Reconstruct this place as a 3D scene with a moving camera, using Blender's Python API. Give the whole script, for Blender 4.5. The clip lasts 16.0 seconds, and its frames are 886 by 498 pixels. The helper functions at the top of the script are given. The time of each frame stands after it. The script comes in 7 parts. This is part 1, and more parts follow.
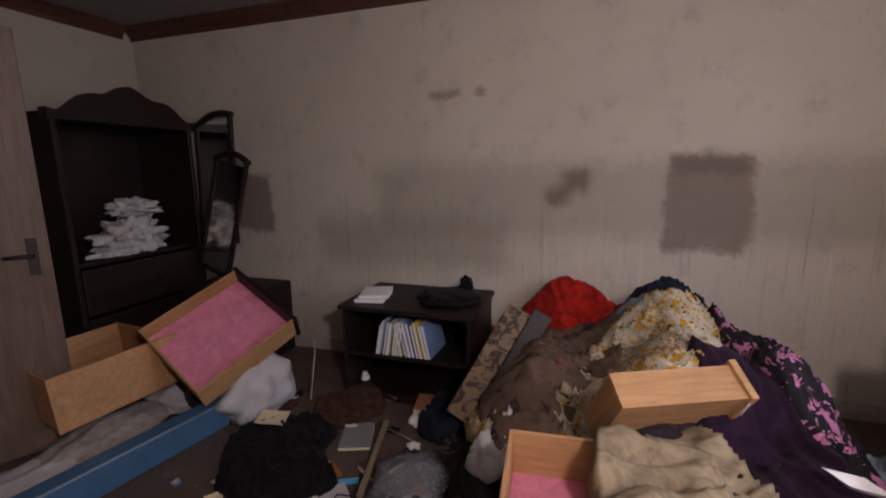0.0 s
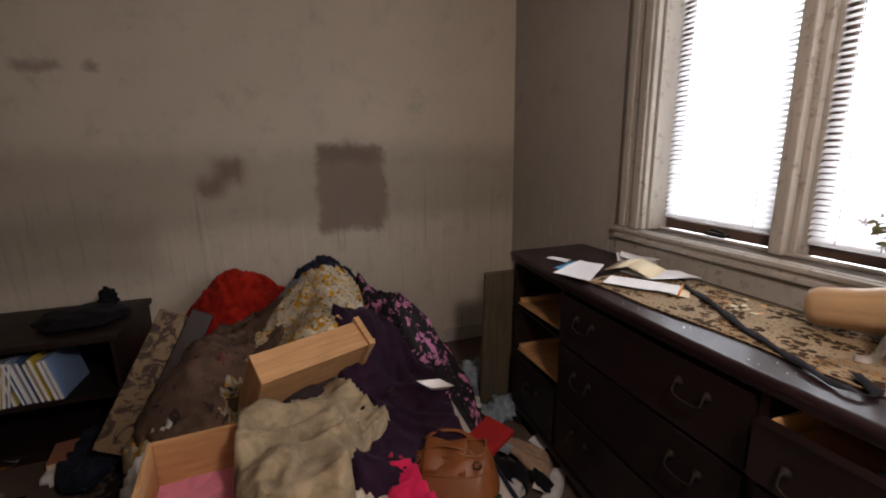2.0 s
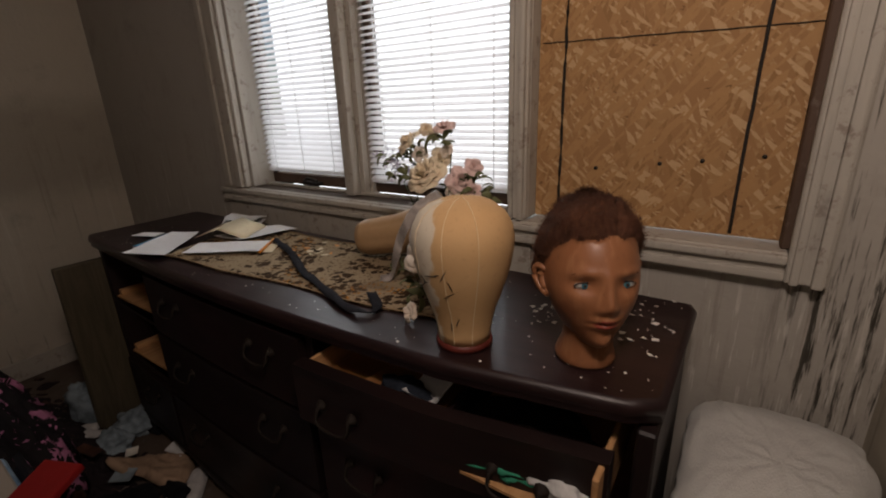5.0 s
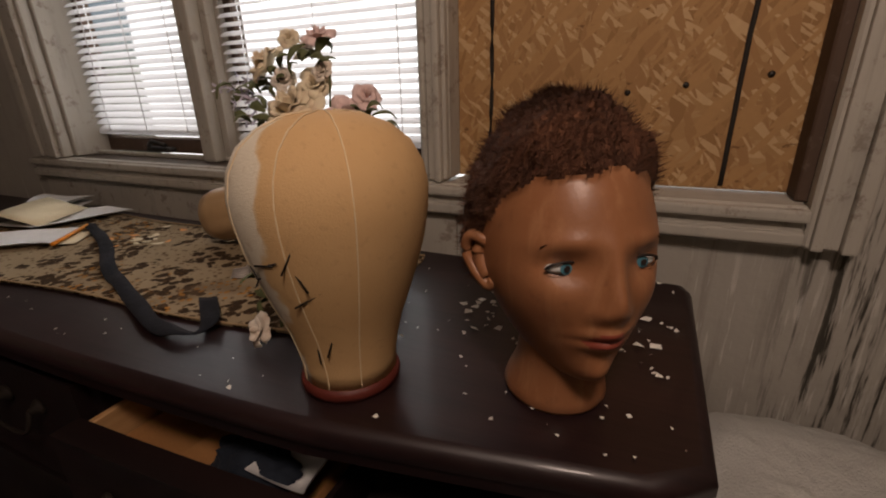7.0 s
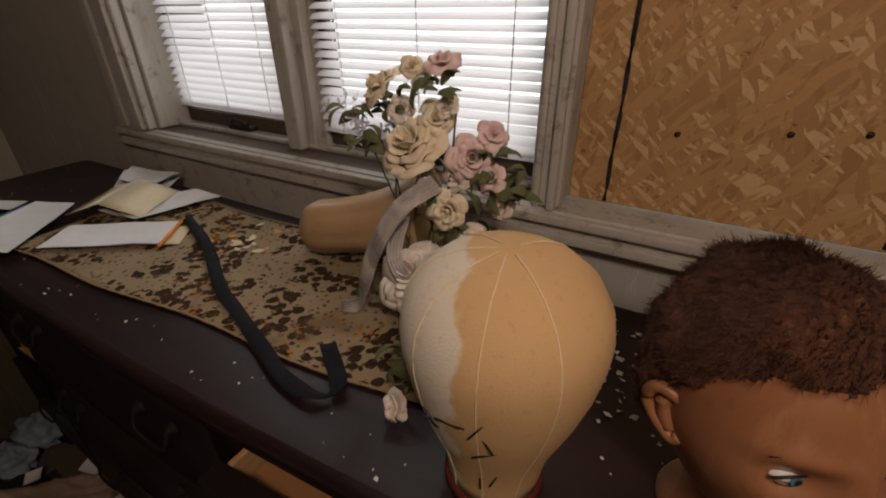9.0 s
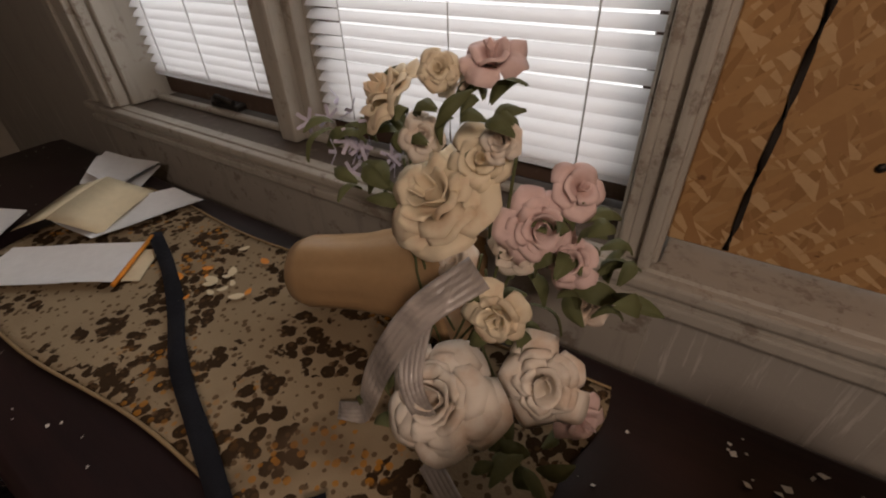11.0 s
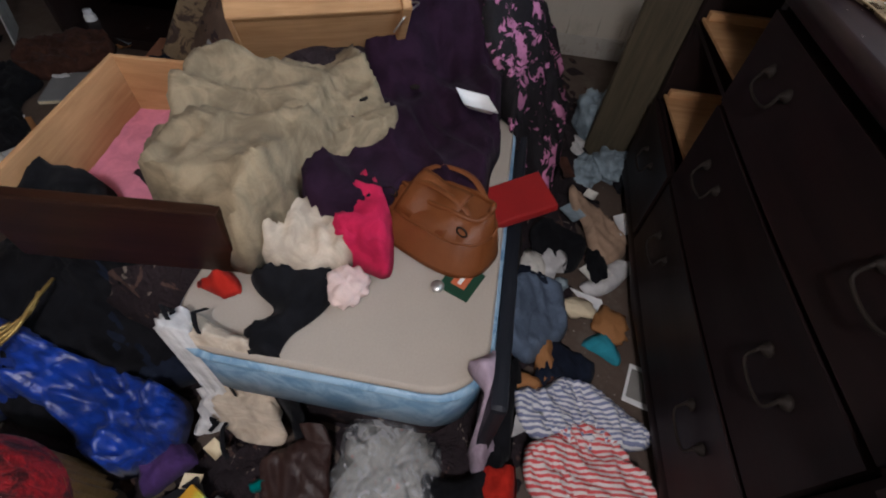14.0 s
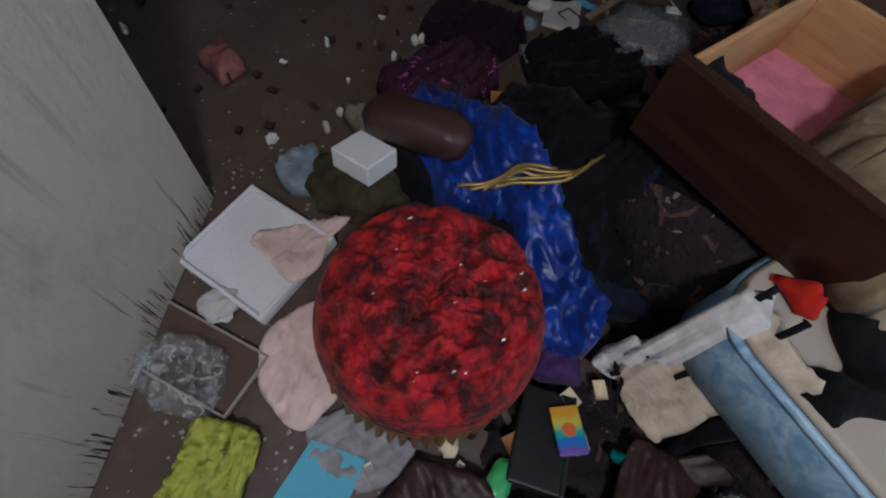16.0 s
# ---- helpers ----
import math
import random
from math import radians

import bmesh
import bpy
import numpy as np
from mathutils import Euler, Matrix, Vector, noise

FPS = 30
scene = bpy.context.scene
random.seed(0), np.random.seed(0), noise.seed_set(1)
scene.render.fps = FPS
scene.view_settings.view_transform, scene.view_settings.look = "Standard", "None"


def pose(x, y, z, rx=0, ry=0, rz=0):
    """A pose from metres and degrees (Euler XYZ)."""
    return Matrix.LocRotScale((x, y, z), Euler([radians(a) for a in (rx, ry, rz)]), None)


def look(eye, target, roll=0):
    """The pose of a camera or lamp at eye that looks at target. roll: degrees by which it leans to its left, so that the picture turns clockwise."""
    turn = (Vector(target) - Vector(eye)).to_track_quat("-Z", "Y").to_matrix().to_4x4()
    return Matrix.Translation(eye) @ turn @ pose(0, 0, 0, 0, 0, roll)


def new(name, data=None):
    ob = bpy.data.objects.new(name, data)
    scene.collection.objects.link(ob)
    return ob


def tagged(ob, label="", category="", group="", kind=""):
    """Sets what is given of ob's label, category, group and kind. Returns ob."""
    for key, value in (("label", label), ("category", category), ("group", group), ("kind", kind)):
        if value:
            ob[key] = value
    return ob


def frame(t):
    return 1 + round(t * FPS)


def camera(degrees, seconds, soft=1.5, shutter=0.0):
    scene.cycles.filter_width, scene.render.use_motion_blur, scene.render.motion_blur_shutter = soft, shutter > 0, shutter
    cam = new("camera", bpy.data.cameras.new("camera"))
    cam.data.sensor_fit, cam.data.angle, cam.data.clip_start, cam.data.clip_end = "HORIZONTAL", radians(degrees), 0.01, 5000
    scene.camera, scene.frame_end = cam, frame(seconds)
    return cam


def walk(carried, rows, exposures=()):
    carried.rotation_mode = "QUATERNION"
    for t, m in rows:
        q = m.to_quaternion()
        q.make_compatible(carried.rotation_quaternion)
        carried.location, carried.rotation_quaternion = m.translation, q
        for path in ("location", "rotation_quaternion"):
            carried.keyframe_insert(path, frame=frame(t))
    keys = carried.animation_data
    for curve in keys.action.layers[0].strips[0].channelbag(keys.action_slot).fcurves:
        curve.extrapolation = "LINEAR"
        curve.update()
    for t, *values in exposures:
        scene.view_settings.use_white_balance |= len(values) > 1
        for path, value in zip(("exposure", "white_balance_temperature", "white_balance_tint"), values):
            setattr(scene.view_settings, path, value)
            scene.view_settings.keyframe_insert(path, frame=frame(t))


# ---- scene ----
cam = camera(90.2, 16.0, soft=2.0, shutter=0.0)
PATH = [
    (0, (2.816, -1.782, 1.384), (0.951, -2.409, 1.026), -0.8),
    (0.5, (2.828, -1.72, 1.396), (0.885, -2.025, 1.035), -0.8),
    (1, (2.853, -1.655, 1.404), (0.887, -1.624, 1.037), -1.1),
    (1.5, (2.885, -1.598, 1.41), (0.955, -1.276, 0.996), -1.2),
    (2, (2.91, -1.537, 1.4), (1.062, -0.91, 0.961), -1.0),
    (2.5, (2.968, -1.467, 1.402), (1.229, -0.593, 0.943), -1.3),
    (3, (3.027, -1.425, 1.408), (1.408, -0.344, 0.947), -1.6),
    (3.5, (3.07, -1.385, 1.408), (1.58, -0.144, 0.921), -2.2),
    (4, (3.107, -1.337, 1.397), (1.725, 0.017, 0.889), -2.5),
    (4.5, (3.121, -1.277, 1.386), (1.842, 0.151, 0.815), -3.1),
    (5, (3.061, -1.118, 1.335), (1.987, 0.449, 0.711), -2.1),
    (5.2, (3.013, -1.017, 1.311), (2.049, 0.609, 0.658), -1.3),
    (7.5, (2.916, -0.81, 1.193), (2.162, 0.903, 0.489), -1.1),
    (8, (2.884, -0.831, 1.229), (2.102, 0.822, 0.419), 0.7),
    (8.5, (2.834, -0.85, 1.305), (2.011, 0.745, 0.422), -0.7),
    (9, (2.771, -0.772, 1.353), (1.901, 0.748, 0.388), -0.5),
    (11.3, (2.567, -0.51, 1.381), (1.638, 0.799, 0.188), -2.1),
    (11.5, (2.539, -0.542, 1.387), (1.516, 0.729, 0.23), -1.1),
    (12, (2.479, -0.628, 1.38), (1.221, 0.471, 0.28), -2.4),
    (12.5, (2.39, -0.699, 1.359), (0.965, 0.079, 0.191), -0.6),
    (13, (2.365, -0.799, 1.287), (0.882, -0.412, 0.003), 0.4),
    (13.5, (2.384, -0.911, 1.241), (0.989, -0.739, -0.182), 4.1),
    (14, (2.48, -1.095, 1.165), (1.214, -1.177, -0.381), 6.2),
    (14.5, (2.55, -1.288, 1.092), (1.515, -1.611, -0.588), 10.1),
    (14.7, (2.601, -1.355, 1.061), (1.695, -1.795, -0.667), 10.3),
    (15, (2.665, -1.455, 1.032), (1.913, -2.002, -0.738), 11.0),
    (15.5, (2.736, -1.566, 1.022), (2.107, -2.209, -0.764), 12.1),
    (16, (2.756, -1.639, 1.034), (2.103, -2.363, -0.712), 12.9),
]
EXPOSURES = [(0, 1.25, 5800, 20), (0.5, 1.2, 5900, 19), (1.5, 1.0, 6100, 18), (2.0, 0.65, 6300, 13), (2.5, -0.1, 6500, 11), (3.0, -0.72, 6600, 10), (3.5, -1.0, 6500, 10), (4.0, -1.1, 6500, 10), (4.5, -0.8, 6500, 10),
             (5.0, -0.5, 6500, 11), (7.5, -0.5, 7000, 14), (8.5, -0.55, 7000, 13), (9.0, -0.55, 6800, 12), (11.5, -0.85, 6950, 14), (12.0, -0.9, 6600, 11), (12.5, -0.8, 6500, 11),
             (13.0, -0.3, 5800, 8), (13.5, 0.35, 5600, 7), (14.0, 1.05, 5200, 4), (15.0, 0.85, 4950, 1), (16.0, 0.7, 4950, 1)]
walk(cam, [(t, look(eye, target, roll)) for t, eye, target, roll in PATH], EXPOSURES)

# world, daylight and exposure
world = bpy.data.worlds.new("sky")
scene.world = world
world.use_nodes = True
wn = world.node_tree.nodes
sky = wn.new("ShaderNodeTexSky")
sky.sky_type = "NISHITA"
sky.sun_disc = False
sky.sun_elevation = radians(35)
sky.sun_rotation = radians(200)
world.node_tree.links.new(sky.outputs[0], wn["Background"].inputs[0])
wn["Background"].inputs[1].default_value = 0.08


def area(name, m, sx, sy, power, color=(1, 1, 1)):
    d = bpy.data.lights.new(name, "AREA")
    d.shape, d.size, d.size_y, d.energy, d.color = "RECTANGLE", sx, sy, power, color
    ob = new(name, d)
    ob.matrix_world = m
    return ob


area("daylight_small_window", pose(1.60, 0.03, 1.62, -90, 0, 0), 0.46, 1.05, 0.7, (0.93, 0.96, 1))
area("daylight_large_window", pose(2.28, 0.03, 1.62, -90, 0, 0), 0.48, 1.05, 0.85, (0.93, 0.96, 1))
# Added fixed fill lamp, unseen, standing in for a light carried with the camera.
fill_lamp = bpy.data.lights.new("fixed_torch_fill", "POINT")
fill_lamp.energy, fill_lamp.color, fill_lamp.shadow_soft_size = 38, (1, 0.81, 0.71), 0.10
new("fixed_torch_fill", fill_lamp).matrix_world = pose(3.08, -1.08, 1.92)


# ---- materials ----
class Tree:
    """A short way to write node materials."""

    def __init__(self, name, rough=0.8, metal=0.0, spec=0.3):
        self.m = bpy.data.materials.new(name)
        self.m.use_nodes = True
        self.t = self.m.node_tree
        self.b = self.t.nodes["Principled BSDF"]
        self.b.inputs["Roughness"].default_value = rough
        self.b.inputs["Metallic"].default_value = metal
        self.b.inputs["Specular IOR Level"].default_value = spec
        self.out = self.t.nodes["Material Output"]

    def node(self, kind, **inputs):
        n = self.t.nodes.new(kind)
        for k, v in inputs.items():
            self.put(n.inputs[k.replace("_", " ")], v)
        return n

    def put(self, socket, v):
        if isinstance(v, bpy.types.NodeSocket):
            self.t.links.new(v, socket)
        elif isinstance(v, tuple) and len(v) == 3 and socket.type == "RGBA":
            socket.default_value = (*v, 1)
        else:
            socket.default_value = v

    def coord(self, sx=1, sy=1, sz=1, local=False):
        if local:
            src = self.t.nodes.new("ShaderNodeTexCoord").outputs["Object"]
        else:
            src = self.t.nodes.new("ShaderNodeNewGeometry").outputs["Position"]
        mp = self.t.nodes.new("ShaderNodeMapping")
        self.t.links.new(src, mp.inputs[0])
        mp.inputs["Scale"].default_value = (sx, sy, sz)
        return mp.outputs[0]

    def noise(self, vec, scale, detail=4, rough=0.6, dist=0.0):
        n = self.node("ShaderNodeTexNoise", Scale=scale, Detail=detail, Roughness=rough, Distortion=dist)
        self.t.links.new(vec, n.inputs["Vector"])
        return n.outputs["Fac"]

    def vor(self, vec, scale, feature="F1", out="Distance", rand=1.0):
        n = self.t.nodes.new("ShaderNodeTexVoronoi")
        n.feature = feature
        self.t.links.new(vec, n.inputs["Vector"])
        n.inputs["Scale"].default_value = scale
        n.inputs["Randomness"].default_value = rand
        return n.outputs[out]

    def math(self, op, a, b=0.0, clamp=False):
        n = self.t.nodes.new("ShaderNodeMath")
        n.operation, n.use_clamp = op, clamp
        self.put(n.inputs[0], a)
        self.put(n.inputs[1], b)
        return n.outputs[0]

    def step(self, v, lo, hi):
        n = self.t.nodes.new("ShaderNodeMapRange")
        n.interpolation_type = "SMOOTHSTEP"
        self.put(n.inputs[0], v)
        n.inputs[1].default_value, n.inputs[2].default_value = lo, hi
        return n.outputs[0]

    def mix(self, f, a, b, mode="MIX"):
        n = self.t.nodes.new("ShaderNodeMix")
        n.data_type, n.blend_type = "RGBA", mode
        self.put(n.inputs[0], f)
        self.put(n.inputs[6], a)
        self.put(n.inputs[7], b)
        return n.outputs[2]

    def xyz(self, vec):
        n = self.t.nodes.new("ShaderNodeSeparateXYZ")
        self.t.links.new(vec, n.inputs[0])
        return n.outputs

    def random(self):
        return self.t.nodes.new("ShaderNodeObjectInfo").outputs["Random"]

    def color(self, c):
        self.put(self.b.inputs["Base Color"], c)
        return self

    def rough(self, r):
        self.put(self.b.inputs["Roughness"], r)
        return self

    def bump(self, h, strength=0.4, dist=0.01):
        n = self.node("ShaderNodeBump", Strength=strength, Distance=dist, Height=h)
        self.t.links.new(n.outputs[0], self.b.inputs["Normal"])
        return self


def plain(name, c, rough=0.7, metal=0.0, vary=0.25, scale=9.0, grain=160.0, bump=0.15, local=True, spec=0.3):
    """One colour with blotches, fine grain and a fine relief."""
    k = Tree(name, rough, metal, spec)
    v = k.coord(local=local)
    big, fine = k.noise(v, scale, 5), k.noise(v, grain, 2)
    dark = tuple(x * (1 - vary) for x in c)
    light = tuple(min(1, x * (1 + vary)) for x in c)
    col = k.mix(big, dark, light)
    col = k.mix(k.math("MULTIPLY", fine, 0.35), col, tuple(x * 0.55 for x in c))
    k.color(col).bump(k.math("ADD", fine, k.math("MULTIPLY", big, 2.0)), bump, 0.004)
    return k.m


def fabric(name, c, vary=0.35, weave=420.0, rough=0.95, sheen=0.03, bump=0.3):
    k = Tree(name, rough, 0, 0.06)
    v = k.coord(local=True)
    w = k.noise(k.coord(1, 1, 0.3, True), weave, 1)
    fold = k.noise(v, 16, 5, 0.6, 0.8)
    # Creases are shaded in the colour: low fold noise gives the darker tone.
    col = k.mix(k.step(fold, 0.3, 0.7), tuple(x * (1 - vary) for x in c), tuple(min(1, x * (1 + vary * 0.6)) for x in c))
    col = k.mix(k.math("MULTIPLY", w, 0.3), col, tuple(x * 0.5 for x in c))
    k.b.inputs["Sheen Weight"].default_value = sheen
    k.color(col).bump(k.math("ADD", k.math("MULTIPLY", w, 0.35), k.math("MULTIPLY", fold, 2.2)), bump, 0.006)
    return k.m


def satin(name, c, rough=0.24):
    k = Tree(name, rough, 0, 0.5)
    v = k.coord(local=True)
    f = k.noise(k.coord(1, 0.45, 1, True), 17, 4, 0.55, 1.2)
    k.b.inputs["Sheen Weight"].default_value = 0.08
    # Fold shade is painted in: hollows of the noise drop to 0.35 of c.
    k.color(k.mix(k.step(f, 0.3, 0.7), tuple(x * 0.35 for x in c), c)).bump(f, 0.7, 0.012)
    return k.m


def print_cloth(name, ground, marks, scale=30.0):
    """A cloth with spots and petals of several colours, from cells of a few sizes."""
    k = Tree(name, 0.9, 0, 0.2)
    v = k.coord(local=True)
    warp = k.node("ShaderNodeMix")
    col = ground
    for i, (c, size, cut) in enumerate(marks):
        mp = k.t.nodes.new("ShaderNodeMapping")
        k.t.links.new(v, mp.inputs[0])
        mp.inputs["Location"].default_value = (i * 3.1, i * 1.7, i * 0.9)
        n = k.noise(mp.outputs[0], scale * size, 3, 0.6, 1.6)
        cell = k.vor(mp.outputs[0], scale * size * 0.8)
        shape = k.math("ADD", n, k.math("MULTIPLY", cell, -0.25))
        col = k.mix(k.step(shape, cut, cut + 0.03), col, c)
    k.t.nodes.remove(warp)
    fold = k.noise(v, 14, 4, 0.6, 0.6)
    # Fold noise also mixes painted shade, a near-black tint, into the print.
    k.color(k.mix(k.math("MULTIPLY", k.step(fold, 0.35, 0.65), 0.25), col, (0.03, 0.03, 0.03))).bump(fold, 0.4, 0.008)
    return k.m


def striped(name, c1, c2, scale):
    k = Tree(name, 0.95, 0, 0.15)
    v = k.coord(local=True)
    w = k.node("ShaderNodeTexWave", Scale=scale, Distortion=1.6)
    w.inputs["Detail Scale"].default_value = 0.6
    k.t.links.new(v, w.inputs["Vector"])
    fold = k.noise(v, 18, 3)
    k.color(k.mix(k.step(w.outputs["Fac"], 0.46, 0.54), c1, c2)).bump(fold, 0.4, 0.008)
    return k.m


def wood(name, c1, c2, rough=0.5, along="x", scale=1.0, coat=0.0):
    k = Tree(name, rough, 0, 0.4)
    s = {"x": (1.2, 14, 14), "y": (14, 1.2, 14), "z": (14, 14, 1.2)}[along]
    v = k.coord(*[q * scale for q in s], True)
    g, f = k.noise(v, 2.2, 6, 0.65, 1.0), k.noise(v, 14, 3)
    blot = k.noise(k.coord(local=True), 3, 4)
    col = k.mix(k.step(g, 0.3, 0.7), c1, c2)
    col = k.mix(k.math("MULTIPLY", f, 0.4), col, tuple(x * 0.5 for x in c1))
    col = k.mix(k.math("MULTIPLY", k.step(blot, 0.5, 0.75), 0.35), col, tuple(x * 0.45 for x in c1))
    k.b.inputs["Coat Weight"].default_value = coat
    k.color(col).rough(k.math("ADD", k.math("MULTIPLY", blot, 0.3), rough - 0.12)).bump(g, 0.12, 0.004)
    return k.m


def plaster(name, base, west=False, streaks=False, mould=0.0):
    """Cream wall paint gone grey, with tide marks, runs and torn places."""
    k = Tree(name, 0.85, 0, 0.2)
    p = k.coord()
    x, y, z = k.xyz(p)
    col = k.mix(k.noise(p, 1.3, 5), tuple(q * 0.82 for q in base), tuple(min(1, q * 1.12) for q in base))
    soot = k.noise(p, 5, 6, 0.7)
    col = k.mix(k.math("MULTIPLY", k.step(soot, 0.5, 0.8), 0.35), col, (0.13, 0.115, 0.09))
    runs = k.noise(k.coord(38, 38, 1.6), 1.0, 5, 0.65)
    fade = k.math("MULTIPLY", k.step(z, 0.25, 0.6), k.math("SUBTRACT", 1.0, k.step(z, 1.05, 1.5)))
    col = k.mix(k.math("MULTIPLY", k.math("MULTIPLY", k.step(runs, 0.54, 0.72), fade), 0.45), col, (0.2, 0.175, 0.14))
    col = k.mix(k.math("MULTIPLY", k.math("MULTIPLY", k.step(k.noise(k.coord(34, 34, 0.9), 1.0, 4), 0.6, 0.7), fade), 0.45), col, (0.62, 0.59, 0.52))
    wob = k.math("MULTIPLY", k.math("SUBTRACT", k.noise(p, 4, 3), 0.5), 0.15)
    fine = k.math("MULTIPLY", k.math("SUBTRACT", k.noise(p, 30, 4), 0.5), 0.05)

    def patch(a, b, lo, hi, tone, amount, soft=0.04, u=y):
        """A torn or stained place between a and b along the wall and lo and hi up it."""
        uu = k.math("ADD", u, k.math("ADD", wob, fine))
        zz = k.math("ADD", z, k.math("ADD", wob, fine))
        m = k.math("MULTIPLY", k.step(uu, a - soft, a + soft), k.math("SUBTRACT", 1.0, k.step(uu, b - soft, b + soft)))
        m = k.math("MULTIPLY", m, k.math("MULTIPLY", k.step(zz, lo - soft, lo + soft), k.math("SUBTRACT", 1.0, k.step(zz, hi - soft, hi + soft))))
        return k.mix(k.math("MULTIPLY", m, amount), col, tone)

    if west:
        col = patch(-3.2, 0.2, 0.95, 1.42, (0.20, 0.175, 0.14), 0.42, 0.10)
        col = patch(-1.38, -0.95, 0.90, 1.44, (0.17, 0.125, 0.10), 0.72, 0.03)
        col = patch(-1.36, -0.97, 1.34, 1.45, (0.12, 0.09, 0.075), 0.5, 0.04)
        col = patch(-4.46, -4.10, 0.92, 1.36, (0.13, 0.095, 0.08), 0.75, 0.03)
        col = patch(-2.06, -1.92, 1.14, 1.26, (0.16, 0.11, 0.085), 0.8, 0.05)
        col = patch(-1.96, -1.80, 1.22, 1.36, (0.16, 0.11, 0.085), 0.8, 0.05)
        col = patch(-2.80, -2.60, 1.83, 1.89, (0.18, 0.13, 0.11), 0.6, 0.03)
        col = patch(-2.50, -2.43, 1.83, 1.88, (0.18, 0.13, 0.11), 0.6, 0.02)
        col = patch(-3.7, -2.3, 0.70, 1.05, (0.21, 0.18, 0.14), 0.5, 0.12)
    black = k.noise(k.coord(48, 48, 2.2), 1.0, 5, 0.7)
    low = k.math("MULTIPLY", k.step(black, 0.60, 0.68), k.math("SUBTRACT", 1.0, k.step(z, 0.02, 0.40)))
    col = k.mix(k.math("MULTIPLY", low, 0.85), col, (0.03, 0.027, 0.022))
    spots = k.step(k.noise(k.coord(1, 1, 0.45), 9, 6, 0.75), 0.70, 0.74)
    col = k.mix(k.math("MULTIPLY", spots, 0.7), col, (0.06, 0.05, 0.04))
    if streaks:
        right = k.step(x, 3.12, 3.24)
        run = k.step(k.noise(k.coord(55, 55, 3), 1.0, 5, 0.7), 0.50, 0.60)
        col = k.mix(k.math("MULTIPLY", right, run), col, (0.05, 0.045, 0.035))
        pale = k.step(k.noise(k.coord(75, 75, 5), 1.0, 4, 0.65), 0.56, 0.64)
        col = k.mix(k.math("MULTIPLY", k.math("MULTIPLY", pale, k.math("SUBTRACT", 1.0, k.step(z, 0.85, 1.0))), 0.6), col, (0.62, 0.6, 0.55))
    if mould:
        tall = k.math("MULTIPLY", k.noise(k.coord(70, 70, 0), 1.0, 3), 0.26)
        hair = k.step(k.noise(k.coord(120, 120, 4), 1.0, 4, 0.7), 0.54, 0.60)
        m = k.math("MULTIPLY", hair, k.math("GREATER_THAN", tall, k.math("ADD", z, 0.045)))
        col = k.mix(m, col, (0.02, 0.018, 0.014))
    k.color(col)
    k.bump(k.math("ADD", k.noise(p, 60, 4), k.math("ADD", k.math("MULTIPLY", runs, 0.5), k.math("MULTIPLY", soot, 1.2))), 0.25, 0.005)
    return k.m


def osb(name):
    k = Tree(name, 0.75, 0, 0.25)
    p = k.coord(1, 1, 1, True)
    w = k.node("ShaderNodeVectorMath")
    w.operation = "ADD"
    n = k.t.nodes.new("ShaderNodeTexNoise")
    n.inputs["Scale"].default_value = 5
    k.t.links.new(p, n.inputs["Vector"])
    k.t.links.new(p, w.inputs[0])
    sc = k.node("ShaderNodeVectorMath")
    sc.operation = "SCALE"
    k.t.links.new(n.outputs["Color"], sc.inputs[0])
    sc.inputs["Scale"].default_value = 0.02
    k.t.links.new(sc.outputs[0], w.inputs[1])
    col = (0.40, 0.235, 0.10)
    h = None
    for ang, stretch, tone in ((15, 5, (0.45, 0.28, 0.13)), (75, 5, (0.31, 0.17, 0.07)), (-35, 6, (0.56, 0.38, 0.20)), (120, 5, (0.36, 0.20, 0.085)), (50, 6, (0.43, 0.25, 0.105))):
        ro = k.t.nodes.new("ShaderNodeMapping")
        k.t.links.new(w.outputs[0], ro.inputs[0])
        ro.inputs["Rotation"].default_value = (0, radians(ang), 0)
        mp = k.t.nodes.new("ShaderNodeMapping")
        k.t.links.new(ro.outputs[0], mp.inputs[0])
        mp.inputs["Scale"].default_value = (22, 22, 22 * stretch)
        mp.inputs["Location"].default_value = (ang * 0.13, 0, ang * 0.07)
        f = k.vor(mp.outputs[0], 1.0, "F1", "Color")
        r = k.xyz(f)[0]
        col = k.mix(k.math("GREATER_THAN", r, 0.66), col, tone)
        h = r if h is None else k.math("ADD", h, r)
    fleck = k.step(k.noise(k.coord(1, 1, 2.2, True), 24, 3, 0.7), 0.65, 0.70)
    col = k.mix(k.math("MULTIPLY", fleck, 0.75), col, (0.10, 0.045, 0.02))
    col = k.mix(k.math("MULTIPLY", k.noise(p, 90, 2), 0.35), col, (0.24, 0.13, 0.055))
    k.color(col).bump(h, 0.25, 0.004)
    return k.m


def worn_paint(name, c, under, amount=0.5):
    """Old paint in thin coats, scuffed along its length."""
    k = Tree(name, 0.7, 0, 0.3)
    p = k.coord()
    n = k.noise(p, 22, 6, 0.75)
    s = k.noise(k.coord(40, 40, 5), 1.0, 4)
    col = k.mix(k.noise(p, 4, 4), tuple(q * 0.75 for q in c), c)
    col = k.mix(k.math("MULTIPLY", k.step(n, 0.55, 0.66), amount), col, under)
    col = k.mix(k.math("MULTIPLY", k.step(s, 0.5, 0.75), 0.4), col, tuple(q * 0.45 for q in c))
    k.color(col).bump(n, 0.25, 0.003)
    return k.m


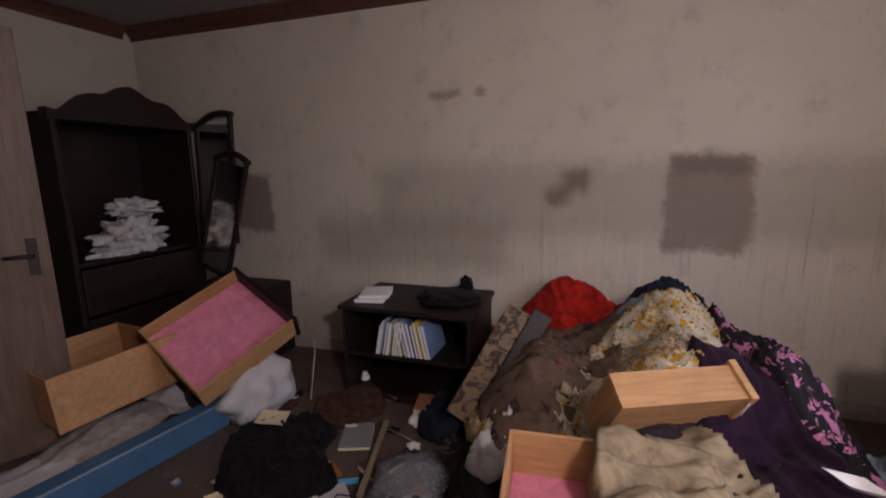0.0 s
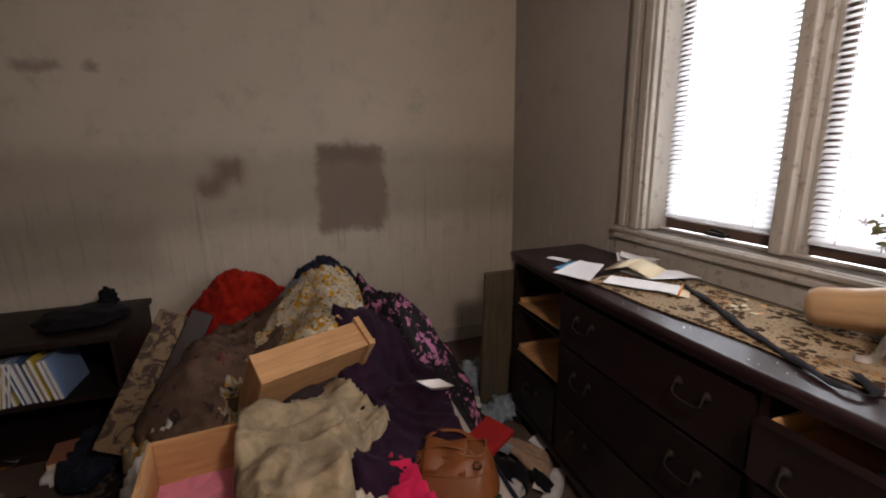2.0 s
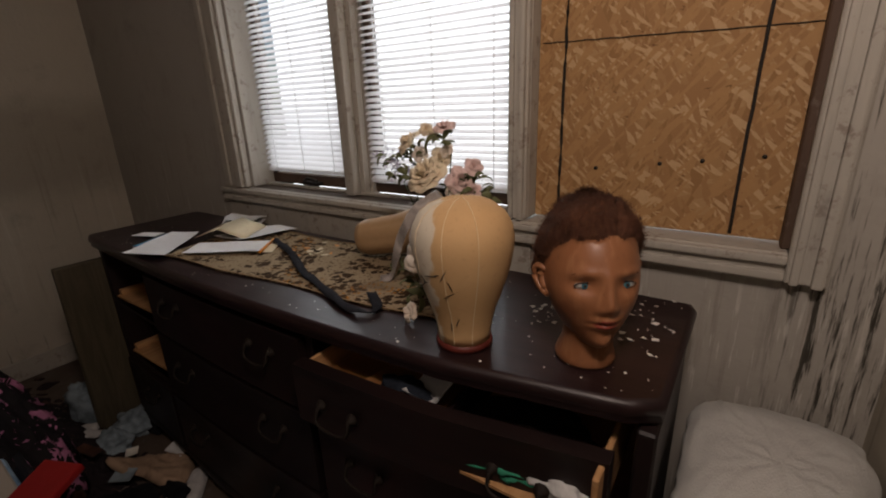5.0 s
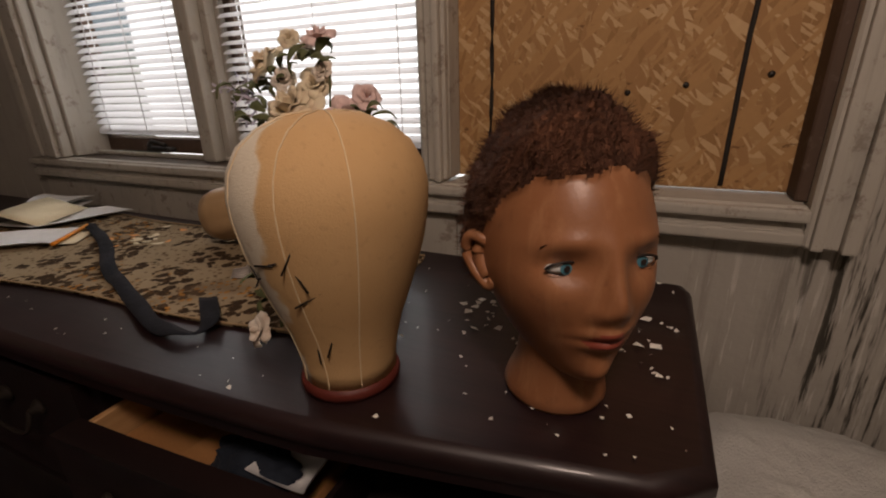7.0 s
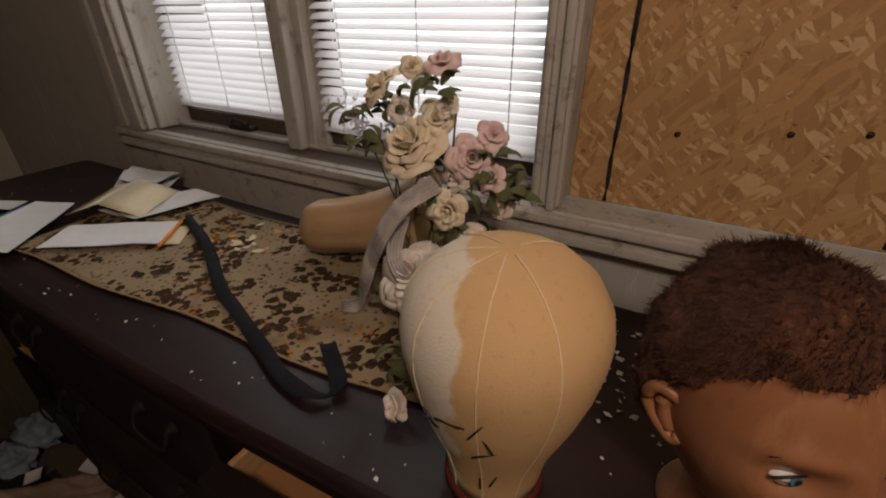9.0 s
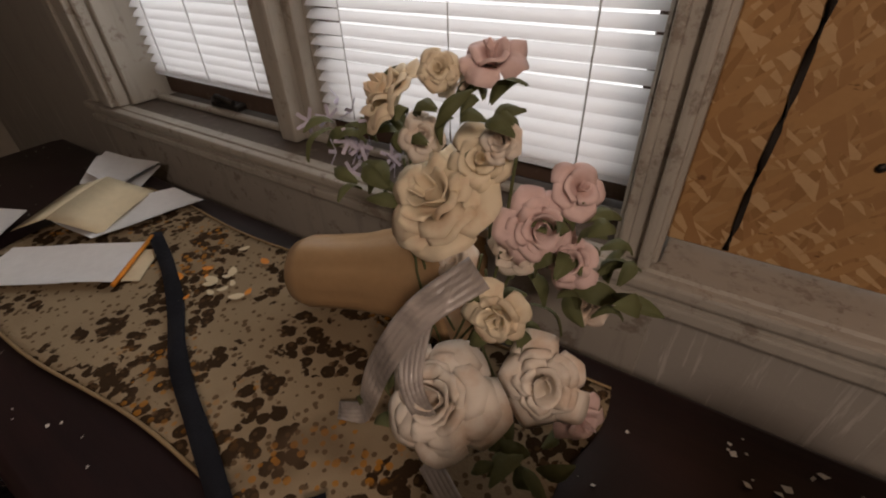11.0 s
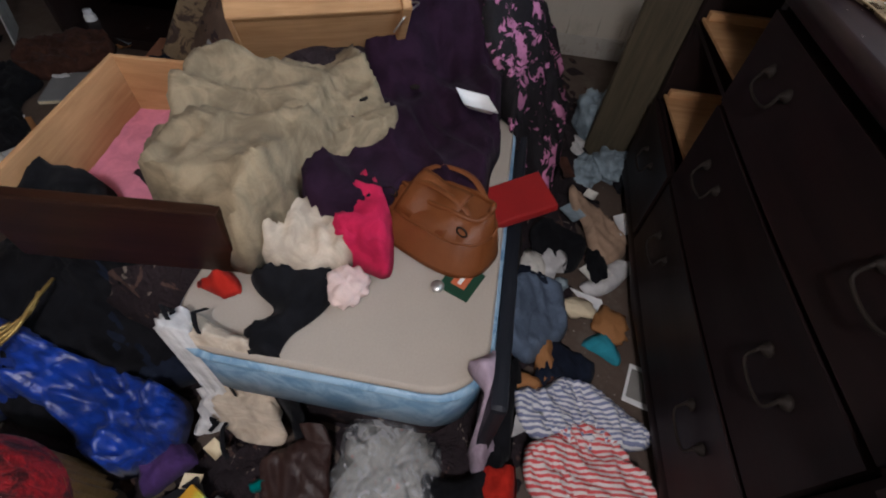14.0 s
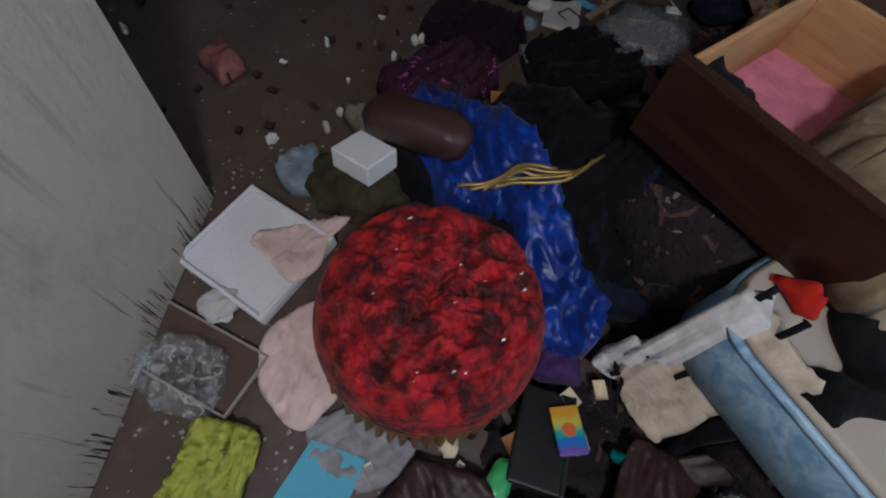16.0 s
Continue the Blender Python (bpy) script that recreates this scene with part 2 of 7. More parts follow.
CREAM = (0.46, 0.42, 0.34)
WALL_W = plaster("stained_cream_plaster", (0.52, 0.475, 0.39), west=True)
WALL_N = plaster("streaked_plaster", (0.40, 0.375, 0.33), streaks=True)
WALL = plaster("dull_plaster", CREAM)
DOORP = plaster("cream_door_paint", (0.50, 0.46, 0.38), mould=1.0)
CEIL = plain("ceiling_paint", (0.30, 0.28, 0.26), 0.9, local=False, scale=2)
CROWN = wood("red_brown_moulding", (0.07, 0.025, 0.018), (0.12, 0.05, 0.03), 0.5)
OSB = osb("oriented_strand_board")
MARK = plain("black_marker_line", (0.025, 0.02, 0.016), 0.8)
TRIM = worn_paint("worn_grey_white_paint", (0.47, 0.44, 0.38), (0.16, 0.12, 0.09), 0.6)
SILL = worn_paint("dark_worn_sill", (0.13, 0.105, 0.085), (0.30, 0.27, 0.23), 0.3)
SASH = worn_paint("brown_sash_paint", (0.10, 0.062, 0.042), (0.24, 0.2, 0.16), 0.35)
MAHOG = wood("dark_mahogany_varnish", (0.007, 0.003, 0.003), (0.014, 0.0052, 0.0045), 0.50, "x", 1.0, 0.04)
TOPWOOD = wood("scratched_mahogany_top", (0.012, 0.0055, 0.006), (0.024, 0.010, 0.010), 0.40, "x", 1.0, 0.12)
RAW = wood("raw_drawer_wood", (0.42, 0.22, 0.09), (0.56, 0.33, 0.15), 0.65)
RAWY = wood("raw_drawer_wood_across", (0.42, 0.22, 0.09), (0.56, 0.33, 0.15), 0.65, "y")
DARKW = wood("dark_stained_wood", (0.010, 0.005, 0.0045), (0.022, 0.010, 0.008), 0.5)
BRASS = plain("dull_brass", (0.016, 0.011, 0.008), 0.75, 0.2, 0.4, 40)
IRON = plain("dark_metal", (0.05, 0.045, 0.04), 0.5, 0.8)
PAPER = plain("white_paper", (0.78, 0.78, 0.77), 0.8, 0, 0.06, 12, 60, 0.08)
KHAKIB = plain("tan_braid", (0.30, 0.21, 0.11), 0.85, 0, 0.1, 20, 200, 0.2)
CREAMP = plain("cream_paper", (0.72, 0.62, 0.42), 0.8, 0, 0.08, 12, 60, 0.08)
BLUEP = plain("blue_paper", (0.10, 0.32, 0.52), 0.7, 0, 0.1)
ORANGE = plain("orange_paint", (0.75, 0.27, 0.03), 0.5)


def glowing(name, c, s):
    k = Tree(name)
    k.b.inputs["Emission Color"].default_value = (*c, 1)
    k.b.inputs["Emission Strength"].default_value = s
    k.b.inputs["Base Color"].default_value = (0, 0, 0, 1)
    return k.m


def slat_material():
    k = Tree("white_vinyl_slat", 0.5)
    k.b.inputs["Base Color"].default_value = (0.78, 0.77, 0.76, 1)
    tr = k.node("ShaderNodeBsdfTranslucent", Color=(0.85, 0.85, 0.86))
    mx = k.t.nodes.new("ShaderNodeMixShader")
    mx.inputs[0].default_value = 0.5
    k.t.links.new(k.b.outputs[0], mx.inputs[1])
    k.t.links.new(tr.outputs[0], mx.inputs[2])
    k.t.links.new(mx.outputs[0], k.out.inputs[0])
    return k.m


def clear_film(name, tint=(0.9, 0.92, 0.95), clear=0.6):
    """Thin crumpled plastic: partly see-through, with sharp glints."""
    k = Tree(name, 0.12, 0, 0.8)
    v = k.coord(local=True)
    f = k.noise(v, 24, 5, 0.55, 2.0)
    k.color(tint).bump(f, 0.5, 0.006)
    tr = k.node("ShaderNodeBsdfTransparent", Color=(0.95, 0.96, 0.97))
    mx = k.t.nodes.new("ShaderNodeMixShader")
    k.put(mx.inputs[0], k.math("MULTIPLY", k.math("ADD", k.math("MULTIPLY", k.step(f, 0.62, 0.45), 0.3), 0.7), clear))
    k.t.links.new(k.b.outputs[0], mx.inputs[1])
    k.t.links.new(tr.outputs[0], mx.inputs[2])
    k.t.links.new(mx.outputs[0], k.out.inputs[0])
    return k.m


# ---- building helpers ----
def mesh_of(name, bm, material, smooth=False):
    me = bpy.data.meshes.new(name)
    bm.to_mesh(me)
    bm.free()
    for m in material if isinstance(material, (list, tuple)) else [material]:
        me.materials.append(m)
    if smooth:
        for p in me.polygons:
            p.use_smooth = True
    return me


def part(name, bm, material, parent=None, label="", smooth=False):
    ob = new(name, mesh_of(name, bm, material, smooth))
    if parent is not None:
        ob.parent = parent
    if label:
        ob["label"] = label
    return ob


def thing(name, m, label, category, group="", kind=""):
    ob = new(name)
    ob.empty_display_size = 0.05
    ob.matrix_world = m
    return tagged(ob, label, category, group, kind)


def solid(name, bm, material, label, category, m=None, group="", kind="", smooth=False):
    ob = new(name, mesh_of(name, bm, material, smooth))
    if m is not None:
        ob.matrix_world = m
    return tagged(ob, label, category, group, kind)


def block(x0, x1, y0, y1, z0, z1, bevel=0.0, seg=1, bm=None):
    bm = bm or bmesh.new()
    g = bmesh.ops.create_cube(bm, size=1)
    bmesh.ops.transform(bm, verts=g["verts"], matrix=Matrix.Translation(((x0 + x1) / 2, (y0 + y1) / 2, (z0 + z1) / 2)) @ Matrix.Diagonal((x1 - x0, y1 - y0, z1 - z0, 1)))
    if bevel:
        es = list({e for v in g["verts"] for e in v.link_edges})
        bmesh.ops.bevel(bm, geom=es, offset=bevel, segments=seg, affect="EDGES", profile=0.6)
    return bm


def grid(nu, nv, fn, bm=None, mi=0, close_u=False):
    """A sheet of nu x nv cells, each corner placed by fn(u, v) with u and v from 0 to 1."""
    bm = bm or bmesh.new()
    rows = [[bm.verts.new(fn(i / nu, j / nv)) for j in range(nv + 1)] for i in range(nu if close_u else nu + 1)]
    n = len(rows)
    for i in range(nu):
        for j in range(nv):
            f = bm.faces.new((rows[i][j], rows[(i + 1) % n][j], rows[(i + 1) % n][j + 1], rows[i][j + 1]))
            f.material_index = mi
            f.smooth = True
    return bm


def tube(points, r, sides=6, bm=None, mi=0, flat=1.0, taper=None):
    """A rod along the points; flat squeezes it upright into a strap."""
    bm = bm or bmesh.new()
    pts = [Vector(p) for p in points]
    rings = []
    for i, p in enumerate(pts):
        d = (pts[min(i + 1, len(pts) - 1)] - pts[max(i - 1, 0)]).normalized()
        side = d.cross(Vector((0, 0, 1)))
        side = side.normalized() if side.length > 1e-4 else Vector((1, 0, 0))
        up = side.cross(d)
        k = taper(i / (len(pts) - 1)) if taper else 1.0
        rings.append([bm.verts.new(p + k * r * (math.cos(a) * side + flat * math.sin(a) * up)) for a in [2 * math.pi * s / sides for s in range(sides)]])
    for a, b in zip(rings, rings[1:]):
        for s in range(sides):
            f = bm.faces.new((a[s], a[(s + 1) % sides], b[(s + 1) % sides], b[s]))
            f.material_index, f.smooth = mi, True
    for ring, flip in ((rings[0], True), (rings[-1], False)):
        f = bm.faces.new(ring[::-1] if flip else ring)
        f.material_index = mi
    return bm


def lathe(profile, sides=32, bm=None, mi=0, wave=None, sx=1.0, sy=1.0):
    bm = bm or bmesh.new()
    rings = []
    for r, z in profile:
        ring = []
        for s in range(sides):
            a = 2 * math.pi * s / sides
            k = r * (wave(a, z) if wave else 1.0)
            ring.append(bm.verts.new((k * math.cos(a) * sx, k * math.sin(a) * sy, z)))
        rings.append(ring)
    for a, b in zip(rings, rings[1:]):
        for s in range(sides):
            f = bm.faces.new((a[s], a[(s + 1) % sides], b[(s + 1) % sides], b[s]))
            f.material_index, f.smooth = mi, True
    for ring, flip in ((rings[0], True), (rings[-1], False)):
        f = bm.faces.new(ring[::-1] if flip else ring)
        f.material_index, f.smooth = mi, True
    return bm


def smooth_line(pts, n=24):
    """A smooth curve of n steps through the points."""
    p = [Vector(q) for q in pts]
    p = [2 * p[0] - p[1]] + p + [2 * p[-1] - p[-2]]
    out = []
    for i in range(n + 1):
        s = i / n * (len(p) - 3)
        k = min(int(s), len(p) - 4)
        f = s - k
        a, b, c, d = p[k:k + 4]
        out.append(0.5 * ((2 * b) + (c - a) * f + (2 * a - 5 * b + 4 * c - d) * f * f + (3 * b - a - 3 * c + d) * f ** 3))
    return out


def wall(name, x0, x1, y0, y1, z0, z1, m):
    return solid(name, block(x0, x1, y0, y1, z0, z1), m, "", "", kind="structure")


# ---- the room ----
FLOOR_M = None
k = Tree("grimy_floor", 0.55, 0, 0.4)
p = k.coord()
c = k.mix(k.noise(p, 3, 5), (0.051, 0.037, 0.029), (0.128, 0.093, 0.071))
c = k.mix(k.math("MULTIPLY", k.step(k.noise(p, 34, 5, 0.8), 0.62, 0.68), 0.6), c, (0.30, 0.27, 0.24))
c = k.mix(k.math("MULTIPLY", k.step(k.noise(p, 11, 4), 0.55, 0.75), 0.5), c, (0.170, 0.145, 0.119))
k.color(c).rough(k.math("ADD", k.math("MULTIPLY", k.noise(p, 8, 4), 0.5), 0.25)).bump(k.noise(p, 40, 5), 0.4, 0.006)
FLOOR_M = k.m

wall("floor", -0.15, 5.0, -5.5, 0.15, -0.12, 0.0, FLOOR_M)
wall("ceiling", -0.15, 5.0, -5.5, 0.15, 2.52, 2.65, CEIL)
wall("wall_west", -0.15, 0, -5.5, 0.15, 0, 2.52, WALL_W)
wall("wall_south", 0, 5.0, -5.5, -5.35, 0, 2.52, WALL)
wall("wall_north_left", 0, 1.30, 0, 0.15, 0, 2.52, WALL_N)
wall("wall_north_below", 1.30, 3.17, 0, 0.15, 0, 1.0, WALL_N)
wall("wall_north_above", 1.30, 3.17, 0, 0.15, 2.20, 2.52, WALL_N)
wall("wall_north_right", 3.17, 5.0, 0, 0.15, 0, 2.52, WALL_N)
wall("wall_east_far", 3.36, 3.48, -5.35, -1.86, 0, 2.52, WALL)
wall("wall_east_near", 3.36, 3.48, -0.32, 0, 0, 2.52, WALL)
wall("wall_east_above", 3.36, 3.48, -1.86, -0.32, 2.06, 2.52, WALL)
wall("wall_hall", 4.85, 5.0, -5.35, 0, 0, 2.52, WALL)
wall("wall_closet", 2.14, 3.36, -5.35, -4.72, 0, 2.52, WALL)


def crown(name, a, b, out):
    """Crown moulding from a to b with its profile standing out from the wall."""
    prof = [(0, 2.42), (0.012, 2.42), (0.018, 2.445), (0.045, 2.475), (0.052, 2.495), (0.075, 2.505), (0.08, 2.518), (0, 2.518)]
    bm = bmesh.new()
    va, vb = [[bm.verts.new((q[0] + out[0] * d, q[1] + out[1] * d, z)) for d, z in prof] for q in (a, b)]
    for i in range(len(prof)):
        j = (i + 1) % len(prof)
        bm.faces.new((va[i], va[j], vb[j], vb[i]))
    bm.faces.new(va)
    bm.faces.new(vb[::-1])
    bmesh.ops.recalc_face_normals(bm, faces=bm.faces)
    solid(name, bm, CROWN, "", "", kind="structure")


crown("trim_crown_west", (0.0, -5.35), (0.0, -1.9), (1, 0))
crown("trim_crown_south", (0.081, -5.35), (2.13, -5.35), (0, 1))

# baseboards
for nm, bx in (("baseboard_west", (0.0, 0.018, -5.35, -0.02, 0, 0.11)), ("baseboard_north", (0.02, 0.96, -0.018, 0, 0, 0.11))):
    solid(nm, block(*bx, bevel=0.004), TRIM, "", "", kind="structure")


def casing(name, x0, x1, y0, y1, z0, z1, upright=True):
    """Window trim with two stepped beads along it."""
    bm = block(x0, x1, y0, y1, z0, z1, 0.004)
    if upright:
        w = x1 - x0
        block(x0 + w * 0.12, x0 + w * 0.34, y0 - 0.009, y0 + 0.004, z0, z1, 0.004, 2, bm)
        block(x0 + w * 0.62, x0 + w * 0.9, y0 - 0.014, y0 + 0.004, z0, z1, 0.005, 2, bm)
    else:
        h = z1 - z0
        block(x0, x1, y0 - 0.008, y0 + 0.004, z0 + h * 0.1, z0 + h * 0.4, 0.004, 2, bm)
        block(x0, x1, y0 - 0.015, y0 + 0.004, z0 + h * 0.66, z0 + h * 0.95, 0.005, 2, bm)
    return solid(name, bm, TRIM, "", "", kind="structure")


casing("trim_window_left", 1.15, 1.31, -0.030, -0.001, 1.024, 2.30)
casing("trim_window_post", 2.53, 2.585, -0.022, -0.001, 1.024, 2.20)
casing("trim_window_right", 3.165, 3.235, -0.030, -0.001, 0.957, 2.30)
casing("trim_window_head", 1.311, 3.164, -0.025, -0.001, 2.20, 2.30, False)
casing("trim_window_apron", 1.13, 3.164, -0.030, -0.001, 0.957, 1.022, False)
solid("trim_panel_below", block(1.13, 2.60, -0.014, -0.001, 0.62, 0.955, 0.002), TRIM, "", "", kind="structure")
solid("trim_jamb_left", block(1.301, 1.322, 0.0, 0.135, 1.024, 2.199, 0.003), TRIM, "", "", kind="structure")
bm = block(1.845, 1.892, 0.028, 0.135, 1.024, 2.199, 0.007, 2)
block(1.892, 1.915, 0.062, 0.135, 1.024, 2.199, 0.004, 2, bm)
block(1.915, 1.932, 0.088, 0.135, 1.024, 2.199, 0.003, 1, bm)
block(1.826, 1.845, 0.080, 0.135, 1.024, 2.199, 0.003, 1, bm)
solid("trim_mullion", bm, TRIM, "", "", kind="structure")
solid("trim_post_inner", block(2.531, 2.584, 0.0, 0.135, 1.024, 2.199, 0.003), TRIM, "", "", kind="structure")
solid("window_sill", block(1.302, 2.529, -0.029, 0.135, 1.001, 1.0215, 0.005, 2), SILL, "", "", kind="structure")
solid("trim_sill_stop", block(1.323, 2.528, 0.058, 0.078, 1.022, 1.034, 0.003), TRIM, "", "", kind="structure")
solid("window_sill_boarded", block(2.586, 3.164, -0.026, 0.135, 1.001, 1.0215, 0.005, 2), TRIM, "", "", kind="structure")

# daylight outside the windows
solid("backdrop", grid(1, 1, lambda u, v: (0.6 + 3.0 * u, 0.75, 0.3 + 2.6 * v)), glowing("overcast_daylight", (0.95, 0.97, 1.0), 2.6), "", "", kind="structure")

GLASS = Tree("dusty_glass", 0.05)
GLASS.b.inputs["Transmission Weight"].default_value = 1.0
GLASS.b.inputs["Base Color"].default_value = (0.95, 0.96, 0.96, 1)
SLAT = slat_material()


def sash_window(name, x0, x1, label):
    """A brown wooden sash with its pane, and a latch on the lower rail."""
    w = thing(name, pose(0, 0, 0), label, "window", kind="structure")
    bm = bmesh.new()
    for q in ((x0, x0 + 0.028, 1.075, 2.165), (x1 - 0.028, x1, 1.075, 2.165), (x0, x1, 1.031, 1.075), (x0, x1, 2.165, 2.2)):
        block(q[0], q[1], 0.100, 0.138, q[2], q[3], 0.004, 1, bm)
    part("window_frame", bm, SASH, w)
    pane = part("pane", block(x0 + 0.03, x1 - 0.03, 0.117, 0.121, 1.07, 2.17), GLASS.m, w)
    pane.visible_shadow = False
    cx = x0 + (x1 - x0) * 0.55
    bm = block(cx - 0.05, cx + 0.05, 0.070, 0.100, 1.035, 1.05, 0.004)
    tube([(cx - 0.03, 0.070, 1.055), (cx, 0.060, 1.068), (cx + 0.05, 0.065, 1.058)], 0.007, 8, bm)
    part("latch", bm, IRON, w, "dark metal casement latch")
    return w


sash_window("window_1", 1.322, 1.826, "narrow window with a worn brown wooden sash")
sash_window("window_2", 1.932, 2.53, "wide window with a worn brown wooden sash")


def blind(x0, x1, z0, tilt, name, label):
    b = thing(name, pose(0, 0, 0), label, "window blind", "window blinds")
    n = int((2.15 - z0) / 0.0205)
    bm = grid(6, 3, lambda u, v: (u - 0.5, (v - 0.5) * 0.024, -0.013 * (v - 0.5) + 0.003 * (1 - (2 * v - 1) ** 2)))
    me = mesh_of("slat", bm, SLAT, True)
    for i in range(n):
        s = new("slat", me)
        s.parent = b
        s.matrix_basis = pose((x0 + x1) / 2 + random.uniform(-0.002, 0.002), 0.083, z0 + 0.018 + i * 0.0205, random.uniform(-4, 4) + tilt, random.uniform(-0.25, 0.25), 0) @ Matrix.Diagonal((x1 - x0, 1, 1, 1))
    part("bottom_rail", block(x0, x1, 0.073, 0.094, z0, z0 + 0.014, 0.003), SLAT, b)
    part("head_rail", block(x0, x1, 0.070, 0.098, 2.155, 2.19, 0.003), SLAT, b)
    for f in (0.14, 0.5, 0.86):
        xx = x0 + (x1 - x0) * f
        part("cord", tube([(xx, 0.069, z0 + 0.01), (xx, 0.069, 2.16)], 0.0013, 4), PAPER, b)
    return b


blind(1.335, 1.822, 1.085, 66, "window_blind", "white slatted blind lowered in the narrow window")
blind(1.940, 2.524, 1.072, 58, "window_blind", "white slatted blind lowered in the wide window")

# the boarded opening
board = thing("boarded_window", pose(2.878, 0.05, 1.6), "strand board sheet nailed over a window, with black lines", "board")
part("sheet", block(-0.294, 0.2915, 0, 0.014, -0.575, 0.6, 0.002), OSB, board)


def marker(x0, z0, x1, z1, r):
    random.seed(int(x0 * 91 + z1 * 13))
    n = 30
    pts = [(x0 + (x1 - x0) * i / n + random.uniform(-0.0012, 0.0012), -0.0006, z0 + (z1 - z0) * i / n + random.uniform(-0.0012, 0.0012)) for i in range(n + 1)]
    return tube(pts, r, 6, None, 0, 0.4) if abs(x1 - x0) > abs(z1 - z0) else tube(pts, r, 6)


for a in ((-0.226, -0.57, -0.222, 0.6, 0.0042), (0.178, -0.57, 0.196, 0.6, 0.0042), (-0.285, -0.128, 0.285, -0.142, 0.0035), (-0.285, 0.078, 0.285, 0.10, 0.0035)):
    part("drawn_line", marker(*a), MARK, board)
nail = lathe([(0.005, 0), (0.005, 0.002), (0.003, 0.004)], 8)
bmesh.ops.rotate(nail, verts=nail.verts, cent=(0, 0, 0), matrix=Matrix.Rotation(radians(90), 3, "X"))
nail_me = mesh_of("nail", nail, IRON)
for nx in (-0.15, 0.02, 0.12, 0.25):
    for nz in (-0.42, 0.02, 0.35):
        q = new("nail", nail_me)
        q.parent = board
        q.location = (nx + 0.3 * nz * nx, 0, nz + 0.1 * nx)
solid("trim_board_stop", block(3.150, 3.1695, -0.001, 0.05, 1.022, 2.2, 0.003), SASH, "", "", kind="structure")


def door_leaf(name, free, hinge, label, paint):
    """An open flush door with a lever handle; free and hinge are its two upright edges on plan."""
    d = Vector((free[0] - hinge[0], free[1] - hinge[1], 0))
    m = Matrix.Translation((hinge[0], hinge[1], 0.004)) @ Matrix.Rotation(math.atan2(d.y, d.x), 4, "Z")
    t = thing(name, m, label, "door", kind="structure")
    w = d.length
    part("leaf", block(0, w, -0.019, 0.019, 0, 2.03, 0.003), paint, t)
    for s in (-1, 1):
        bm = block(w - 0.085, w - 0.045, s * 0.021 - 0.002, s * 0.021 + 0.002, 0.90, 1.08, 0.002)
        tube([(w - 0.065, s * 0.02, 1.0), (w - 0.065, s * 0.055, 1.0), (w - 0.075, s * 0.06, 1.0), (w - 0.17, s * 0.06, 1.0)], 0.009, 8, bm)
        part("door_handle", bm, IRON, t, "dark metal lever handle")
    for z in (0.2, 1.0, 1.8):
        part("hinge", tube([(0, 0.022, z), (0, 0.022, z + 0.09)], 0.007, 8), IRON, t)
    return t


door_leaf("door_entry", (2.853, -2.492), (3.325, -1.835), "open cream door with black mould along its foot", DOORP)
door_leaf("door_closet", (1.40, -4.30), (2.12, -4.705), "open brown closet door with a dark lever handle", wood("brown_door_varnish", (0.13, 0.085, 0.06), (0.20, 0.135, 0.095), 0.5, "z"))

# ---- the dresser ----
def front_line(x):
    """The bowed front edge of the dresser top."""
    s = (x - 0.97) / 2.06
    return -0.535 - 0.05 * math.sin(math.pi * min(1, max(0, s)) ** 1.1) + 0.035 * max(0, s - 0.82) / 0.18


DTOP = 0.90
dresser = thing("dresser", pose(0, 0, 0), "long dark mahogany dresser, bowed front, one drawer pulled out", "dresser")


def top_outline(inset):
    pts = []
    for i in range(41):
        x = 0.965 + 2.06 * i / 40
        pts.append((x, front_line(x)))
    r = 0.035
    pts[0] = (0.965 + 0.006, pts[0][1] + r * 0.4)
    pts[-1] = (3.025 - 0.006, pts[-1][1] + r * 0.6)
    pts += [(3.025, -0.11), (3.015, -0.085), (0.975, -0.085), (0.965, -0.11)]
    cx, cy = 1.995, -0.29
    return [(cx + (x - cx) * (1 - inset / 1.03), cy + (y - cy) * (1 - inset / 0.27)) for x, y in pts]


bm = bmesh.new()
rings = []
for inset, z in ((0.012, DTOP - 0.046), (0.002, DTOP - 0.038), (0.006, DTOP - 0.03), (0.0, DTOP - 0.022), (0.0, DTOP - 0.010), (0.004, DTOP - 0.003), (0.012, DTOP)):
    rings.append([bm.verts.new((x, y, z)) for x, y in top_outline(inset)])
for a, b in zip(rings, rings[1:]):
    for i in range(len(a)):
        f = bm.faces.new((a[i], a[(i + 1) % len(a)], b[(i + 1) % len(a)], b[i]))
        f.smooth = True
bm.faces.new(rings[-1])
bm.faces.new(rings[0][::-1])
part("top", bm, TOPWOOD, dresser, "scratched dusty top")
COLS = ((1.03, 1.44), (1.47, 2.27), (2.30, 2.97))
ROWS = ((0.13, 0.37), (0.385, 0.62), (0.635, 0.835))
for x in (0.995, 3.0):
    part("side_panel", block(x - 0.015, x + 0.015, -0.505, -0.09, 0.0, 0.853, 0.004), MAHOG, dresser)
for x in (1.455, 2.285):
    part("divider", block(x - 0.012, x + 0.012, front_line(x) + 0.03, -0.101, 0.11, 0.853, 0.002), MAHOG, dresser)
part("back_panel", block(1.011, 2.984, -0.10, -0.091, 0.06, 0.853), RAW, dresser, "raw wood back panel")
bm = block(1.011, 2.984, -0.50, -0.102, 0.09, 0.108)
part("base", bm, MAHOG, dresser)
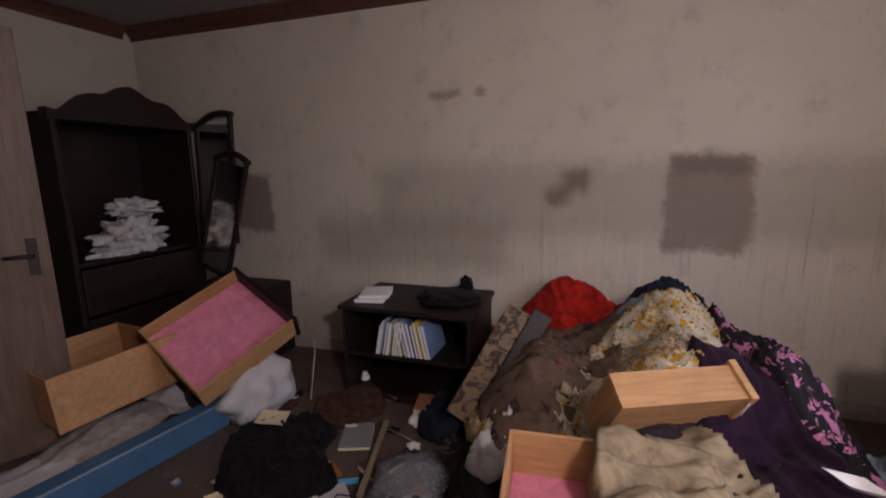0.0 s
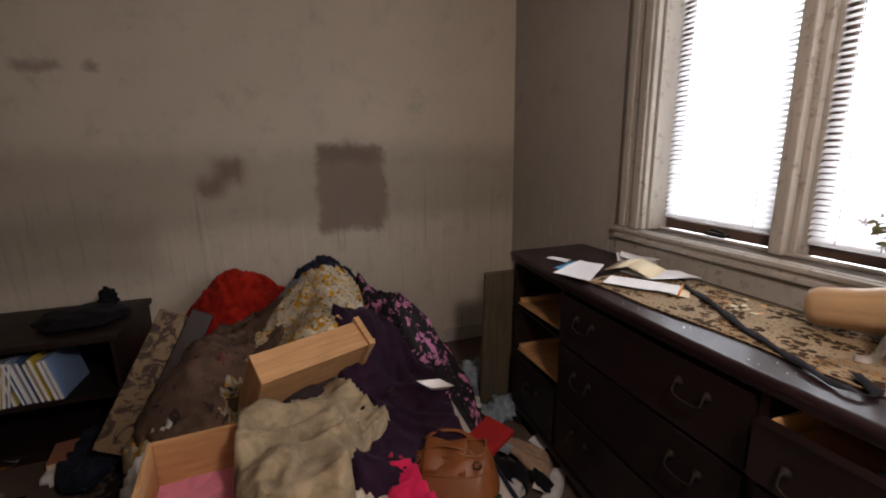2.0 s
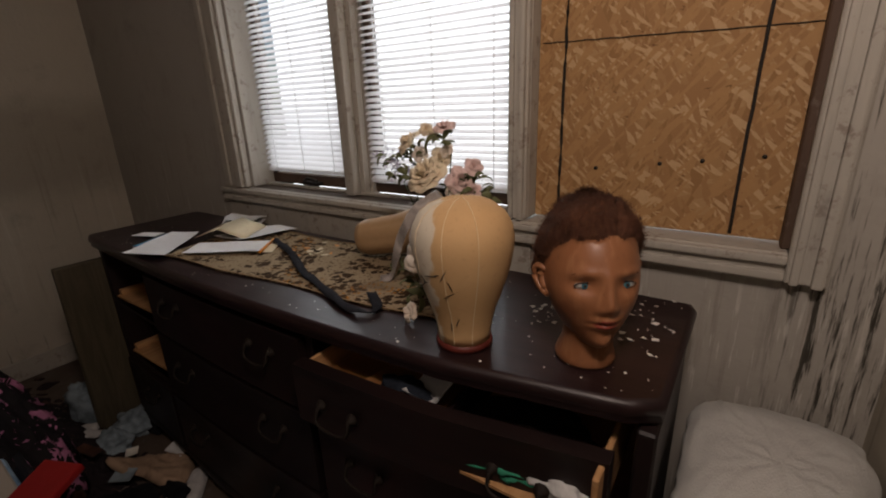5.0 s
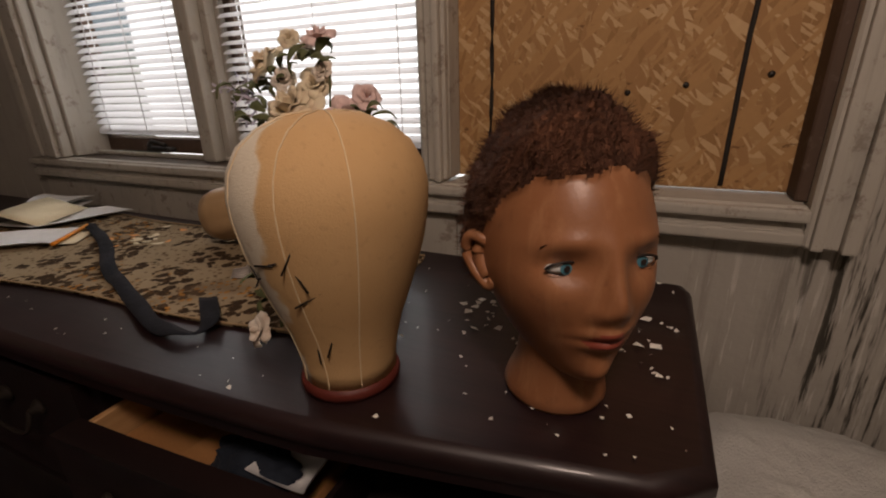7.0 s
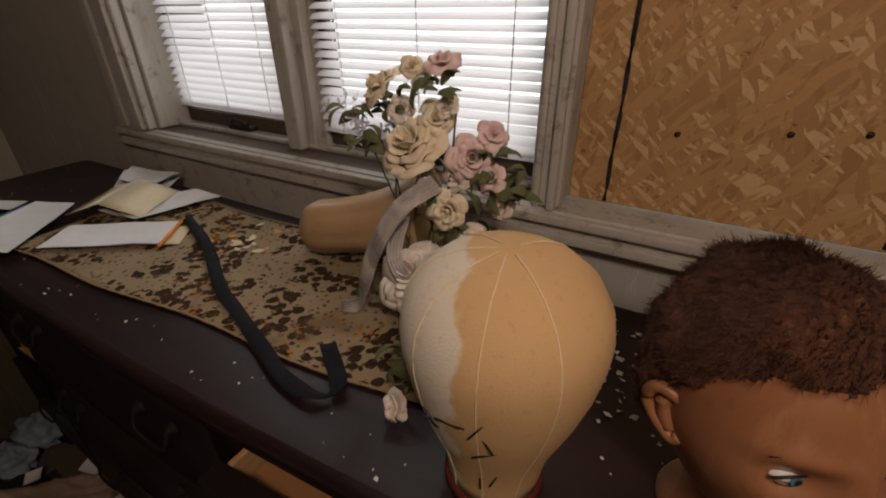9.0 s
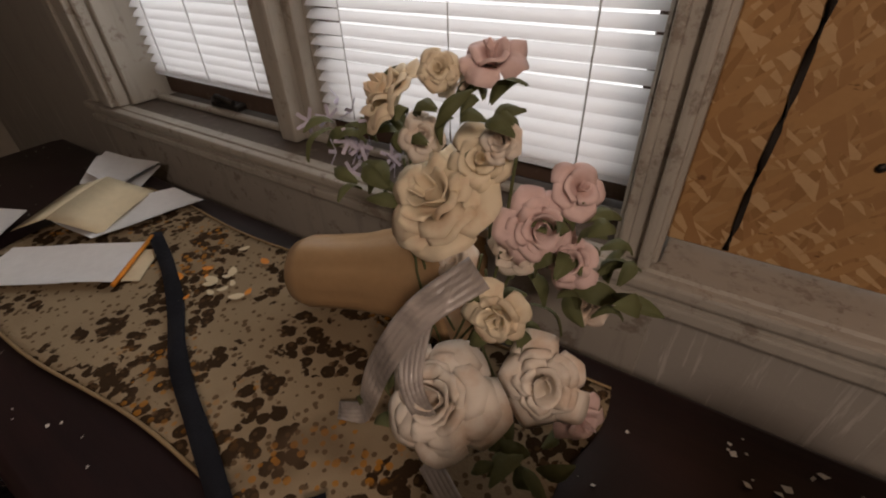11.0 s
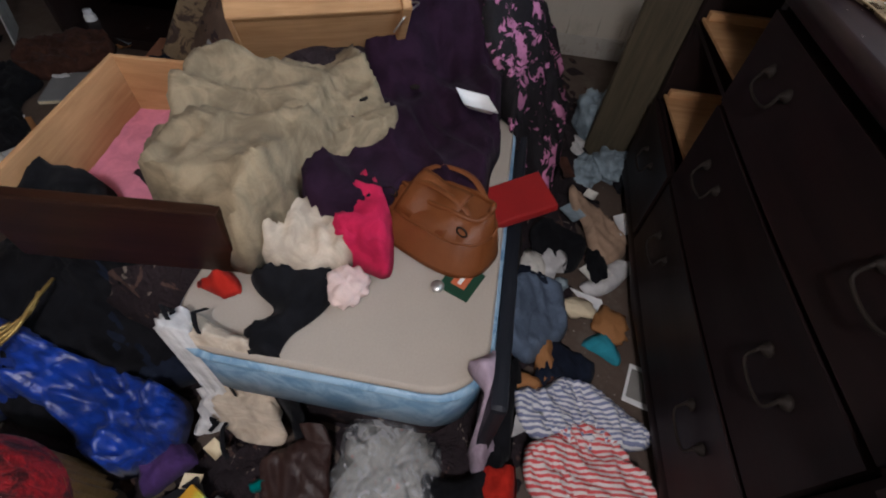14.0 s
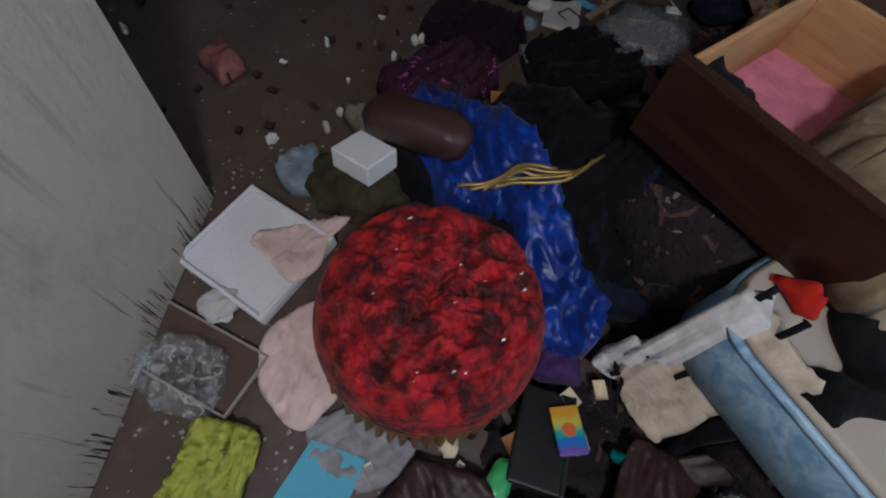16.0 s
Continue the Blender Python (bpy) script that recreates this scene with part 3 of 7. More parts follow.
for x0, x1 in COLS:
    for z0, z1 in ROWS[1:]:
        part("rail", grid(10, 1, lambda u, v, a=x0, b=x1, z=z0: (a - 0.014 + (b - a + 0.028) * u, front_line(a + (b - a) * u) + 0.028, z - 0.014 + 0.012 * v)), MAHOG, dresser)
bm = grid(40, 4, lambda u, v: (1.012 + 1.97 * u, front_line(1.01 + 1.97 * u) + 0.03 - 0.015 * math.sin(v * 3.1), 0.03 + 0.085 * v + 0.035 * (1 - v) * abs(math.sin(u * 9.4))))
part("skirt", bm, MAHOG, dresser, "scalloped skirt")


def pull(cx, cz, y, parent):
    bm = bmesh.new()
    for s in (-1, 1):
        r = lathe([(0.014, 0), (0.013, 0.005), (0.007, 0.009), (0.005, 0.016)], 10)
        bmesh.ops.rotate(r, verts=r.verts, cent=(0, 0, 0), matrix=Matrix.Rotation(radians(90), 3, "X"))
        bmesh.ops.translate(r, verts=r.verts, vec=(cx + s * 0.045, y, cz))
        me = bpy.data.meshes.new("tmp")
        r.to_mesh(me)
        bm.from_mesh(me)
        bpy.data.meshes.remove(me)
    pts = smooth_line([(cx - 0.045, y - 0.014, cz), (cx - 0.042, y - 0.024, cz - 0.028), (cx, y - 0.026, cz - 0.036), (cx + 0.042, y - 0.024, cz - 0.028), (cx + 0.045, y - 0.014, cz)], 16)
    tube(pts, 0.0036, 6, bm)
    part("pull", bm, BRASS, parent, "tarnished brass bail pull")


def drawer_front(x0, x1, z0, z1, out, parent):
    """A bowed front with a thickness and a raised bead round its edge."""
    def face(u, v, d):
        x = x0 + (x1 - x0) * u
        return (x, front_line(x) + 0.026 - out - d, z0 + (z1 - z0) * v)
    bm = bmesh.new()
    grid(16, 6, lambda u, v: face(u, v, 0.014 - 0.007 * (1 if 0.06 < u < 0.94 and 0.12 < v < 0.88 else 0)), bm)
    grid(16, 1, lambda u, v: face(u, 0, 0.014 - 0.034 * v), bm)
    grid(16, 1, lambda u, v: face(u, 1, 0.014 - 0.034 * (1 - v)), bm)
    grid(1, 6, lambda u, v: face(0, v, -0.02 + 0.034 * u), bm)
    grid(1, 6, lambda u, v: face(1, v, 0.014 - 0.034 * u), bm)
    grid(16, 6, lambda u, v: face(1 - u, v, -0.02), bm)
    return part("drawer_front", bm, MAHOG, parent)


for ci, (x0, x1) in enumerate(COLS):
    for ri, (z0, z1) in enumerate(ROWS):
        if ci == 0 and ri > 0:
            # the drawer is gone: a raw wood bottom and runners show in the hole
            part("dust_board", block(x0 - 0.008, x1 + 0.008, front_line(x0) + 0.04, -0.102, z0 - 0.002, z0 + 0.006), RAWY, dresser, "raw wood board in an empty drawer hole")
            for rx in (x0 + 0.005, x1 - 0.005):
                part("runner", block(rx - 0.012, rx + 0.012, -0.49, -0.11, z0 + 0.007, z0 + 0.03, 0.002), RAWY, dresser)
            continue
        if ci == 2 and ri == 2:
            continue
        drawer_front(x0, x1, z0, z1, 0.0, dresser)
        for px in ((x0 + x1) / 2,) if x1 - x0 < 0.5 else (x0 + 0.2 * (x1 - x0), x0 + 0.8 * (x1 - x0)):
            pull(px, (z0 + z1) / 2 + 0.03, front_line(px) + 0.018, dresser)

# the drawer that is pulled out under the heads
x0, x1 = COLS[2]
odr = new("open_drawer")
odr.parent = dresser
z0, z1 = 0.69, 0.805
drawer_front(x0 + 0.01, x1 - 0.01, z0 - 0.02, z1 + 0.006, 0.050, odr)
fy = front_line(2.6)
part("drawer_bottom", block(x0 + 0.02, x1 - 0.02, fy - 0.018, -0.12, z0 + 0.008, z0 + 0.014), RAWY, odr, "raw wood drawer bottom")
for x in (x0 + 0.016, x1 - 0.026):
    part("drawer_side", block(x, x + 0.01, fy - 0.016, -0.12, z0, z1, 0.002), RAWY, odr, "raw wood drawer side")
part("drawer_back", block(x0 + 0.02, x1 - 0.02, -0.12, -0.11, z0, z1), RAW, odr)
part("partition", block(2.655, 2.662, fy - 0.018, -0.122, z0 + 0.015, z1 - 0.03), MAHOG, odr, "thin dark partition")
for px in (2.43, 2.82):
    pull(px, 0.73, front_line(px) - 0.035, odr)


def sheet(name, pts, z, material, label, category, bend=0.004, group="", thick=0.0012, seed=1):
    """A slightly curled sheet on four plan corners."""
    a, b, c, d = [Vector((*q, 0)) for q in pts]
    cen = (a + b + c + d) / 4

    def fn(u, v, lift):
        p = (a * (1 - u) + b * u) * (1 - v) + (d * (1 - u) + c * u) * v
        n = noise.noise(Vector((p.x * 9 + seed * 3.7, p.y * 9, seed)))
        edge = max(abs(2 * u - 1), abs(2 * v - 1)) ** 3
        return Vector((p.x - cen.x, p.y - cen.y, lift + bend * (0.5 + 0.5 * n) * edge * 2))
    bm = bmesh.new()
    grid(8, 6, lambda u, v: fn(u, v, thick), bm)
    grid(8, 6, lambda u, v: fn(1 - u, v, 0), bm)
    return solid(name, bm, material, label, category, pose(cen.x, cen.y, z), group)


# letters on the dresser
G = "letters on the dresser"
sheet("letter", [(1.46, -0.59), (1.61, -0.53), (1.44, -0.33), (1.33, -0.37)], 0.913, PAPER, "large white unfolded letter lying on the dresser", "letter", 0.006, G, seed=2)
sheet("envelope", [(1.63, -0.49), (1.84, -0.35), (1.77, -0.26), (1.57, -0.40)], 0.908, PAPER, "long torn white envelope on the dresser", "envelope", 0.008, G, seed=3)
sheet("envelope", [(1.62, -0.475), (1.86, -0.325), (1.80, -0.255), (1.58, -0.41)], 0.9045, CREAMP, "cream envelope under a white one", "envelope", 0.003, G, seed=4)
sheet("envelope", [(1.52, -0.32), (1.67, -0.31), (1.72, -0.11), (1.61, -0.11)], 0.909, PAPER, "white envelope lying on the dresser", "envelope", 0.006, G, seed=5)
sheet("letter", [(1.26, -0.09), (1.36, -0.18), (1.52, -0.19), (1.47, -0.06)], 0.912, PAPER, "white folded papers by the window sill", "letter", 0.010, G, seed=6)
sheet("letter", [(1.25, -0.11), (1.38, -0.21), (1.54, -0.16), (1.45, -0.055)], 0.9045, PAPER, "white folded papers by the window sill", "letter", 0.006, G, seed=7)
sheet("note", [(1.20, -0.46), (1.30, -0.42), (1.27, -0.37), (1.18, -0.41)], 0.903, PAPER, "small white note on the dresser", "note", 0.004, G, seed=8)
sheet("leaflet", [(1.36, -0.52), (1.50, -0.50), (1.38, -0.36), (1.30, -0.38)], 0.9045, BLUEP, "blue leaflet under a white letter", "leaflet", 0.003, G, seed=9)
# a cream card folded like a tent
bm = bmesh.new()
grid(1, 6, lambda u, v: (0.17 * v - 0.085, -0.095 + 0.095 * u, 0.034 * u + 0.003 * math.sin(3 * v)), bm)
grid(1, 6, lambda u, v: (0.17 * v - 0.085, 0.09 * u, 0.034 - 0.030 * u + 0.005 * u * v), bm)
card = solid("greeting_card", bm, CREAMP, "cream folded card standing like a tent", "card", pose(1.54, -0.262, 0.914, 0, 0, 118), G)
card.modifiers.new("thickness", "SOLIDIFY").thickness = 0.001
bm = tube([(1.757, -0.243, 0.914), (1.843, -0.357, 0.914)], 0.0038, 6)
pencil = solid("pencil", bm, ORANGE, "orange pencil lying on the envelopes", "pencil")

# patterned runner
k = Tree("floral_tapestry", 0.95, 0, 0.1)
v = k.coord(local=True)
c = k.mix(k.noise(v, 9, 4), (0.22, 0.165, 0.10), (0.36, 0.28, 0.18))
wob = k.math("MULTIPLY", k.math("SUBTRACT", k.noise(v, 60, 3), 0.5), 0.45)
cluster = k.step(k.math("ADD", k.vor(v, 15), wob), 0.56, 0.52)
leaf = k.step(k.math("ADD", k.vor(v, 55), wob), 0.58, 0.54)
c = k.mix(k.math("MULTIPLY", cluster, leaf), c, (0.040, 0.024, 0.012))
bud = k.step(k.math("ADD", k.vor(v, 80), wob), 0.30, 0.26)
c = k.mix(k.math("MULTIPLY", bud, 0.8), c, (0.09, 0.052, 0.024))
gold = k.math("MULTIPLY", k.step(k.noise(v, 5, 2), 0.56, 0.64), k.step(k.math("ADD", k.vor(v, 75), wob), 0.36, 0.30))
c = k.mix(k.math("MULTIPLY", gold, 0.85), c, (0.42, 0.18, 0.025))
c = k.mix(k.math("MULTIPLY", k.step(k.noise(v, 5.3, 3), 0.56, 0.72), 0.55), c, (0.11, 0.07, 0.04))
k.color(c).bump(k.noise(v, 300, 2), 0.4, 0.003)
RUNNER = k.m


def runner_at(u, v):
    x = 1.52 + 1.06 * u
    y0, y1 = -0.515 + 0.075 * u, -0.135
    y = y0 + (y1 - y0) * v
    return Vector((x - 2.05 + 0.01 * math.sin(9 * v), y + 0.33 + 0.006 * math.sin(14 * u), 0.004 + 0.002 * noise.noise(Vector((x * 12, y * 12, 0)))))


bm = grid(60, 24, runner_at)
runner = thing("table_runner", pose(2.05, -0.33, DTOP), "worn floral tapestry runner spread on the dresser", "table runner")
for v0 in (0.0, 1.0):
    part("border", tube([runner_at(i / 40, v0) + Vector((0, 0, 0.002)) for i in range(41)], 0.0025, 6, None, 0, 0.5), KHAKIB, runner, "tan woven border")
part("cloth", bm, RUNNER, runner).modifiers.new("thickness", "SOLIDIFY").thickness = 0.003
strap_m = fabric("black_ribbon", (0.016, 0.017, 0.022), 0.2)
pts = smooth_line([(1.75, -0.235, 0.913), (1.85, -0.272, 0.912), (1.955, -0.318, 0.912), (2.05, -0.372, 0.912), (2.125, -0.408, 0.912), (2.20, -0.435, 0.912), (2.29, -0.470, 0.912), (2.36, -0.495, 0.912), (2.415, -0.501, 0.912), (2.44, -0.475, 0.913), (2.37, -0.418, 0.915)], 60)
bm = bmesh.new()
grid(60, 2, lambda u, v: pts[round(u * 60)] + Vector((0.013 * (v - 0.5), 0.020 * (v - 0.5), 0.003 * math.sin(40 * u + 3 * v))), bm)
strap = solid("fabric_strap", bm, strap_m, "narrow black cloth strap trailing over the runner", "strap")
strap.modifiers.new("thickness", "SOLIDIFY").thickness = 0.002
# yellow petals scattered on the runner
random.seed(5)
for i in range(16):
    px, py = 1.97 + random.gauss(0, 0.05), -0.25 + random.gauss(0, 0.03)
    r = random.uniform(0.006, 0.013)
    bm = grid(4, 3, lambda u, v: (r * 2 * (u - 0.5), r * 1.2 * (v - 0.5) * math.sin(0.3 + 2.5 * u), 0.004 * (u - 0.5) ** 2 + 0.002))
    q = solid("petal", bm, CREAMP if i % 3 else ORANGE, "dry yellow petal lying on the runner", "petal", pose(px, py, 0.9075, 0, 0, random.uniform(0, 360)), "petals on the runner")
# flakes of paint on the dresser top
random.seed(8)
FLAKE = plain("flaked_paint", (0.68, 0.66, 0.60), 0.8)
bm = bmesh.new()
for i in range(260):
    fx = random.uniform(1.0, 3.0)
    fy2 = random.uniform(front_line(fx) + 0.015, -0.10)
    if 1.5 < fx < 2.58 and fy2 > -0.50:
        continue
    r = random.choice((0.0012, 0.0018, 0.0025, 0.006 if fx > 2.7 and fy2 > -0.3 else 0.003))
    a = random.uniform(0, 6.3)
    vs = [bm.verts.new((fx + r * math.cos(a + t) * random.uniform(0.6, 1.5), fy2 + r * math.sin(a + t), DTOP + 0.001 + random.uniform(0, 0.003))) for t in (0, 1.6, 3.1, 4.6)]
    bm.faces.new(vs)
for i in range(110):
    fx, fy2 = random.uniform(2.70, 3.0), random.uniform(-0.36, -0.12)
    r = random.choice((0.002, 0.003, 0.005, 0.007))
    a = random.uniform(0, 6.3)
    bm.faces.new([bm.verts.new((fx + r * math.cos(a + t) * random.uniform(0.6, 1.5), fy2 + r * math.sin(a + t) * 0.7, DTOP + 0.001 + random.uniform(0, 0.005))) for t in (0, 1.6, 3.1, 4.6)])
solid("paint_flakes", bm, FLAKE, "white paint flakes scattered on the dresser top", "debris", kind="stuff")

# things in the pulled-out drawer
KRAFT = plain("brown_envelope_paper", (0.34, 0.16, 0.055), 0.75)
solid('brown_folder', block(2.33, 2.63, -0.565, -0.2, 0.706, 0.750, 0.01, 2), KRAFT, 'flat brown folder filling the open drawer', 'folder')
sheet("brown_envelope", [(2.33, -0.555), (2.46, -0.562), (2.46, -0.44), (2.34, -0.44)], 0.752, KRAFT, "brown paper envelope in the open drawer", "envelope", 0.008, "papers in the drawer", seed=21)
sheet("brown_envelope", [(2.45, -0.562), (2.60, -0.562), (2.60, -0.45), (2.46, -0.44)], 0.758, KRAFT, "brown paper envelope in the open drawer", "envelope", 0.012, "papers in the drawer", seed=22)
sheet("letter", [(2.57, -0.562), (2.65, -0.56), (2.64, -0.47), (2.56, -0.475)], 0.775, PAPER, "crumpled white paper in the open drawer", "letter", 0.03, "papers in the drawer", seed=23)


def crumple(name, cx, cy, z, rx, ry, rz, material, label, category, seed=1, amp=0.5, group="", turn=0, n=22, detail=2.2, smooth=True):
    """A crushed bundle: a closed lump folded by two sizes of ridge, flat where it rests."""
    def fn(u, v):
        a, b = u * 2 * math.pi, (v - 0.5) * math.pi
        d = Vector((math.cos(b) * math.cos(a), math.cos(b) * math.sin(a), math.sin(b)))
        f = 1 + amp * (noise.noise(d * detail + Vector((seed * 7.1, seed, 0))) * 0.75 + 0.4 * abs(noise.noise(d * detail * 2.7 + Vector((seed, seed * 3.3, 2)))))
        p = Vector((d.x * rx * f, d.y * ry * f, d.z * rz * f + rz * 0.75))
        p.z = max(p.z, 0.0)
        return p
    bm = grid(n * 2, n, fn, close_u=True)
    bmesh.ops.remove_doubles(bm, verts=bm.verts, dist=0.0004)
    return solid(name, bm, material, label, category, pose(cx, cy, z, 0, 0, turn), group, smooth=smooth)


# Dark cloth added to deepen the drawer, whose raw wood came out too pale.
crumple("dark_rag", 2.80, -0.46, 0.706, 0.13, 0.09, 0.024, fabric("dark_drawer_cloth", (0.03, 0.022, 0.02)), "dark cloth added to darken the open drawer", "cloth", 8, 0.35)
crumple("green_cloth", 2.77, -0.54, 0.715, 0.075, 0.035, 0.018, print_cloth("green_lace", (0.03, 0.22, 0.13), [((0.01, 0.05, 0.035), 2.0, 0.5)], 40), "crumpled green lace cloth in the open drawer", "cloth", 4, 0.7)
crumple("dark_sock", 2.55, -0.535, 0.765, 0.055, 0.03, 0.022, fabric("dark_sock_knit", (0.02, 0.025, 0.035)), "dark rolled sock in the open drawer", "sock", 5, 0.5)
crumple("white_cloth", 2.885, -0.54, 0.715, 0.05, 0.03, 0.02, fabric("white_cloth_weave", (0.6, 0.6, 0.58)), "crumpled white cloth in the open drawer", "cloth", 6, 0.6)


# ---- canvas wig block ----
k = Tree("stained_canvas", 0.85, 0, 0.2)
v = k.coord(local=True)
x, y, z = k.xyz(v)
stain = k.noise(v, 9, 4, 0.6)
c = k.mix(k.noise(v, 14, 5), (0.47, 0.29, 0.13), (0.56, 0.37, 0.185))
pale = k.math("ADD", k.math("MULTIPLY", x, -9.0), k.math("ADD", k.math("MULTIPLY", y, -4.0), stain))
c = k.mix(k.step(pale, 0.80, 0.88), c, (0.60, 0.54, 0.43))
c = k.mix(k.math("MULTIPLY", k.step(k.noise(v, 120, 3), 0.55, 0.75), 0.3), c, (0.34, 0.22, 0.11))
k.color(c).bump(k.noise(v, 500, 2), 0.35, 0.002)
CANVAS = k.m
REDBASE = plain("dark_red_base", (0.10, 0.018, 0.012), 0.5)
SEAM = plain("pale_seam_thread", (0.70, 0.56, 0.36), 0.9)
PROF = [(0.050, 0.012), (0.0505, 0.03), (0.054, 0.05), (0.060, 0.075), (0.069, 0.10), (0.079, 0.13), (0.087, 0.16), (0.092, 0.19), (0.093, 0.21), (0.089, 0.232), (0.078, 0.252), (0.060, 0.267), (0.035, 0.277), (0.010, 0.280)]
bm = lathe([(0.053, 0), (0.054, 0.006), (0.052, 0.013)], 40, None, 1)
lathe(PROF, 48, bm, 0)


def on_block(a, i):
    f = i / 40 * (len(PROF) - 1)
    j = min(int(f), len(PROF) - 2)
    r = PROF[j][0] + (PROF[j + 1][0] - PROF[j][0]) * (f - j)
    h = PROF[j][1] + (PROF[j + 1][1] - PROF[j][1]) * (f - j)
    return Vector((r * math.cos(a), r * math.sin(a), h))


for deg in (-118, -80, -42, 60, 150, 200):
    tube([on_block(radians(deg), i) * 1.002 for i in range(41)], 0.0007, 5, bm, 2)
for deg, h, tilt in ((-118, 5.5, 40), (-114, 6, -30), (-97, 6.4, 10), (-80, 6.6, 60), (-75, 6, 120), (-82, 2.6, 95), (-68, 3.0, 70), (-76, 5.2, 30)):
    o = on_block(radians(deg), h / 14 * 40) * 1.01
    side = Vector((-math.sin(radians(deg)), math.cos(radians(deg)), 0))
    d = (side * math.cos(radians(tilt)) + Vector((0, 0, math.sin(radians(tilt))))) * 0.012
    tube([o - d, o + d], 0.0009, 5, bm, 3)
    tube([o + d - side * 0.005, o + d + side * 0.005 + Vector((0, 0, 0.003))], 0.0009, 5, bm, 3)
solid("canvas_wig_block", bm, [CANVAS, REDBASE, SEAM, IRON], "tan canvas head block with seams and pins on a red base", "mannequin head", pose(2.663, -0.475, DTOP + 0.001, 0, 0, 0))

# ---- painted display head ----
k = Tree("brown_painted_skin", 0.38, 0, 0.4)
v = k.coord(local=True)
c = k.mix(k.noise(v, 12, 5), (0.21, 0.082, 0.034), (0.31, 0.135, 0.062))
c = k.mix(k.math("MULTIPLY", k.step(k.noise(v, 55, 4), 0.58, 0.72), 0.3), c, (0.12, 0.05, 0.025))
c = k.mix(k.math("MULTIPLY", k.step(k.noise(k.coord(60, 60, 7, True), 1.0, 4, 0.6), 0.48, 0.72), 0.45), c, (0.40, 0.20, 0.10))
k.color(c).bump(k.noise(v, 180, 3), 0.12, 0.002)
SKIN = k.m
k = Tree("matted_brown_hair", 0.75, 0, 0.3)
v = k.coord(local=True)
n = k.noise(k.coord(1, 1, 0.35, True), 130, 5, 0.75, 0.8)
c = k.mix(k.noise(v, 22, 4), (0.030, 0.012, 0.008), (0.17, 0.065, 0.03))
c = k.mix(k.math("MULTIPLY", k.step(n, 0.5, 0.75), 0.6), c, (0.30, 0.13, 0.06))
k.color(c).bump(n, 1.0, 0.012)
HAIR = k.m
LIPS = plain("red_lip_paint", (0.24, 0.055, 0.035), 0.4)
EYEW = plain("eye_white", (0.62, 0.62, 0.60), 0.25, vary=0.05)
IRIS = plain("blue_iris", (0.07, 0.19, 0.24), 0.2)
LASH = plain("dark_lash_paint", (0.02, 0.014, 0.012), 0.5)


def bumpf(p, c, s):
    return math.exp(-sum(((p[i] - c[i]) / s[i]) ** 2 for i in range(3)))


def head_point(u, v):
    """The face looks along -y; z from the neck's foot."""
    a, b = u * 2 * math.pi, (v - 0.5) * math.pi
    d = Vector((math.cos(b) * math.cos(a), math.cos(b) * math.sin(a), math.sin(b)))
    c = math.cos(b) ** 0.62 if b < 0 else math.cos(b)
    p = Vector((c * math.cos(a) * 0.077, c * math.sin(a) * 0.094 + 0.008, 0.190 + d.z * 0.122))
    low = max(0.0, min(1.0, (0.178 - p.z) / 0.105))
    p.x *= 1 - 0.44 * low ** 1.6
    if p.y < 0:
        p.y *= 1 - 0.06 * low
    else:
        p.y *= 1 - 0.45 * low
    front = 1 if d.y < 0 else 0
    if front:
        f = (p.x, 0, p.z)
        p.y -= 0.0125 * bumpf(f, (0, 0, 0.1497), (0.011, 1, 0.016))
        p.y -= 0.0085 * bumpf(f, (0, 0, 0.1749), (0.009, 1, 0.026))
        p.y -= 0.005 * (bumpf(f, (0.011, 0, 0.1442), (0.007, 1, 0.008)) + bumpf(f, (-0.011, 0, 0.1442), (0.007, 1, 0.008)))
        for s in (-1, 1):
            p.y += 0.011 * bumpf(f, (s * 0.033, 0, 0.1814), (0.019, 1, 0.013))
            p.y -= 0.004 * bumpf(f, (s * 0.035, 0, 0.2000), (0.022, 1, 0.008))
            p.y -= 0.004 * bumpf(f, (s * 0.045, 0, 0.1516), (0.02, 1, 0.02))
        p.y -= 0.009 * bumpf(f, (0, 0, 0.1256), (0.019, 1, 0.0055))
        p.y -= 0.009 * bumpf(f, (0, 0, 0.1153), (0.017, 1, 0.0055))
        p.y += 0.004 * bumpf(f, (0, 0, 0.1204), (0.022, 1, 0.0025))
        p.y -= 0.012 * bumpf(f, (0, 0, 0.084), (0.018, 1, 0.012))
    return p


bm = grid(170, 130, head_point, close_u=True)
bmesh.ops.remove_doubles(bm, verts=bm.verts, dist=0.0003)
bm.normal_update()


def above_hairline(q):
    """How far a point of the head lies above the edge of the hair, in metres."""
    back = max(0.0, q.y + 0.045)
    line = 0.257 - 0.11 * back / 0.14 - 0.012 * abs(q.x) / 0.077 + 0.003 * noise.noise(q * 120) + 0.006 * noise.noise(q * 40)
    if q.y > 0.028:
        line = min(line, 0.150)
    return q.z - line


for f in bm.faces:
    q = f.calc_center_median()
    if above_hairline(q) > 0:
        f.material_index = 1
    elif q.y < -0.06 and abs(q.x) < 0.019 - 1.1 * abs(q.z - 0.1195) and (0.1125 < q.z < 0.1275):
        f.material_index = 2
hair = {v for f in bm.faces if f.material_index == 1 for v in f.verts}
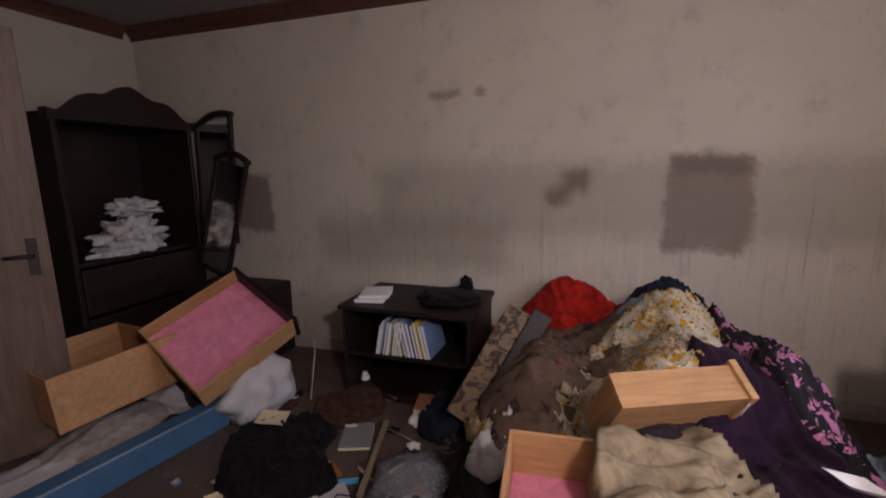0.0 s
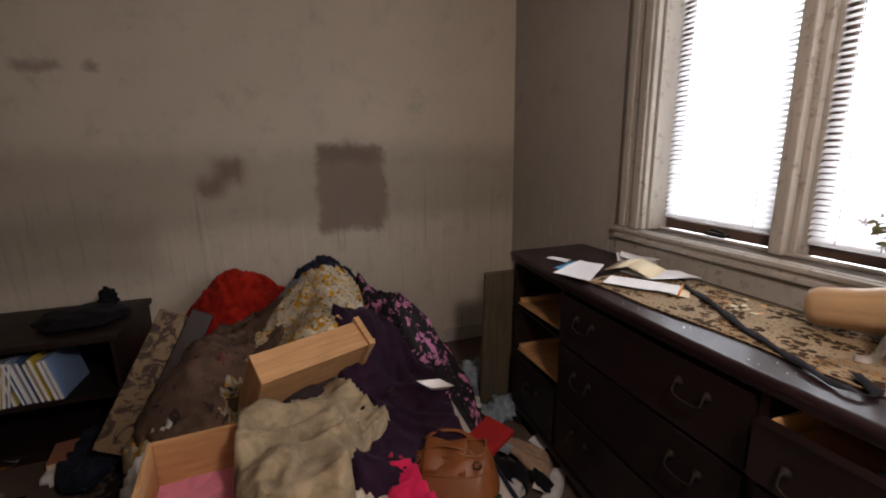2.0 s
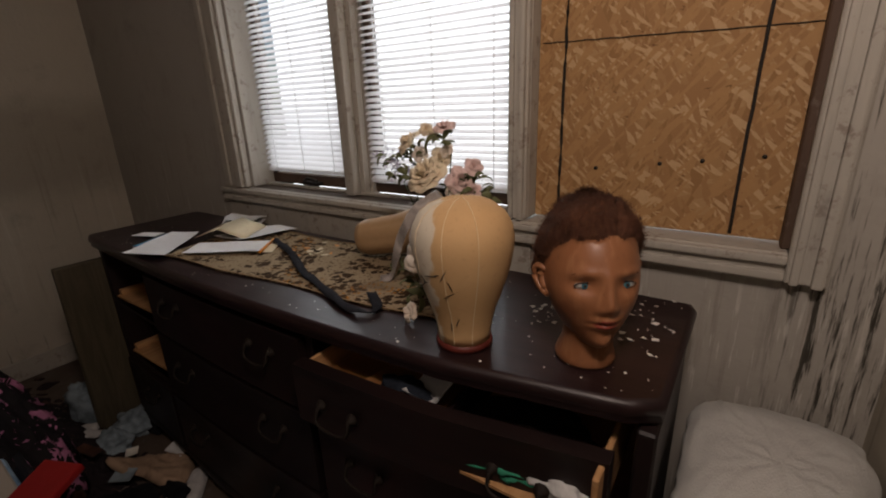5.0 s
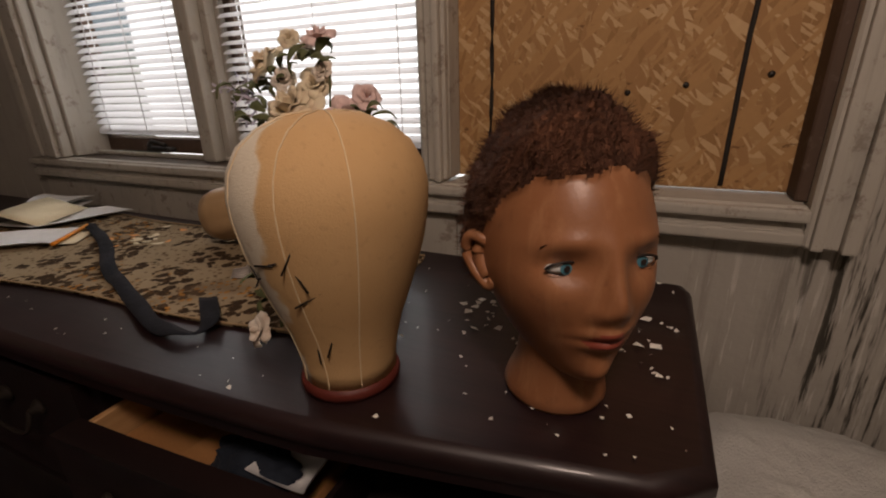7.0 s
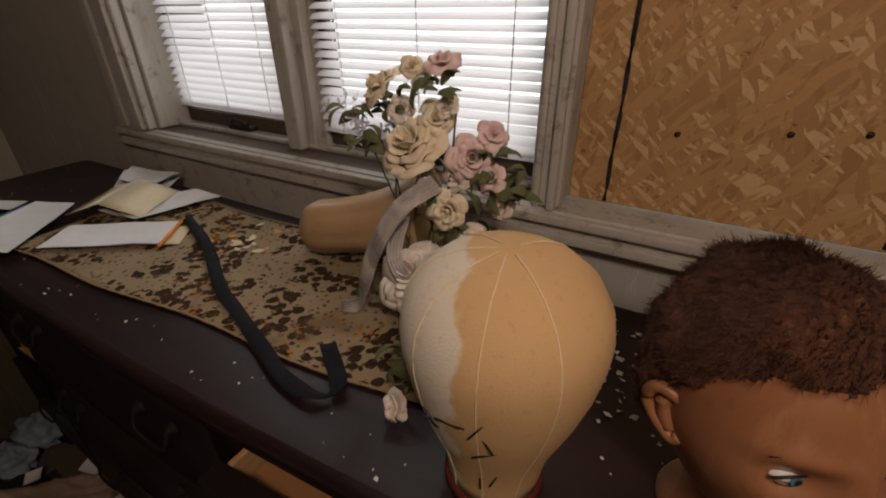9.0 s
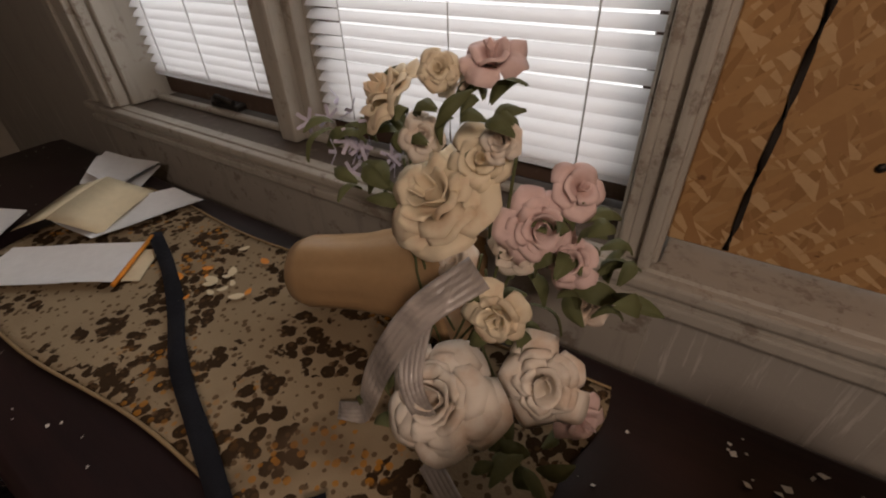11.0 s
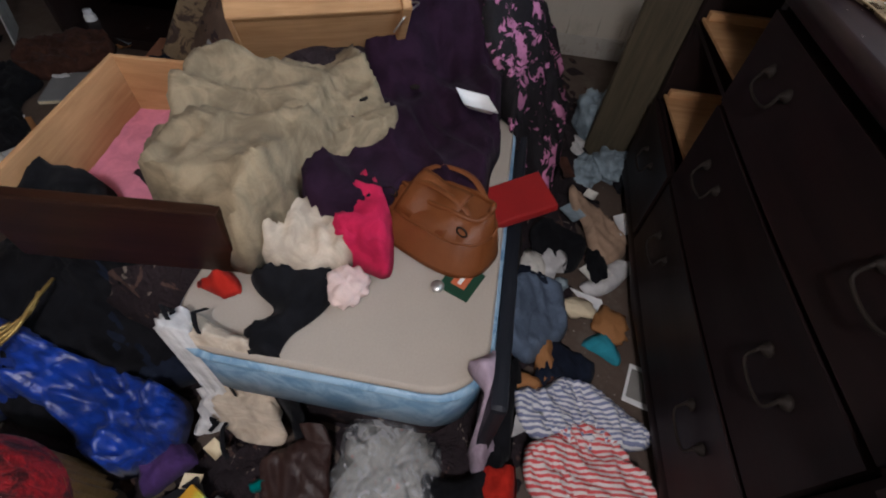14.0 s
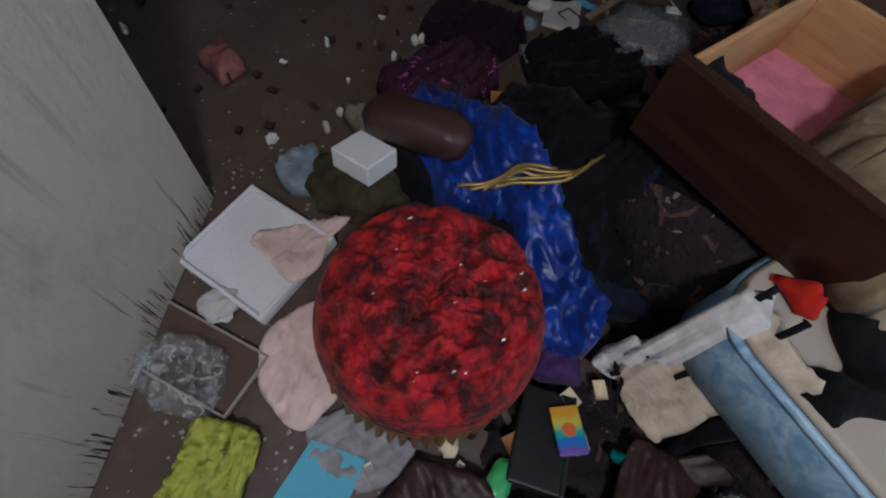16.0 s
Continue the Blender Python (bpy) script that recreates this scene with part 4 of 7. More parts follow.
for v in hair:
    grow = min(1.0, max(0.0, above_hairline(v.co) / 0.022))
    n = noise.noise(v.co * 38) * 0.008 + noise.noise(v.co * 160) * 0.0035
    part_line = -0.010 * math.exp(-((v.co.x - 0.026 - 0.1 * v.co.y) / 0.0045) ** 2) if v.co.y < 0.07 else 0
    v.co += v.normal * (0.0015 + (0.0135 + n + part_line) * grow)
# short matted hair, thickest over the crown
random.seed(11)
faces = [f for f in bm.faces if f.material_index == 1]
for f in random.sample(faces, min(7000, len(faces))):
    q = f.calc_center_median()
    nn = f.normal
    away = 1 if q.x > 0.026 else -1
    t1 = Vector((away * 0.6 + random.uniform(-0.6, 0.6), random.uniform(-0.8, 0.5), random.uniform(-0.8, 0.3)))
    d = (nn * random.uniform(0.25, 0.7) + t1 * 0.8).normalized() * random.uniform(0.006, 0.015)
    s = nn.cross(d).normalized() * 0.0005
    a, b2, c2 = bm.verts.new(q - s), bm.verts.new(q + s), bm.verts.new(q + d)
    g = bm.faces.new((a, b2, c2))
    g.material_index = 1
# eyes
for s in (-1, 1):
    cx, cy, cz = s * 0.0325, -0.0615, 0.181
    def eye(u, v, cx=cx, cy=cy, cz=cz):
        a, b = u * 2 * math.pi, v * math.pi * 0.5
        return Vector((cx + 0.0145 * math.sin(b) * math.cos(a), cy - 0.0085 * math.cos(b), cz + 0.0050 * math.sin(b) * math.sin(a)))
    grid(20, 6, eye, bm, 3, True)
    lathe_pts = [(cx + 0.0050 * math.cos(t), cy - 0.0086, cz + 0.0047 * math.sin(t)) for t in [2 * math.pi * i / 16 for i in range(16)]]
    cv = bm.verts.new((cx, cy - 0.0098, cz))
    ring = [bm.verts.new(q) for q in lathe_pts]
    for i in range(16):
        g = bm.faces.new((cv, ring[(i + 1) % 16], ring[i]))
        g.material_index = 4
    pup = [bm.verts.new((cx + 0.0026 * math.cos(t), cy - 0.0104, cz + 0.0026 * math.sin(t))) for t in [2 * math.pi * i / 12 for i in range(12)]]
    g = bm.faces.new(pup[::-1])
    g.material_index = 5
    tube([(cx + 0.0152 * math.cos(t), cy - 0.004 - 0.006 * math.sin(t), cz + 0.0054 * math.sin(t)) for t in [math.pi * i / 12 for i in range(13)]], 0.0012, 5, bm, 5)
    tube([(cx + 0.0148 * math.cos(t), cy - 0.003 - 0.005 * abs(math.sin(t)), cz + 0.0051 * math.sin(t)) for t in [-math.pi * i / 12 for i in range(13)]], 0.0004, 5, bm, 5)
    tube([(cx + 0.021 * math.cos(t), cy - 0.0105 + 0.010 * abs(math.cos(t)) ** 2, cz + 0.013 + 0.009 * math.sin(t)) for t in [0.5 + (math.pi - 1.0) * i / 10 for i in range(11)]], 0.0012, 5, bm, 1, 0.5)
    # ear
    tube(smooth_line([(s * 0.073, 0.006, 0.1950), (s * 0.086, 0.016, 0.2020), (s * 0.090, 0.026, 0.1880), (s * 0.084, 0.020, 0.1680), (s * 0.074, 0.008, 0.1540), (s * 0.070, 0.002, 0.1600)], 18), 0.0058, 8, bm, 0)
    tube(smooth_line([(s * 0.070, 0.012, 0.1950), (s * 0.079, 0.018, 0.1850), (s * 0.074, 0.012, 0.1620)], 10), 0.008, 8, bm, 0)
# neck with a flared foot
before = set(bm.verts)
lathe([(0.050, 0.0), (0.052, 0.008), (0.050, 0.022), (0.045, 0.045), (0.042, 0.07), (0.042, 0.10), (0.043, 0.14)], 48, bm, 0, None, 1.0, 1.05)
for v in bm.verts:
    if v not in before:
        v.co.y += 0.020 - 0.012 * min(1, v.co.z / 0.13)
for v in bm.verts:
    w = min(1.0, max(0.0, (v.co.z - 0.05) / 0.05))
    a = radians(-11) * w * w * (3 - 2 * w)
    y, z = v.co.y, v.co.z - 0.11
    v.co.y, v.co.z = y * math.cos(a) - z * math.sin(a), 0.11 + y * math.sin(a) + z * math.cos(a)
    v.co.z = v.co.z * 0.65 if v.co.z < 0.08 else v.co.z - 0.028
mann = solid("display_head", bm, [SKIN, HAIR, LIPS, EYEW, IRIS, LASH], "brown painted display head with short matted hair", "mannequin head", pose(2.884, -0.425, DTOP + 0.001, 0, 0, 34) @ Matrix.Scale(0.99, 4), smooth=True)
mann.data.shade_smooth()

# ---- vase and artificial flowers ----
CERAM = plain("tan_glazed_ceramic", (0.42, 0.27, 0.14), 0.35, 0, 0.18, 10, 90, 0.06)
VP = [(0.0, 0.0), (0.03, 0.0), (0.047, 0.008), (0.053, 0.03), (0.052, 0.07), (0.054, 0.12), (0.062, 0.17), (0.076, 0.215), (0.094, 0.25), (0.10, 0.262), (0.094, 0.258), (0.070, 0.215), (0.05, 0.16), (0.0, 0.14)]
bm = lathe([(max(r, 0.001), z) for r, z in VP], 64, None, 0, lambda a, z: 1 + 0.045 * abs(math.sin(4 * a)) * min(1, z / 0.05))
ax = Vector((0.252, 0.075, 0.045)).normalized()
m = Matrix.Translation((2.135, -0.205, DTOP + 0.060)) @ ax.to_track_quat("Z", "Y").to_matrix().to_4x4()
vase = solid("ceramic_vase", bm, CERAM, "tan fluted ceramic vase lying on its side on the runner", "vase", m, smooth=True)

bouquet = thing("flower_bouquet", pose(2.40, -0.19, DTOP), "faded artificial rose bouquet with ribbon leaning at the window", "flowers")
PET = {}
for nm, c1, c2 in (("cream", (0.80, 0.70, 0.51), (0.70, 0.53, 0.36)), ("white", (0.80, 0.73, 0.63), (0.66, 0.52, 0.40)), ("pink", (0.77, 0.58, 0.54), (0.64, 0.45, 0.41)), ("lavender", (0.560, 0.523, 0.622), (0.486, 0.455, 0.536))):
    k = Tree(nm + "_petal_cloth", 0.8, 0, 0.2)
    v = k.coord(local=True)
    n = k.noise(v, 30, 4)
    k.b.inputs["Subsurface Weight"].default_value = 0.0
    isl = k.t.nodes.new("ShaderNodeNewGeometry").outputs["Random Per Island"]
    tone = k.mix(k.math("MULTIPLY", isl, 0.25), k.mix(k.step(n, 0.42, 0.72), c1, c2), tuple(q * 0.55 for q in c2))
    k.color(tone).bump(k.noise(k.coord(1, 1, 1, True), 90, 3), 0.2, 0.003)
    PET[nm] = k.m
LEAF = plain("faded_green_leaf", (0.11, 0.12, 0.05), 0.7, 0, 0.4, 20)
STEM = plain("olive_stem", (0.09, 0.10, 0.04), 0.7)


def rose(cx, cy, cz, facing, r, tone, seed, layers=4, open_=1.0):
    """A cabbage rose: rings of broad overlapping petals, upright at the heart and rolled back at the rim."""
    r *= 0.80
    random.seed(seed)
    bm = bmesh.new()
    for L in range(layers):
        f = L / max(1, layers - 1)
        n = 3 if L < 2 else 5
        for i in range(n):
            a0 = 2 * math.pi * i / n + L * 1.1 + random.uniform(-0.2, 0.2)
            half = 2 * math.pi / n * random.uniform(0.58, 0.72)
            wide = r * (0.14 + 0.70 * f * open_) * random.uniform(0.92, 1.1)
            tall = r * (0.85 - 0.50 * f ** 1.5 * open_) * random.uniform(0.9, 1.12)
            roll = (0.05 + 0.34 * f) * random.uniform(0.6, 1.3)
            wav, skew = random.uniform(0, 6), random.uniform(-0.15, 0.15)

            def pt(u, v, a0=a0, half=half, wide=wide, tall=tall, roll=roll, wav=wav, skew=skew):
                w = (u - 0.5) * 2
                a = a0 + w * half * (0.55 + 0.45 * min(1.0, 1.8 * v)) * (1 - 0.25 * max(0.0, v - 0.6) / 0.4)
                over = max(0.0, v - 0.62) / 0.38
                out = 0.03 * r + wide * math.sin(v * 1.45) ** 0.8 + r * roll * over ** 2 * (1 - 0.5 * abs(w))
                up = tall * v * (1 - 0.26 * (w + skew) ** 2 * v) - r * roll * 0.75 * over ** 2.2
                up += 0.06 * r * math.sin(5 * w + wav) * v * v
                return Vector((math.cos(a) * out, math.sin(a) * out, up))
            grid(10, 9, pt, bm)
    q = Vector(facing).normalized().to_track_quat("Z", "Y").to_matrix().to_4x4()
    bm.transform(Matrix.Translation(Vector((cx, cy, cz)) - Vector((2.40, -0.19, DTOP))) @ q)
    ob = part("rose", bm, PET[tone], bouquet, tone + " faded cloth rose", True)
    ob.modifiers.new("thickness", "SOLIDIFY").thickness = 0.0007


rose(2.405, -0.215, 1.16, (-0.15, -0.62, 0.75), 0.066, "cream", 1, 6)
rose(2.450, -0.295, 0.985, (-0.05, -0.62, 0.78), 0.068, "white", 2, 7)
rose(2.335, -0.185, 1.235, (-0.6, -0.5, 0.7), 0.050, "cream", 3, 5, 0.8)
rose(2.49, -0.195, 1.155, (0.5, -0.8, 0.3), 0.046, "pink", 4, 5, 0.8)
rose(2.485, -0.250, 1.090, (0.1, -0.9, 0.2), 0.040, "cream", 5, 4, 0.7)
rose(2.535, -0.255, 1.035, (0.2, -0.8, 0.5), 0.048, "white", 6, 5, 0.9)
rose(2.425, -0.165, 1.275, (0.1, -0.4, 0.9), 0.036, "pink", 7, 3, 0.7)
rose(2.57, -0.235, 0.975, (0.7, -0.6, 0.2), 0.030, "pink", 8, 3)
rose(2.39, -0.16, 1.26, (-0.2, -0.5, 0.8), 0.026, "white", 9, 3)
rose(2.515, -0.175, 1.185, (0.5, -0.5, 0.6), 0.028, "pink", 10, 3)
rose(2.55, -0.35, 0.935, (0.2, -0.7, 0.6), 0.026, "white", 12, 3)
rose(2.53, -0.47, 0.925, (-0.3, -0.8, 0.4), 0.024, "white", 13, 3)
for i, (fx, fz, tone, rr) in enumerate(((2.455, 1.225, "white", 0.024), (2.395, 1.275, "cream", 0.022), (2.55, 1.09, "white", 0.026), (2.53, 1.13, "pink", 0.028), (2.435, 1.205, "cream", 0.034), (2.475, 1.125, "white", 0.034), (2.41, 1.085, "white", 0.030), (2.375, 1.215, "white", 0.026))):
    rose(fx, -0.20, fz, (0.4 * math.sin(i * 2), -0.8, 0.5), rr, tone, 40 + i, 4, 0.85)
random.seed(14)
for i in range(135):
    a = random.choice([(2.30, -0.18, 1.19), (2.33, -0.2, 1.14), (2.42, -0.2, 1.22), (2.50, -0.2, 1.12), (2.47, -0.22, 1.04), (2.52, -0.3, 0.95), (2.53, -0.42, 0.93), (2.40, -0.3, 0.925), (2.54, -0.2, 1.1)])
    o = Vector(a) + Vector((random.gauss(0, 0.025), random.gauss(0, 0.015), abs(random.gauss(0, 0.02)))) - Vector((2.40, -0.19, DTOP))
    L, w = random.uniform(0.024, 0.045), random.uniform(0.006, 0.011)
    q = Euler((random.uniform(-1, 1), random.uniform(-1, 1), random.uniform(0, 6.3))).to_matrix().to_4x4()
    bm = grid(6, 4, lambda u, v: (L * u, w * (v - 0.5) * 2 * math.sin(math.pi * (0.06 + 0.9 * u)), 0.012 * math.sin(3 * u) - 0.006 * abs(v - 0.5) + 0.003))
    bm.transform(Matrix.Translation(o) @ q)
    for v in bm.verts:
        v.co.z = max(v.co.z, 0.004)
    part("leaf", bm, LEAF, bouquet, "", True)
for i in range(20):
    o = Vector((2.275 + random.gauss(0, 0.022), -0.18 + random.gauss(0, 0.02), 1.185 + random.gauss(0, 0.03))) - Vector((2.40, -0.19, DTOP))
    bm = bmesh.new()
    for j in range(5):
        a = 2 * math.pi * j / 5
        grid(3, 2, lambda u, v: (0.014 * u * math.cos(a) - 0.004 * (v - 0.5) * math.sin(a), 0.014 * u * math.sin(a) + 0.004 * (v - 0.5) * math.cos(a), 0.005 * u), bm)
    bm.transform(Matrix.Translation(o) @ Euler((random.uniform(0.6, 1.8), random.uniform(-0.6, 0.6), random.uniform(-1, 1))).to_matrix().to_4x4())
    part("blossom", bm, PET["lavender"], bouquet, "", True)
for i in range(9):
    a = Vector((random.uniform(-0.03, 0.10), random.uniform(-0.06, 0.0), random.uniform(0.03, 0.10)))
    b = Vector((random.uniform(-0.11, 0.10), random.uniform(-0.02, 0.03), random.uniform(0.18, 0.34)))
    part("stem", tube(smooth_line([a, (a + b) / 2 + Vector((random.uniform(-0.02, 0.02), -0.01, 0.01)), b], 8), 0.0016, 5), STEM, bouquet)
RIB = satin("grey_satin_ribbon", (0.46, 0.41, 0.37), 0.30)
for pts, wide in (([(2.465, -0.255, 1.13), (2.43, -0.30, 1.10), (2.40, -0.325, 1.04), (2.375, -0.33, 0.97), (2.35, -0.32, 0.918), (2.32, -0.33, 0.908)], 0.034), ([(2.41, -0.27, 1.07), (2.43, -0.32, 1.03), (2.46, -0.33, 0.99)], 0.028), ([(2.45, -0.33, 0.925), (2.50, -0.36, 0.94), (2.56, -0.38, 0.92)], 0.026)):
    line = smooth_line(pts, 24)
    base = Vector((2.40, -0.19, DTOP))

    def ribbon_at(u, v):
        i = round(u * 24)
        along = line[min(24, i + 1)] - line[max(0, i - 1)]
        side = along.cross(Vector((0.1, -0.55, 0.75))).normalized()
        rib = 0.0012 * abs(math.sin(5 * math.pi * v))
        return line[i] - base + side * wide * (v - 0.5) * (1 - 0.35 * u) + Vector((0, -0.55, 0.75)) * rib
    bm = grid(24, 20, ribbon_at)
    for v in bm.verts:
        v.co.z = max(v.co.z, 0.006)
    part("ribbon", bm, RIB, bouquet, "ribbed grey satin ribbon", True).modifiers.new("thickness", "SOLIDIFY").thickness = 0.0008

# ---- the heap on the floor ----
SUPPORTS = []


def heap(x, y):
    """Height of the rubbish under the loose things."""
    g = 0.0
    for cx, cy, a, sx, sy in ((0.55, -1.42, 0.72, 0.36, 0.32), (1.12, -1.42, 0.64, 0.34, 0.30), (0.95, -1.08, 0.56, 0.32, 0.19), (0.12, -1.88, 0.60, 0.24, 0.30), (1.62, -1.45, 0.36, 0.26, 0.24), (0.80, -1.95, 0.46, 0.36, 0.22), (1.72, -1.98, 0.24, 0.22, 0.18), (2.02, -2.08, 0.22, 0.20, 0.22), (2.35, -1.50, 0.06, 0.22, 0.30), (1.75, -1.10, 0.16, 0.40, 0.16), (0.9, -0.85, 0.16, 0.3, 0.16)):
        g += (a * math.exp(-((x - cx) / sx) ** 2 / 2 - ((y - cy) / sy) ** 2 / 2)) ** 3
    h = g ** (1 / 3)
    return h if h > 0.012 else 0.0


def ground(x, y):
    """What a loose thing rests on: the heap, or the top of a box that stands on it."""
    h = heap(x, y)
    for x0, x1, y0, y1, z in SUPPORTS:
        if x0 < x < x1 and y0 < y < y1:
            h = max(h, z)
    return h


random.seed(21)
k = Tree("mixed_dark_rags", 0.9, 0, 0.2)
v = k.coord()
c = k.mix(k.noise(v, 6, 4, 0.6, 1), (0.010, 0.009, 0.010), (0.045, 0.03, 0.035))
c = k.mix(k.step(k.noise(v, 11, 3, 0.6, 1.5), 0.60, 0.64), c, (0.10, 0.06, 0.05))
c = k.mix(k.step(k.noise(v, 17, 3, 0.6, 1.5), 0.66, 0.69), c, (0.26, 0.22, 0.18))
k.color(c).bump(k.noise(v, 22, 5, 0.7, 1), 0.9, 0.03)
RAGS = k.m


def heap_at(u, v):
    x, y = 0.02 + 2.55 * u, -2.75 + 2.15 * v
    h = heap(x, y)
    if h > 0:
        h = max(0.0, h - 0.05) * (0.92 + 0.12 * noise.noise(Vector((x * 5, y * 5, 3)))) + 0.06 * abs(noise.noise(Vector((x * 13, y * 13, 1)))) * min(1, h * 9)
    return Vector((x, y, h - 0.004 if h < 0.01 else h))


bm = grid(190, 160, heap_at)
solid("rag_heap", bm, RAGS, "heap of dark crushed clothes and rubbish on the floor", "clothes", kind="stuff", smooth=True)


def inside(poly, x, y):
    hit = False
    for i in range(len(poly)):
        (xa, ya), (xb, yb) = poly[i], poly[i - 1]
        if (ya > y) != (yb > y) and x < (xb - xa) * (y - ya) / (yb - ya) + xa:
            hit = not hit
    return hit


def cloth(name, poly, material, label, category, lift=0.03, fold=0.03, scale=9.0, turn=0.0, seed=1, group="", step=0.0105, thick=0.006, hang=1.0, angular=False, fine=1.0):
    """A crumpled cloth dropped over whatever lies under it; poly is its outline on plan."""
    out = [Vector((*q, 0)) for q in poly]
    line = smooth_line(out + out[:2], 60)[:-10] if len(out) > 4 and not angular else out
    edge = [(p.x, p.y) for p in line]
    xs, ys = [p[0] for p in edge], [p[1] for p in edge]
    x0, x1, y0, y1 = min(xs), max(xs), min(ys), max(ys)
    nx, ny = max(6, int((x1 - x0) / step)), max(6, int((y1 - y0) / step))
    cx, cy = (x0 + x1) / 2, (y0 + y1) / 2
    ca, sa = math.cos(radians(turn)), math.sin(radians(turn))
    base = min(ground(cx, cy), ground(x0, cy), ground(x1, cy))
    bm = bmesh.new()
    vs = {}
    for i in range(nx + 1):
        for j in range(ny + 1):
            x, y = x0 + (x1 - x0) * i / nx, y0 + (y1 - y0) * j / ny
            wob = Vector((noise.noise(Vector((x * 8, y * 8, seed))), noise.noise(Vector((x * 8, y * 8, seed + 9))), 0)) * 0.030
            if not inside(edge, x + wob.x, y + wob.y):
                continue
            g = sum(ground(x + a * 0.03, y + b * 0.03) for a in (-1, 0, 1) for b in (-1, 0, 1)) / 9
            u, w = (x * ca + y * sa) * scale, (-x * sa + y * ca) * scale
            q = Vector((u * 0.45, w * 1.5, seed * 5.3))
            q += Vector((noise.noise(q * 0.7), noise.noise(q * 0.7 + Vector((5, 5, 5))), 0)) * 0.8
            f = 1 - abs(noise.noise(q)) * 2
            f2 = 1 - abs(noise.noise(q * 2.3 + Vector((3, 1, 7)))) * 2
            f3 = 1 - abs(noise.noise(q * 5.1 + Vector((1, 8, 2)))) * 2
            f4 = 1 - abs(noise.noise(q * 10.3 + Vector((4, 2, 6)))) * 2
            crease = 0.50 * f * abs(f) + 0.40 * f2 + fine * (0.30 * f3 + 0.12 * f4)
            z = max(g, ground(x, y)) + 0.006 + lift * (0.6 + 0.4 * noise.noise(Vector((x * 6, y * 6, seed)))) + fold * crease * 0.85 + fold * 0.25
            vs[i, j] = bm.verts.new((x - cx, y - cy, max(z, ground(x, y) + 0.004) - base))
    for (i, j) in list(vs):
        q = [(i, j), (i + 1, j), (i + 1, j + 1), (i, j + 1)]
        if all(c in vs for c in q):
            f = bm.faces.new([vs[c] for c in q])
            f.smooth = True
    bmesh.ops.delete(bm, geom=[v for v in bm.verts if not v.link_faces], context="VERTS")
    # the rim sinks onto what is under it
    rim = {v for e in bm.edges if e.is_boundary for v in e.verts}
    near = {v for r in rim for e in r.link_edges for v in e.verts} - rim
    for group_, s in ((rim, 0.9), (near, 0.45)):
        for v in group_:
            g = ground(v.co.x + cx, v.co.y + cy) - base + 0.004
            v.co.z = v.co.z + (g - v.co.z) * s * hang
    for _ in range(14):
        move = {}
        for v in rim:
            nb = [e.other_vert(v) for e in v.link_edges if e.is_boundary]
            if len(nb) == 2:
                move[v] = (v.co * 2 + nb[0].co + nb[1].co) / 4
        for v, q in move.items():
            v.co.x, v.co.y = q.x, q.y
    ob = solid(name, bm, material, label, category, pose(cx, cy, base), group, smooth=True)
    ob.modifiers.new("thickness", "SOLIDIFY").thickness = thick
    return ob


BEIGE = plain("grey_beige_vinyl", (0.40, 0.35, 0.29), 0.6, 0, 0.08, 6, 220, 0.08)
k = Tree("pale_blue_shell", 0.42, 0, 0.4)
v = k.coord(local=True)
n = k.noise(v, 13, 5, 0.6, 1.5)
c = k.mix(k.step(n, 0.35, 0.65), (0.13, 0.24, 0.37), (0.30, 0.43, 0.55))
c = k.mix(k.math("MULTIPLY", k.step(k.noise(v, 40, 5, 0.8), 0.6, 0.7), 0.5), c, (0.45, 0.48, 0.5))
k.color(c).bump(n, 0.3, 0.006)
PALEBLUE = k.m

# suitcase shell lying flat
suit = thing("suitcase", pose(1.745, -1.305, 0.0, 0, 0, -1), "pale blue suitcase with a grey-beige lid lying on rubbish", "suitcase")


def rounded(hx, hy, r, z0, z1, bev=0.012):
    pts = []
    for sx, sy, a0 in ((1, 1, 0), (-1, 1, 90), (-1, -1, 180), (1, -1, 270)):
        for i in range(7):
            a = radians(a0 + 15 * i)
            pts.append((sx * (hx - r) + r * math.cos(a), sy * (hy - r) + r * math.sin(a)))
    bm = bmesh.new()
    rings = []
    for k_, z in ((1 - bev / hy, z0), (1.0, z0 + bev), (1.0, z1 - bev), (1 - bev / hy, z1)):
        rings.append([bm.verts.new((x * k_, y * k_, z)) for x, y in pts])
    for a, b in zip(rings, rings[1:]):
        for i in range(len(a)):
            f = bm.faces.new((a[i], a[(i + 1) % len(a)], b[(i + 1) % len(a)], b[i]))
            f.smooth = True
    bm.faces.new(rings[-1])
    bm.faces.new(rings[0][::-1])
    return bm


part("shell", rounded(0.445, 0.305, 0.11, 0.235, 0.40), PALEBLUE, suit, "scuffed pale blue shell")
part("lid", rounded(0.440, 0.300, 0.108, 0.398, 0.418, 0.006), BEIGE, suit, "grey-beige lid panel")
part("rim", rounded(0.450, 0.310, 0.112, 0.385, 0.402, 0.006), PALEBLUE, suit)
part("handle", tube(smooth_line([(-0.08, 0.31, 0.33), (-0.07, 0.345, 0.33), (0.07, 0.345, 0.33), (0.08, 0.31, 0.33)], 14), 0.009, 8), IRON, suit)
part("support_roll", rounded(0.41, 0.27, 0.1, 0.0, 0.24, 0.04), RAGS, suit, "dark bundle under the case")
SUPPORTS.append((1.31, 2.18, -1.60, -1.0, 0.42))
